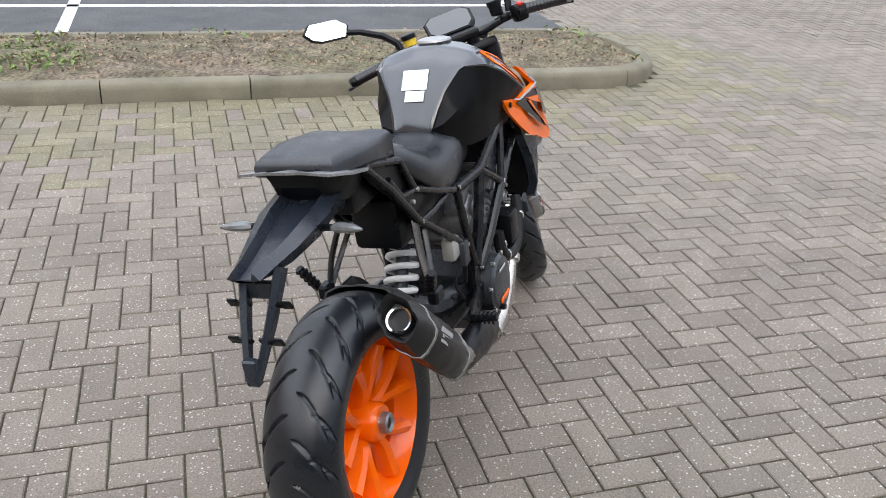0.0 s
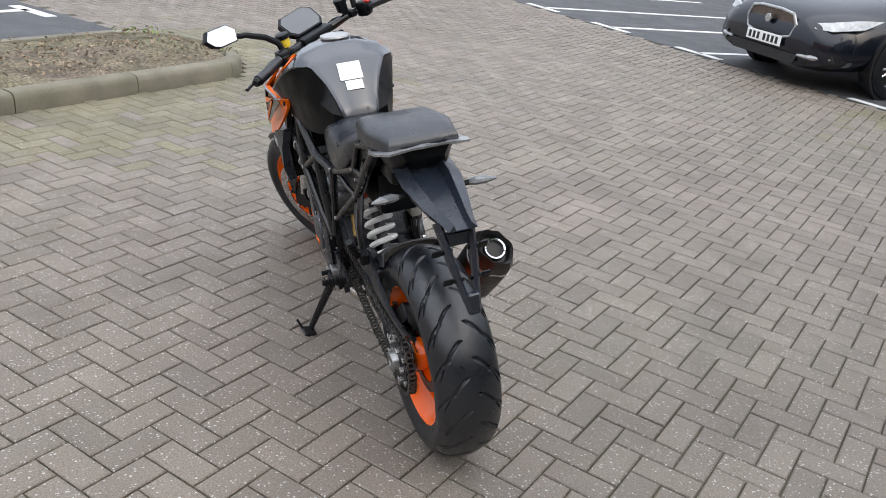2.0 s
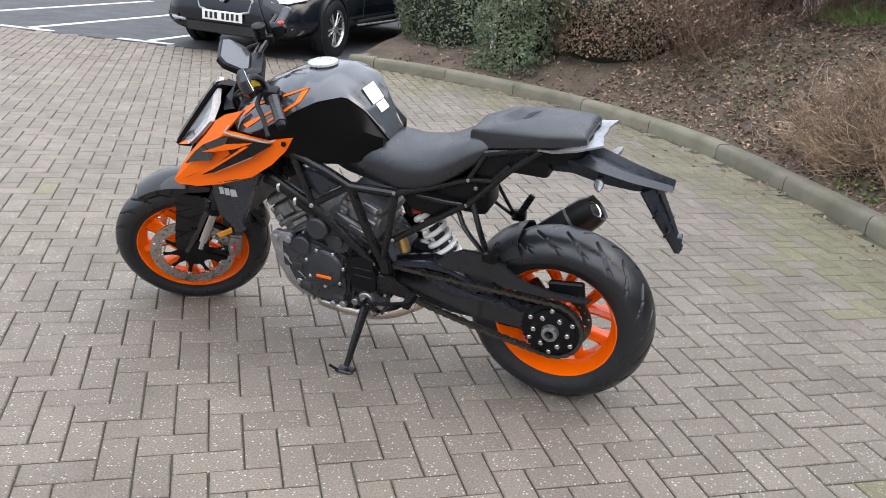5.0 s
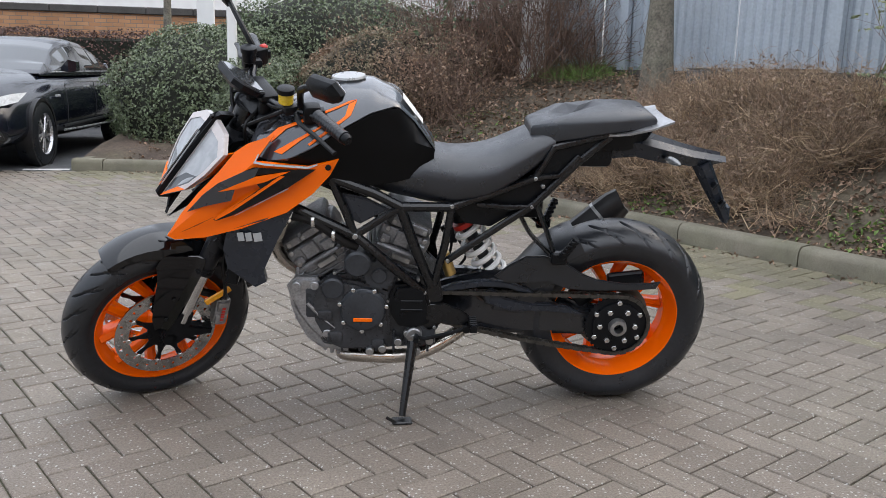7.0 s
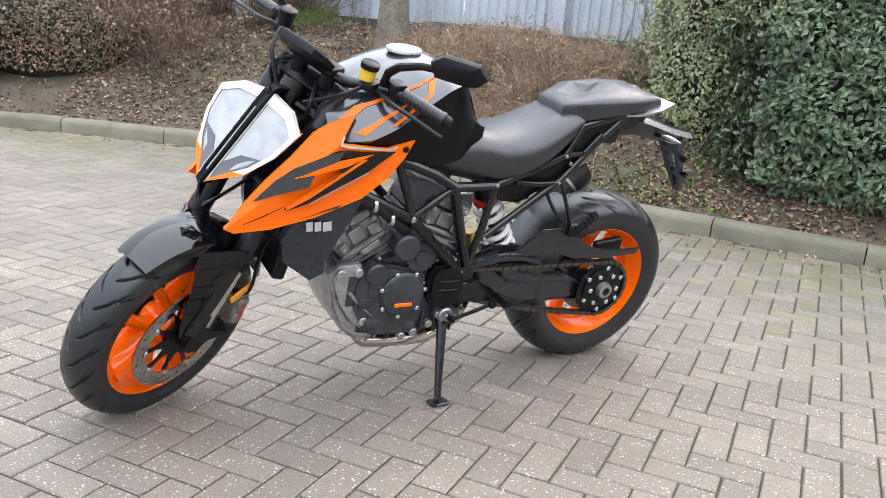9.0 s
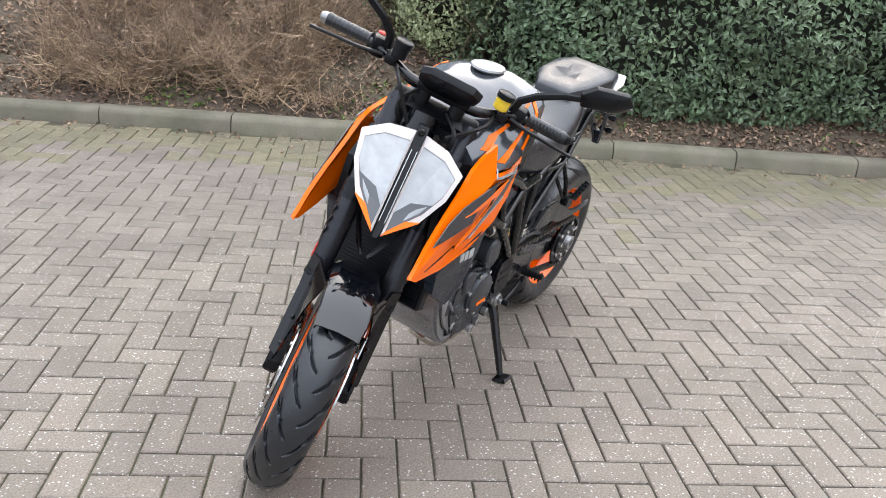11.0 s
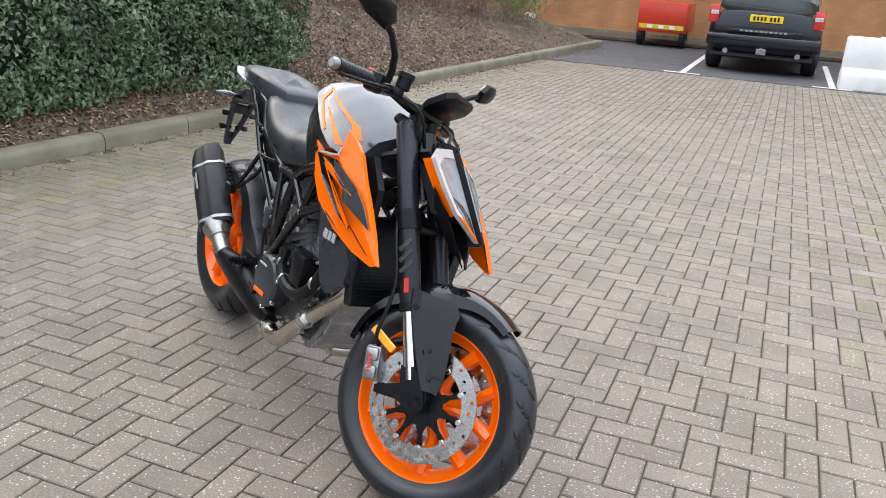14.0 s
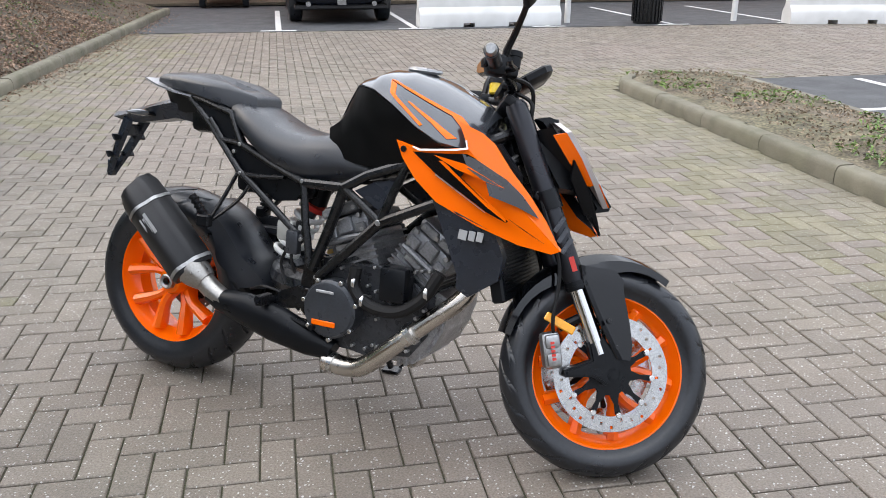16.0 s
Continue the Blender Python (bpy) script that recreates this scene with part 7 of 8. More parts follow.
M_DARKGLASS = material("shopfront_glass", (0.035, 0.04, 0.045), 0.06, vary=0.2, scale=0.8, coat=0.6, rough_vary=0.02)
M_GREYBOX = material("grey_plastic_box", (0.10, 0.11, 0.12), 0.5, vary=0.15, scale=6)

# garden wall of buff brick behind the mound
wall = empty("wall_south", Matrix.Translation((4.0, -15.2, 0)), "buff brick wall with a dark coping", "wall", kind="structure")
bm = B()
box(bm, (-7.5, -0.12, -0.1), (14, 0.12, 2.05), 0)
part("brickwork", bm, M_BRICK, wall, smooth=0)
for k in range(24):
    bm = B()
    box(bm, (-7.5 + k * 0.9, -0.17, 2.05), (-7.5 + k * 0.9 + 0.892, 0.17, 2.19), 0.015)
    part("coping_stone", bm, M_COPING, wall)
# pale building behind that wall
pale = empty("warehouse", Matrix.Translation((6, -34, 0)), "pale rendered warehouse behind the brick wall", "building")
bm = B()
box(bm, (-30, -6, 0), (30, 6, 7.5), 0.02)
part("wall", bm, M_WHITEFRAME, pale)
bm = B()
box(bm, (-30.3, -6.3, 7.5), (30.3, 6.3, 7.9), 0.02)
part("roof", bm, M_COPING, pale)
# white sign posts on the mound
for x, y, w, h, z in ((2.02, -6.86, 0.10, 3.0, 0.6), (3.05, -12.2, 0.28, 3.4, 0.3)):
    bm = B()
    box(bm, (-w / 2, -0.04, 0), (w / 2, 0.04, h), 0.01)
    thing("sign_post", bm, M_WHITEFRAME, "plain white upright post on the planted mound", "post", at=Matrix.Translation((x, y, z - 0.5)))

# corrugated fence along the top of the bank
FEN0, FEN1 = Vector((-1.45, -7.35, 0)), Vector((-4.1, -1.1, 0))
fd = (FEN1 - FEN0).normalized()
fence = empty("fence", Matrix.Translation(FEN0) @ Matrix.Rotation(math.atan2(fd.y, fd.x), 4, "Z"), "tall blue-grey corrugated steel fence", "fence", kind="structure")
flen = (FEN1 - FEN0).length


def sheet(x0, x1, z0, z1, pitch=0.1, deep=0.022):
    bm = B()
    xs = []
    x = x0
    while x < x1 - 1e-6:
        for dx, d in ((0.0, 0), (0.045, 0), (0.06, 1), (0.085, 1)):
            if x + dx * pitch / 0.1 < x1:
                xs.append((x + dx * pitch / 0.1, d * deep))
        x += pitch
    xs.append((x1, 0))
    for y, flip in ((0.0, 0), (-0.003, 1)):
        lo = [bm.verts.new((x, d + y, z0)) for x, d in xs]
        hi = [bm.verts.new((x, d + y, z1)) for x, d in xs]
        for k in range(len(xs) - 1):
            bm.faces.new((lo[k], lo[k + 1], hi[k + 1], hi[k]))
    return bm


k = 0
edges = [0.0, 1.15, 1.95, 2.95, 3.98, 5.0, 6.0, flen]
for x0, x1 in zip(edges, edges[1:]):
    part("fence_panel", sheet(x0 + 0.006, x1 - 0.006, 1.17 + 0.03 * (k % 2), 3.9), M_STEELFENCE, fence, smooth=0, at=Matrix.Translation((0, 0.012 * (k % 2), 0)))
    k += 1
for x in (1.55, 1.98, 3.98, 6.0):
    bm = B()
    box(bm, (x - 0.06, -0.08, 0.7), (x + 0.06, -0.02, 3.9), 0.004)
    part("fence_post", bm, M_STEELFENCE, fence)
bm = B()
box(bm, (1.62, 0.03, 1.15), (1.95, 0.06, 3.9), 0.004)
part("gate_panel", bm, M_STEELFENCE, fence)
bm = B()
box(bm, (0.75, 0.026, 1.95), (1.62, 0.055, 2.02), 0.004)
part("gate_rail", bm, M_STEELFENCE, fence)
bm = B()
box(bm, (0, -0.1, -0.0), (flen, -0.02, 1.17), 0)
part("fence_footing", bm, M_COPING, fence)
bm = B()
box(bm, (-0.12, -0.1, 0.9), (0.12, 0.1, 4.2), 0.01)
thing("gate_pier", bm, M_WHITEFRAME, "white painted pier at the end of the fence", "pier", kind="structure", at=Matrix.Translation(Vector((-1.22, -6.62, 0))))
bm = B()
box(bm, (-0.16, -0.10, 0), (0.16, 0.10, 0.13), 0.015, None, 2)
g = thing("bait_box", bm, M_GREYBOX, "small dark plastic box standing on the bank", "box", at=Matrix.Translation((-2.36, -4.62, 1.05)) @ Matrix.Rotation(radians(20), 4, "Z"))
bm = B()
box(bm, (-0.165, -0.105, 0.13), (0.165, 0.105, 0.15), 0.008)
part("lid", bm, M_ALU, g)

# brick building beyond the far bays
hall = empty("office_building", AB @ Matrix.Translation((0, 19.7, 0)), "orange brick building with a glazed entrance", "building")
bm = B()
for x0, x1, z0, z1 in ((-16, 4.6, 0, 7.0), (9.4, 22, 0, 7.0), (4.6, 9.4, 2.9, 7.0)):
    box(bm, (x0, 0, z0), (x1, 0.3, z1), 0)
part("brickwork", bm, M_BRICKO, hall, smooth=0)
bm = B()
box(bm, (-16, -0.03, 0), (4.6, 0.0, 0.16), 0.004)
part("plinth", bm, M_KERB, hall)
for x in (4.65, 6.2, 7.8, 9.3):
    bm = B()
    box(bm, (x - 0.07, 0.02, 0), (x + 0.07, 0.14, 2.9), 0.008)
    part("door_frame", bm, M_WHITEFRAME, hall)
for x0, x1 in ((4.72, 6.13), (6.27, 7.73), (7.87, 9.23)):
    bm = B()
    box(bm, (x0, 0.06, 0.1), (x1, 0.08, 2.85), 0)
    part("pane", bm, M_DARKGLASS, hall)
bm = B()
box(bm, (-16.2, -0.2, 7.0), (22.2, 8, 7.3), 0.02)
part("roof", bm, M_COPING, hall)
bm = B()
box(bm, (4.6, 3.0, 0), (9.4, 3.1, 2.9), 0)
part("lobby_wall", bm, M_COPING, hall)
bm = B()
box(bm, (-4.6, -0.09, 0.28), (-4.3, -0.002, 0.42), 0.008)
part("wall_socket", bm, M_BARRIER, hall)
bm = B()
bm.faces.new([bm.verts.new(ab(a, b, 0.02)) for a, b in ((-6, 18.3), (14, 18.3), (14, 19.7), (-6, 19.7))])
bm.faces.ensure_lookup_table()
r = bmesh.ops.extrude_face_region(bm, geom=list(bm.faces))
bmesh.ops.translate(bm, vec=(0, 0, 0.06), verts=[v for v in r["geom"] if isinstance(v, bmesh.types.BMVert)])
thing("verge", bm, M_SOIL, "mossy strip along the foot of the brick building", "verge", kind="structure")

# ---- plants ----
def leaf_material(name, base, second, rough=0.45, island=0.4, blotch=0.6):
    return material(name, base, rough, vary=0.3, scale=5, island=island, second=second, blotch=blotch, blotch_scale=2.0, spec=0.4)


M_LAUREL = leaf_material("hedge_leaf", (0.083, 0.132, 0.070), (0.165, 0.207, 0.122), 0.32)
M_BOXLEAF = leaf_material("trimmed_hedge_leaf", (0.105, 0.140, 0.075), (0.185, 0.205, 0.130), 0.38)
M_GREYLEAF = leaf_material("pale_shrub_leaf", (0.21, 0.255, 0.13), (0.36, 0.37, 0.21), 0.4)
# near-black: paints the shade within hedges and shrubs; also colours dark leaves
M_CORE = material("core_shade_and_dark_leaf", (0.018, 0.020, 0.013), 0.95, vary=0.4, scale=9, fine=0.4, fine_scale=40)
M_LITTER = leaf_material("fallen_leaf", (0.215, 0.135, 0.092), (0.34, 0.255, 0.18), 0.6, 0.6)
M_CHIP = leaf_material("soil_chip", (0.19, 0.145, 0.10), (0.29, 0.23, 0.165), 0.8, 0.5)
M_TWIG = material("bare_twig", (0.16, 0.105, 0.078), 0.85, vary=0.3, scale=8, island=0.4)
M_BRAMBLE = material("bramble_stem", (0.30, 0.21, 0.145), 0.8, vary=0.35, scale=5, island=0.55, second=(0.10, 0.068, 0.048), blotch=0.7, blotch_scale=3)
M_DRY = material("dry_grass", (0.50, 0.375, 0.24), 0.8, vary=0.3, scale=6, island=0.45, second=(0.20, 0.12, 0.07), blotch=0.6, blotch_scale=3)
M_BARK = material("tree_bark", (0.17, 0.15, 0.125), 0.9, vary=0.3, scale=9, fine=0.35, fine_scale=45, bump=1.0, bump_scale=38, second=(0.12, 0.13, 0.08), blotch=0.5, blotch_scale=3)
M_WEED = leaf_material("weed_leaf", (0.10, 0.17, 0.035), (0.16, 0.22, 0.06), 0.5)
rng = np.random.default_rng(4)


def unit(v):
    return v / np.maximum(np.linalg.norm(v, axis=-1, keepdims=True), 1e-9)


def leaf_mesh(name, centre, normal, length, width, mat, fold=0.25, droop=0.25):
    """Many folded leaves: six corners each, turned at random about their normals."""
    n = len(centre)
    normal = unit(normal + rng.normal(0, 0.55, (n, 3)))
    axis = unit(np.cross(normal, rng.normal(0, 1, (n, 3))))
    side = np.cross(normal, axis)
    L = (length * rng.uniform(0.65, 1.3, n))[:, None]
    W = (width * rng.uniform(0.7, 1.25, n))[:, None]
    base = centre - axis * L / 2
    tip = centre + axis * L / 2 - normal * L * droop
    lift = normal * W * fold
    pts = np.stack([base, centre + axis * L * -0.05 + side * W / 2 + lift, tip, centre + axis * L * -0.05 - side * W / 2 + lift, centre], 1)
    verts = pts.reshape(-1, 3)
    o = (np.arange(n) * 5)[:, None]
    faces = np.concatenate([o + np.array(f)[None] for f in ((0, 1, 4), (1, 2, 4), (2, 3, 4), (3, 0, 4))])
    return raw(name, verts.tolist(), faces.tolist(), mat)


def blob(bm, c, r, amp=0.12, seg=18, rows=10, flat=0.3):
    """A lumpy closed body."""
    rings = []
    for i in range(1, rows):
        t = math.pi * i / rows
        ring = []
        for k in range(seg):
            a = 2 * math.pi * k / seg
            d = Vector((math.sin(t) * math.cos(a), math.sin(t) * math.sin(a), math.cos(t)))
            f = 1 + amp * noise.noise(d * 2.3 + Vector(c))
            ring.append(bm.verts.new(Vector(c) + Vector((d.x * r[0], d.y * r[1], d.z * r[2])) * f))
        rings.append(ring)
    for a, b in zip(rings, rings[1:]):
        for k in range(seg):
            bm.faces.new((a[k], a[(k + 1) % seg], b[(k + 1) % seg], b[k]))
    bm.faces.new(rings[0])
    bm.faces.new(rings[-1])
    return bm


def twig_mesh(name, root, tip, r0, mat, bend=0.18, segs=4):
    """Thin tapering three-sided stems from roots to tips, bent at random."""
    n = len(root)
    d = tip - root
    L = np.linalg.norm(d, axis=1, keepdims=True)
    u = unit(d)
    s = unit(np.cross(u, rng.normal(0, 1, (n, 3))))
    w = np.cross(u, s)
    rows = []
    b1, b2 = rng.normal(0, bend, (n, 1)) * L, rng.normal(0, bend * 0.5, (n, 1)) * L
    for k in range(segs + 1):
        t = k / segs
        c = root + d * t + s * b1 * math.sin(math.pi * t) + w * b2 * math.sin(2 * math.pi * t)
        r = (r0 * (1 - 0.8 * t))[:, None]
        rows.append(np.stack([c + r * (math.cos(q) * s + math.sin(q) * w) for q in (0, 2.1, 4.2)], 1))
    verts = np.stack(rows, 1).reshape(-1, 3)
    per = (segs + 1) * 3
    faces = []
    for k in range(segs):
        for q in range(3):
            faces.append(np.arange(n)[:, None] * per + np.array([[k * 3 + q, k * 3 + (q + 1) % 3, k * 3 + 3 + (q + 1) % 3, k * 3 + 3 + q]]))
    return raw(name, verts.tolist(), np.concatenate(faces).tolist(), mat)


def kerb_place(s, n):
    """World place at run s along the kerb and n behind it."""
    x, y = np.interp(s, KS, KXY[:, 0]), np.interp(s, KS, KXY[:, 1])
    nx, ny = np.interp(s, KS, KN[:, 0]), np.interp(s, KS, KN[:, 1])
    return x + nx * n, y + ny * n


def hedge(name, label, s0, s1, n0, n1, h, mat, count, leaf, seed, stand=0.0):
    """A clipped hedge along the kerb: a core darkened as shade and a coat of leaves with an uneven face."""
    local = np.random.default_rng(seed)
    cs, cn = (s0 + s1) / 2, (n0 + n1) / 2
    x0, y0 = kerb_place(cs, cn)
    zb = bank_height(cs, n0) - 0.05
    h0, h1 = s1 - s0, n1 - n0
    top = empty(name, Matrix.Identity(4), label, "hedge")
    pts, nor = [], []
    while len(pts) < count:
        f = local.integers(0, 10)
        u, v, w = local.uniform(-1, 1, 3)
        if f < 5:
            q, m = (u, -1.0, w), (0, -1, 0.15)
        elif f < 7:
            q, m = (u, v, 1.0), (0, -0.2, 1)
        elif f < 9:
            q, m = (math.copysign(1, u), v, w), (math.copysign(1, u), 0, 0.1)
        else:
            q, m = (u, 1.0, w), (0, 1, 0.1)
        k = 6.0
        r = (abs(q[0]) ** k + abs(q[1]) ** k + abs(q[2]) ** k) ** (1 / k)
        q = np.array(q) / r
        s, n = cs + q[0] * h0 / 2, cn + q[1] * h1 / 2
        lump = 0.20 * noise.noise((s * 1.3, q[2] * h * 1.3, n * 1.3 + seed)) + 0.09 * noise.noise((s * 5, q[2] * h * 5, n * 5 + seed))
        if noise.noise((s * 2.2 + 9, q[2] * h * 2.2, seed + n)) < -0.33 and local.uniform() < 0.55:
            continue
        deep = -abs(local.normal(0, 0.085)) + lump
        s, n = s + q[0] * deep, n + q[1] * deep
        z = max(0.05, (q[2] * 0.5 + 0.5) * h + q[2] * deep * 0.6)
        x, y = kerb_place(s, n)
        nx, ny = np.interp(s, KS, KN[:, 0]), np.interp(s, KS, KN[:, 1])
        pts.append((x, y, zb + z + stand))
        nor.append((nx * m[1] - ny * m[0], ny * m[1] + nx * m[0], m[2] + 0.25))
    me = leaf_mesh("leaves", np.array(pts), np.array(nor), leaf, leaf * 0.55, mat)
    ob = new("leaves", me)
    ob.parent = top
    tagged(ob, "dense small evergreen leaves", kind="stuff")
    # solid core, its dark colour stands for shade behind the leaves
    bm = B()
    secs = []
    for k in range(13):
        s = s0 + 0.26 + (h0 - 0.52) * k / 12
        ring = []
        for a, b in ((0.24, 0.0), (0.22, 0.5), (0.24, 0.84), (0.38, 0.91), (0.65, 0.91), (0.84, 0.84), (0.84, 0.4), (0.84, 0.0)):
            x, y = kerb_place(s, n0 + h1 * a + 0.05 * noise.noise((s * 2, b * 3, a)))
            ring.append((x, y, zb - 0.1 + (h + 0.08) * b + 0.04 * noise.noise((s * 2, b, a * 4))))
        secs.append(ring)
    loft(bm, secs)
    part("inside", bm, M_CORE, top, "solid core for the hedge twigs, darkened as shade")
    return top


S0 = S_BEND   # run along the kerb where its bend starts
hedge("hedge", "dense dark green evergreen hedge behind the kerb", S0 - 7.98, S0 - 2.70, 0.24, 1.55, 2.0, M_LAUREL, 36000, 0.060, 3)
hedge("hedge", "small squarish clipped evergreen bush behind the kerb", S0 + 3.3, S0 + 4.15, 0.27, 1.0, 1.02, M_BOXLEAF, 7500, 0.042, 5)


def dome(name, label, c, r, mat, count, leaf, seed, low=-0.35, amp=0.12, loose=0.035, core=0.90):
    local = np.random.default_rng(seed)
    top = empty(name, Matrix.Identity(4), label, "shrub")
    d = unit(local.normal(0, 1, (count * 2, 3)))
    d = d[d[:, 2] > low][:count]
    f = np.array([1 + amp * noise.noise(Vector(q) * 2.3 + Vector(c)) + 0.07 * noise.noise(Vector(q) * 7) for q in d]) - np.abs(local.normal(0, loose, len(d))) * 1.4 + loose * 0.5
    p = np.array(c) + d * np.array(r) * f[:, None]
    ob = new("leaves", leaf_mesh("leaves", p, d / np.array(r), leaf, leaf * 0.6, mat))
    ob.parent = top
    tagged(ob, "small clipped leaves", kind="stuff")
    # lumpy solid core with the inner shade put into its colour
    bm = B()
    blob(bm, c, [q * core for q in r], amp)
    part("inside", bm, M_CORE, top, "solid core for the shrub twigs, darkened as shade")
    return top


M_MOUND = leaf_material("brown_shrub_leaf", (0.23, 0.145, 0.095), (0.14, 0.155, 0.095), 0.55, 0.5, 0.9)
dome("clipped_shrub", "rounded clipped dark green shrub at the kerb's corner", (2.35, -8.0, 0.55), (1.25, 1.0, 1.0), M_BOXLEAF, 13000, 0.045, 11)
dome("clipped_shrub", "rounded clipped dark green shrub on the mound", (0.9, -8.9, 1.10), (1.7, 1.2, 1.05), M_BOXLEAF, 9000, 0.05, 12)
dome("clipped_shrub", "rounded clipped dark green shrub beside the parking bay", (2.9, -10.0, 0.8), (0.9, 1.2, 0.85), M_BOXLEAF, 5000, 0.05, 14)
dome("clipped_shrub", "broad clipped dark green shrub joining the kerb's corner and the mound", (1.65, -8.55, 0.80), (1.25, 0.9, 0.95), M_BOXLEAF, 9000, 0.048, 13)
px_, py_ = kerb_place(S0 - 2.62, 1.15)
dome("pale_shrub", "pale green small-leaved shrub at the hedge's end", (px_, py_, 1.15), (0.58, 0.56, 0.95), M_GREYLEAF, 19000, 0.034, 17, low=-0.95, amp=0.4, loose=0.13, core=0.62)
px_, py_ = kerb_place(S0 - 3.25, 0.95)
dome("pale_shrub", "pale yellow-green shrub growing through the hedge's top", (px_, py_, 1.70), (0.62, 0.62, 0.55), M_GREYLEAF, 11000, 0.034, 18, low=-0.95, amp=0.4, loose=0.13, core=0.6)
dome("brown_shrub", "mounded brown and grey-green winter shrub behind the kerb", (0.42, -6.95, 0.72), (0.98, 0.72, 0.78), M_MOUND, 15000, 0.036, 15, amp=0.2)
dome("brown_shrub", "low mound of brown ivy and leaves on the bank", (-0.25, -7.35, 1.05), (0.75, 0.65, 0.55), M_MOUND, 8000, 0.036, 16, amp=0.25)


def box_hedge(name, label, lo, hi, mat, count, leaf, seed):
    """A twiggy clipped hedge standing by itself."""
    local = np.random.default_rng(seed)
    top = empty(name, Matrix.Identity(4), label, "hedge")
    lo, hi = np.array(lo), np.array(hi)
    p = lo + local.uniform(0, 1, (count, 3)) * (hi - lo)
    front = local.uniform(0, 1, count) < 0.6
    p[front, 1] = hi[1] - np.abs(local.normal(0, 0.08, front.sum()))
    p[~front, 2] = hi[2] - np.abs(local.normal(0, 0.08, (~front).sum()))
    p[:, 2] += 0.10 * np.array([noise.noise((q[0] * 1.5, q[1] * 2, seed)) for q in p])
    nor = np.where(front[:, None], [0, 1.0, 0.2], [0, 0.1, 1.0])
    ob = new("leaves", leaf_mesh("leaves", p, nor, leaf, leaf * 0.5, mat))
    ob.parent = top
    tagged(ob, "dead brown leaves and twigs", kind="stuff")
    # plain box core, coloured dark as the shade among the twigs
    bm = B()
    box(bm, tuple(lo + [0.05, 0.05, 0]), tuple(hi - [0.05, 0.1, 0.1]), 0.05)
    part("inside", bm, M_CORE, top, "solid core for the hedge twigs, darkened as shade")
    return top


box_hedge("brown_hedge", "red-brown winter hedge before the brick wall", (2.6, -13.6, 0), (9.5, -12.7, 1.62), leaf_material("red_brown_leaf", (0.085, 0.045, 0.038), (0.13, 0.075, 0.055), 0.6, 0.5), 9000, 0.06, 51)


def bush(name, label, spots, height, stems, spread, mat, seed, r0=0.006, leaves=0, leaf_mat=None, leaf=0.04, lean=0.5):
    """A bare bush: stems from a few roots, with side twigs and what leaves still hang."""
    global rng
    rng = np.random.default_rng(seed)
    top = empty(name, Matrix.Identity(4), label, "shrub")
    spots = np.array(spots, float)
    k = rng.integers(0, len(spots), stems)
    root = spots[k] + rng.normal(0, 1, (stems, 3)) * np.array([spread * 0.5, spread * 0.5, 0.0])
    out = rng.normal(0, lean, (stems, 3))
    tip = root + np.stack([out[:, 0] * height, out[:, 1] * height, height * rng.uniform(0.45, 1.1, stems)], 1)
    m = stems * 5
    j = rng.integers(0, stems, m)
    t = rng.uniform(0.25, 0.95, (m, 1))
    r2 = root[j] + (tip[j] - root[j]) * t
    t2 = r2 + rng.normal(0, 0.16, (m, 3)) * height + np.array([0, 0, 0.08]) * height
    ob = new("twig_tangle", twig_mesh("twig_tangle", np.r_[root, r2], np.r_[tip, t2], np.r_[np.full(stems, r0), np.full(m, r0 * 0.5)], mat))
    ob.parent = top
    tagged(ob, "tangle of thin bare stems", kind="stuff")
    if leaves:
        j = rng.integers(0, m, leaves)
        p = r2[j] + (t2[j] - r2[j]) * rng.uniform(0.2, 1.0, (leaves, 1))
        ob = new("leaves", leaf_mesh("leaves", p, rng.normal(0, 1, (leaves, 3)) + np.array([0, 0, 0.6]), leaf, leaf * 0.5, leaf_mat))
        ob.parent = top
        tagged(ob, "sparse hanging leaves", kind="stuff")
    return top


def bank_spots(pairs):
    out = []
    for s, n in pairs:
        x, y = kerb_place(s, n)
        out.append((x, y, bank_height(s, n) - 0.03))
    return out


bush("bare_shrub", "reddish-brown bare shrub growing through the mounded shrub", bank_spots([(S0 + 1.9 + 0.22 * k, 0.95 + 0.3 * (k % 3)) for k in range(6)]), 0.85, 420, 0.3, M_TWIG, 21, 0.004, 3600, M_LITTER, 0.04)
bush("bare_shrub", "dark twiggy leafless shrub on top of the bank", bank_spots([(S0 + 1.55 + 0.2 * k, 1.95 + 0.2 * (k % 3)) for k in range(6)]), 1.5, 460, 0.3, M_TWIG, 22, 0.006, 1500, M_CORE, 0.035, 0.3)
bush("bare_shrub", "small many-stemmed bare shrub before the fence", [(-1.70, -6.20, 1.06)], 0.95, 70, 0.10, M_TWIG, 23, 0.006, 260, M_TWIG, 0.03)
bush("evergreen_shrub", "loose evergreen shrub on the bank", bank_spots([(S0 + 2.3, 2.2), (S0 + 2.9, 2.3)]), 1.1, 60, 0.3, M_TWIG, 24, 0.005, 1700, M_LAUREL, 0.06)
bush("pale_shrub", "pale green shrub growing over the hedge's end", bank_spots([(S0 - 2.75, 1.0), (S0 - 2.75, 1.35), (S0 - 2.55, 1.7), (S0 - 2.9, 0.8)]), 1.3, 130, 0.32, M_TWIG, 25, 0.005, 9000, M_GREYLEAF, 0.038, 0.26)
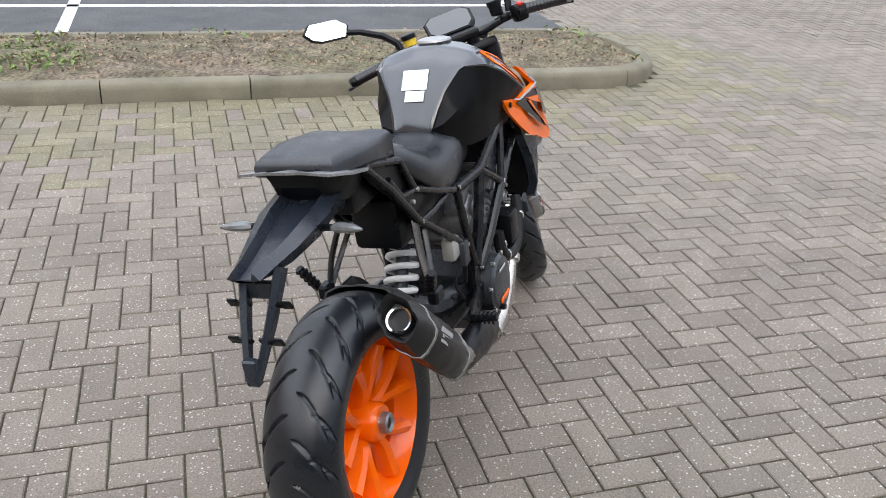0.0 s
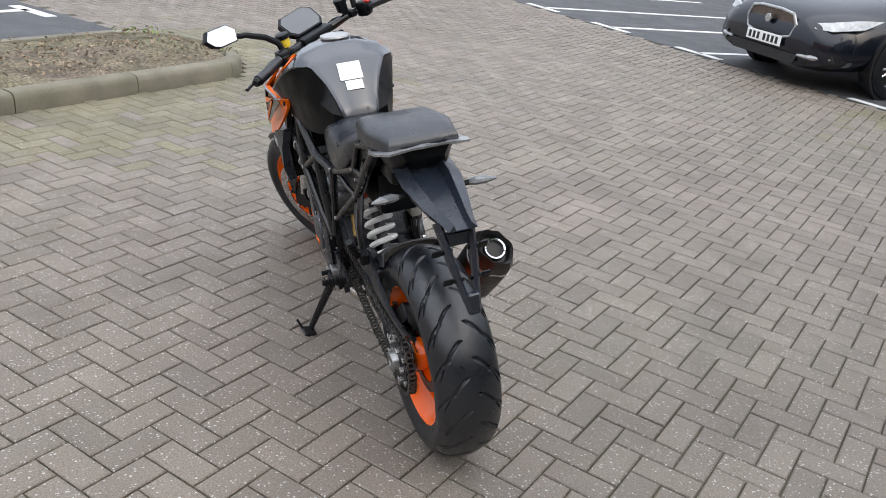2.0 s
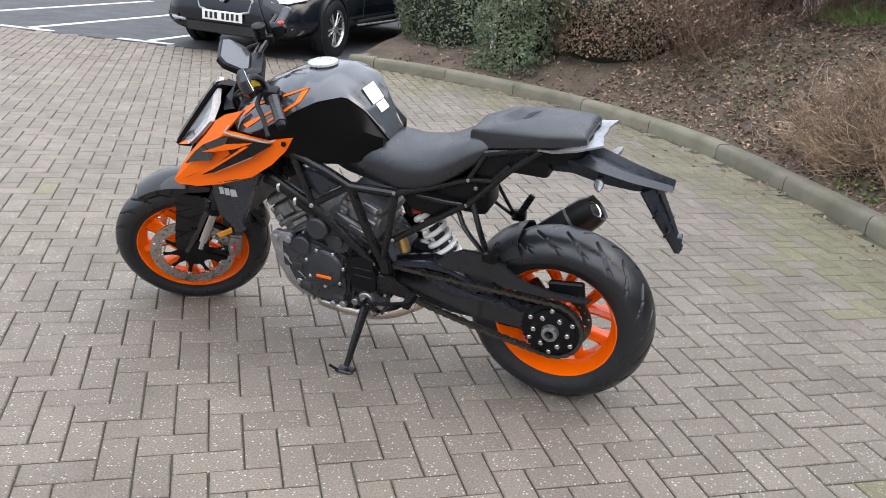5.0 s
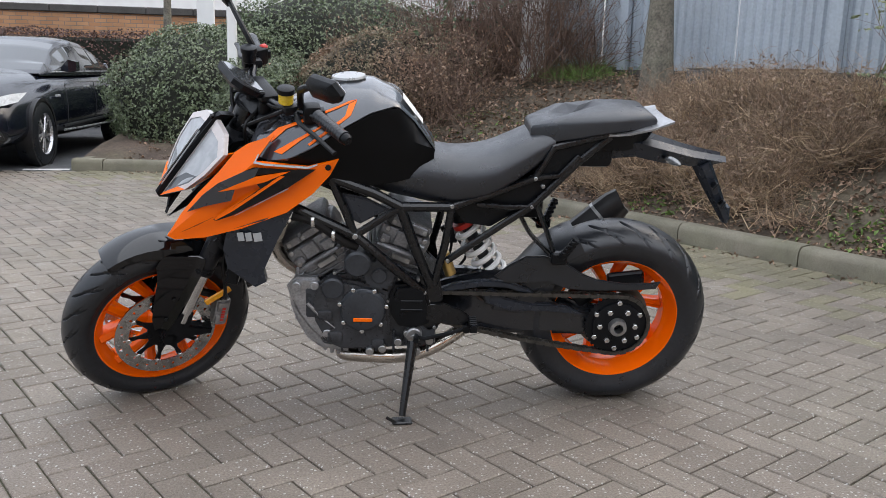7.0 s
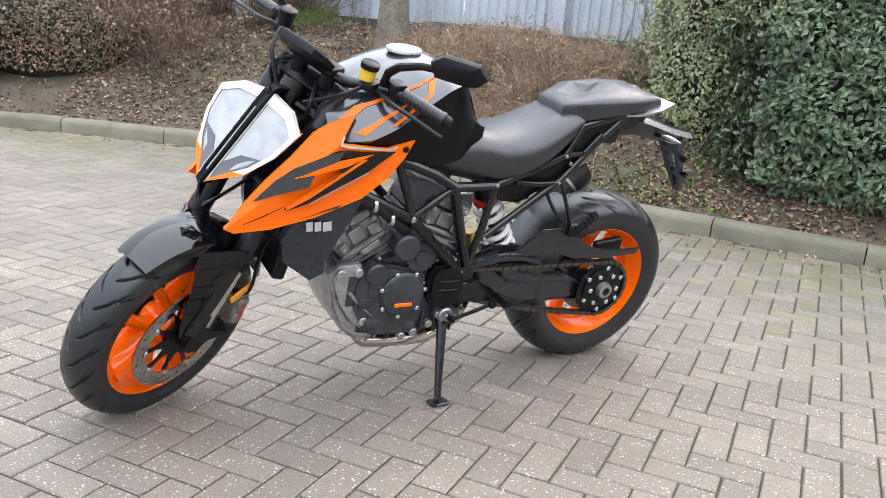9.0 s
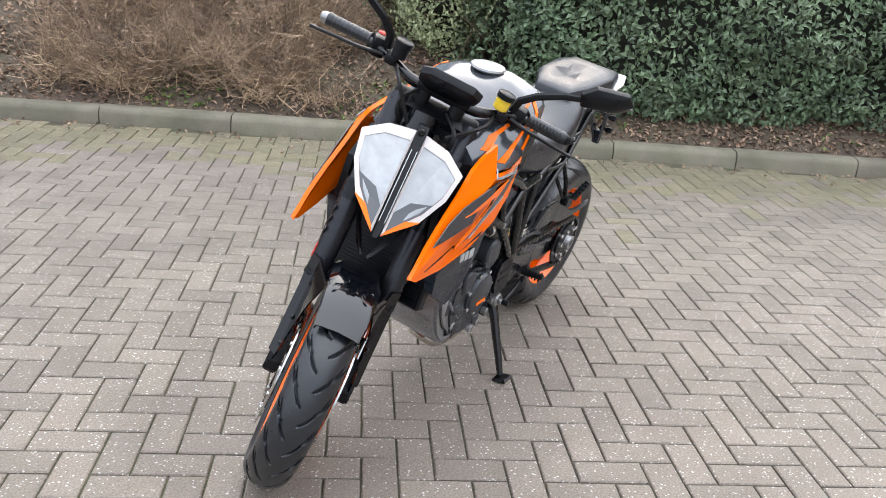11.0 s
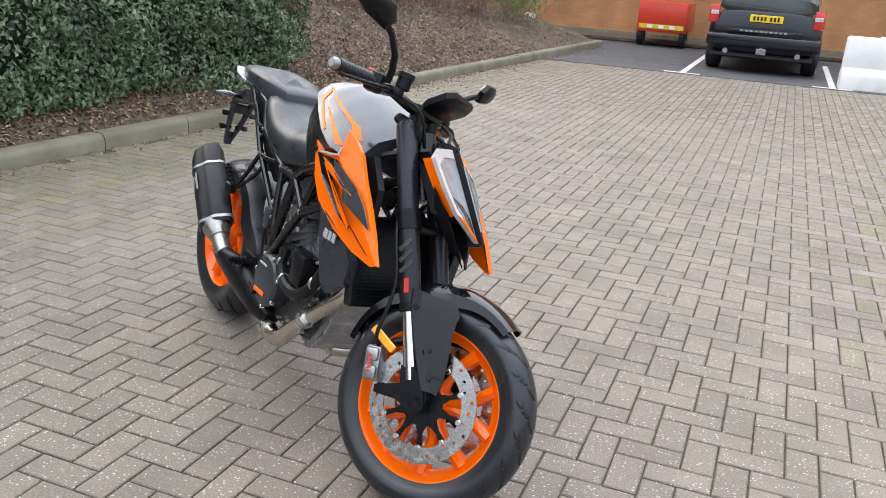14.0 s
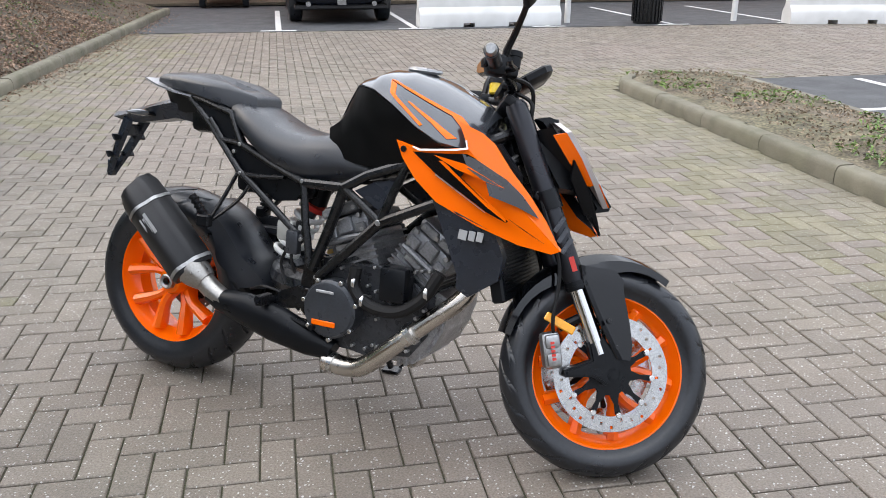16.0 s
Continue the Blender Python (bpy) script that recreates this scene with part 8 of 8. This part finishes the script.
bush("bare_shrub", "brown leafless shrubs on the far bank", bank_spots([(S0 - 9.3 - 0.5 * k, 1.6 + 0.4 * (k % 3)) for k in range(14)]), 0.85, 1100, 0.45, M_TWIG, 26, 0.004, 6500, M_LITTER, 0.045)
bush("bare_shrub", "thin dark twigs at the hedge's far end", bank_spots([(S0 - 8.15, 0.9), (S0 - 8.3, 1.3)]), 0.9, 160, 0.2, M_TWIG, 28, 0.004, 500, M_CORE, 0.03)
bush("yellow_shrub", "yellow-green shrub at the end of the bank", bank_spots([(1.6, 1.4), (2.3, 1.2), (3.0, 1.5)]), 1.1, 80, 0.4, M_TWIG, 27, 0.005, 2200, M_WEED, 0.06)


def tufts(name, label, spots, count, height, spread, mat, seed):
    """Arching dry blades."""
    global rng
    rng = np.random.default_rng(seed)
    spots = np.array(spots, float)
    k = rng.integers(0, len(spots), count)
    root = spots[k] + rng.normal(0, 1, (count, 3)) * np.array([spread, spread, 0.02])
    h = height * rng.uniform(0.4, 1.1, count)
    out = unit(rng.normal(0, 1, (count, 3)) * np.array([1, 1, 0.15]))
    tip = root + out * (h * rng.uniform(0.5, 1.3, count))[:, None] + np.array([0, 0, 1]) * (h * rng.uniform(0.1, 0.8, count))[:, None]
    ob = new(name, twig_mesh(name, root, tip, np.full(count, 0.0032), mat, 0.28, 4))
    return tagged(ob, label, "grass", kind="stuff")


local = np.random.default_rng(61)
mound = []
for k in range(90):
    s, n = S0 - 0.82 + local.uniform(-1.0, 1.0), 0.86 + local.uniform(-0.50, 0.55)
    swell = max(0.0, 1 - ((s - S0 + 0.82) / 1.12) ** 2 - ((n - 0.86) / 0.75) ** 2)
    x, y = kerb_place(s, n)
    mound.append((x, y, bank_height(s, n) - 0.04 + local.uniform(0.0, 0.34) * swell))
bush("bramble", "dense brown tangle of leafless bramble stems on the bank", mound, 0.42, 900, 0.16, M_BRAMBLE, 34, 0.0042, 2600, M_LITTER, 0.034, 0.42)
tufts("dry_grass", "tangled straw-brown dry grass on the bank", mound, 9000, 0.30, 0.10, M_DRY, 31)
tufts("dry_grass", "dark brown dead stems tangled in the dry grass", mound, 9000, 0.32, 0.10, M_BRAMBLE, 35)
tufts("dry_grass", "tangled straw-brown dry grass below the fence", bank_spots([(S0 - 2.2 + 0.33 * k, 1.75) for k in range(7)]), 4500, 0.30, 0.22, M_DRY, 32)
tufts("weeds", "low green weeds at the foot of the fence", [(-1.75, -6.25, 1.10), (-1.6, -6.1, 1.06), (-1.95, -6.0, 1.10)], 900, 0.22, 0.16, M_WEED, 33)

# fallen leaves over the bank and along the gutter
rng = np.random.default_rng(41)
n = 31000
s = np.r_[rng.uniform(S0 - 15, S0 - 8, 7000), rng.uniform(0.4, S_END - 0.4, 10000), rng.uniform(S0 - 3.2, S0 + 2.6, 11000), rng.uniform(S0 - 9, S0 - 2.4, 3000)]
off = np.r_[np.abs(rng.normal(0.2, 0.8, 7000)) + 0.13, rng.uniform(0.14, 3.2, 10000), rng.uniform(0.14, 2.4, 11000), rng.uniform(0.12, 0.5, 3000)]
pts = []
for a, b in zip(s, off):
    x, y = kerb_place(a, b)
    pts.append((x, y, bank_height(a, b) + 0.012))
tagged(new("fallen_leaves", leaf_mesh("fallen_leaves", np.array(pts), np.tile([0, 0, 1.0], (n, 1)), 0.045, 0.028, M_LITTER, 0.3, 0.1)), "brown fallen leaves scattered over the bank", "leaf litter", kind="stuff")
n = 1500
s = np.r_[rng.uniform(0.4, S_END - 0.6, 900), rng.uniform(2, S0 - 9, 600)]
off = -np.abs(rng.gamma(1.2, 0.09, n)) - 0.02
pts = []
for a, b in zip(s, off):
    x, y = kerb_place(a, b)
    pts.append((x, y, 0.008))
tagged(new("fallen_leaves", leaf_mesh("fallen_leaves", np.array(pts), np.tile([0, 0, 1.0], (n, 1)), 0.035, 0.02, M_LITTER, 0.25, 0.05)), "brown fallen leaves along the foot of the kerb", "leaf litter", kind="stuff")
n = 5200
s = np.r_[rng.uniform(0.4, S_END - 0.4, 2600), rng.uniform(S0 - 3.0, S0 + 0.6, 2600)]
off = rng.uniform(0.14, 1.6, n)
pts = []
for a, b in zip(s, off):
    if noise.noise((a * 0.8, b * 1.2, 5)) > 0.05:
        x, y = kerb_place(a, b)
        pts.append((x, y, bank_height(a, b) + 0.02))
pts = np.array(pts)
tagged(new("ground_weeds", leaf_mesh("ground_weeds", pts, np.tile([0, 0, 1.0], (len(pts), 1)), 0.05, 0.022, M_WEED, 0.3, 0.2)), "patches of moss and low weeds on the bank", "weeds", kind="stuff")
# pebbles, dead leaves and weeds on the island
n = 3600
a = rng.uniform(ISLAND[0] + 0.2, ISLAND[1] - 0.2, n)
b = rng.uniform(ISLAND[2] + 0.25, ISLAND[3] - 0.25, n)
pts = np.array([tuple(ab(p, q, 0.15 + 0.035 * noise.noise((p * 2.2, q * 2.2, 0)) + 0.03 * noise.noise((p * 8, q * 8, 2)))) for p, q in zip(a, b)])
tagged(new("bed_litter", leaf_mesh("bed_litter", pts, np.tile([0, 0, 1.0], (n, 1)), 0.032, 0.022, M_CHIP, 0.3, 0.1)), "dead leaves and chips on the bare island soil", "leaf litter", kind="stuff")
keep = np.array([noise.noise((p * 1.1, q * 1.1, 8)) > 0.12 for p, q in zip(a, b)])
tagged(new("bed_weeds", leaf_mesh("bed_weeds", pts[keep] + rng.normal(0, 0.04, (int(keep.sum()), 3)) * [1, 1, 0], np.tile([0, 0, 1.0], (int(keep.sum()), 1)), 0.06, 0.02, M_WEED, 0.3, 0.2)), "low green weeds on the bare island soil", "weeds", kind="stuff")

# tree beside the fence, and a thinner one behind the mound
def tree(name, label, base, r, h, lean, seed):
    rnd = random.Random(seed)
    top = empty(name, Matrix.Translation(base), label, "tree")
    bm = B()
    pts = [(lean[0] * t * h + 0.02 * math.sin(t * 9), lean[1] * t * h, -0.15 + t * h) for t in np.linspace(0, 1, 12)]
    tube(bm, pts, [r * (1.5 if k == 0 else 1.18 if k == 1 else 1 - 0.05 * k) for k in range(12)], 16)
    for v in bm.verts:
        f = 1 + 0.06 * noise.noise((v.co.x * 14, v.co.y * 14, v.co.z * 3))
        v.co.x, v.co.y = v.co.x * f, v.co.y * f
    part("trunk", bm, M_BARK, top, "grey-brown bark trunk")
    for k in range(9):
        t = 0.55 + 0.045 * k
        p = Vector((lean[0] * t * h, lean[1] * t * h, t * h))
        a = rnd.uniform(0, 6.28)
        bm = B()
        q = p + Vector((math.cos(a), math.sin(a), 1.1)) * 0.6
        tube(bm, [p, q, q + Vector((math.cos(a + 0.4), math.sin(a + 0.4), 1.3)) * 0.7], [r * 0.4, r * 0.22, r * 0.06], 7)
        part("limb", bm, M_BARK, top)
    return top


tree("tree", "bare grey-brown tree trunk on the bank beside the fence", (-2.0, -4.88, bank_height(S0 + 0.35, 1.65) - 0.02), 0.118, 5.5, (-0.008, 0.0), 3)
tree("tree", "thin bare tree behind the clipped shrub", (3.75, -12.6, 0.0), 0.085, 5.0, (0.0, 0.0), 4)

# ---- paving blocks ----


def paver_cells():
    """Blocks of the herringbone: centre and whether it lies along the first direction."""
    out = []
    for i in range(int(-3.4 / UNIT), int(17 / UNIT)):
        for j in range(int(-17 / UNIT), int(FAR_B / UNIT)):
            k = (i + j) % 4
            if k == 2:
                out.append(((i + 1) * UNIT, (j + 0.5) * UNIT, True))
            elif k == 0:
                out.append(((i + 0.5) * UNIT, (j + 1) * UNIT, False))
    return out


LATTICE = (-0.034, -0.038)
PL, PW = 0.1988, 0.0968


def block(l, w, rnd):
    h, c = 0.0, 0.0038
    v, f = [], []
    for s, z in ((0, -0.02), (0, -0.0035), (c, h)):
        v += [(x * (l / 2 - s) + rnd.uniform(-6e-4, 6e-4), y * (w / 2 - s) + rnd.uniform(-6e-4, 6e-4), z) for x, y in ((-1, -1), (1, -1), (1, 1), (-1, 1))]
    for r in (0, 4):
        f += [(r + k, r + (k + 1) % 4, r + 4 + (k + 1) % 4, r + 4 + k) for k in range(4)]
    return v, f + [(8, 9, 10, 11)]


rnd = random.Random(11)
near_meshes = [raw("paver", *block(PL, PW, rnd), M_PAVER1) for _ in range(6)]
V, F, MI, singles = [], [], [], 0
for a, b, flat in paver_cells():
    a, b = a + LATTICE[0], b + LATTICE[1]
    p = ab(a, b)
    if not paved(p.x, p.y):
        continue
    turn = TURN + (0 if flat else math.pi / 2)
    z, tx, ty = rnd.uniform(-0.0014, 0.0006), rnd.gauss(0, 0.0035), rnd.gauss(0, 0.0035)
    m = Matrix.Translation((p.x, p.y, z)) @ Euler((tx, ty, turn + rnd.gauss(0, 0.004))).to_matrix().to_4x4()
    if (p.x - 0.75) ** 2 + (p.y - 0.35) ** 2 < 1.39 ** 2 and singles < 300:
        ob = new("paver", near_meshes[rnd.randrange(6)])
        ob.parent = pave
        ob.matrix_basis = m
        singles += 1
        continue
    v, f = block(PL, PW, rnd)
    far = (p.x - 0.7) ** 2 + (p.y - 0.5) ** 2 > 49
    if far:
        v = v[:4] + v[8:]
        f = [(k, (k + 1) % 4, 4 + (k + 1) % 4, 4 + k) for k in range(4)] + [(4, 5, 6, 7)]
    o = len(V)
    V += [tuple(m @ Vector(q)) for q in v]
    F += [tuple(o + k for k in q) for q in f]
    a0, b0 = p.x * E1.x + p.y * E1.y, p.x * E2.x + p.y * E2.y
    near = min(-bank_at(p.x, p.y)[1] if p.x < CORNER.x else 9.0, island_dist(a0, b0))
    MI += [1 if near < rnd.gauss(0.80, 0.35) + 0.5 * noise.noise((p.x * 0.8, p.y * 0.8, 4)) else 0] * len(f)
rest = new("pavers", raw("pavers", V, F, [M_PAVER, M_PAVERMOSS]))
rest.data.polygons.foreach_set("material_index", MI)
rest.parent = pave
tagged(rest, "brown rectangular paving blocks in herringbone bond", kind="stuff")
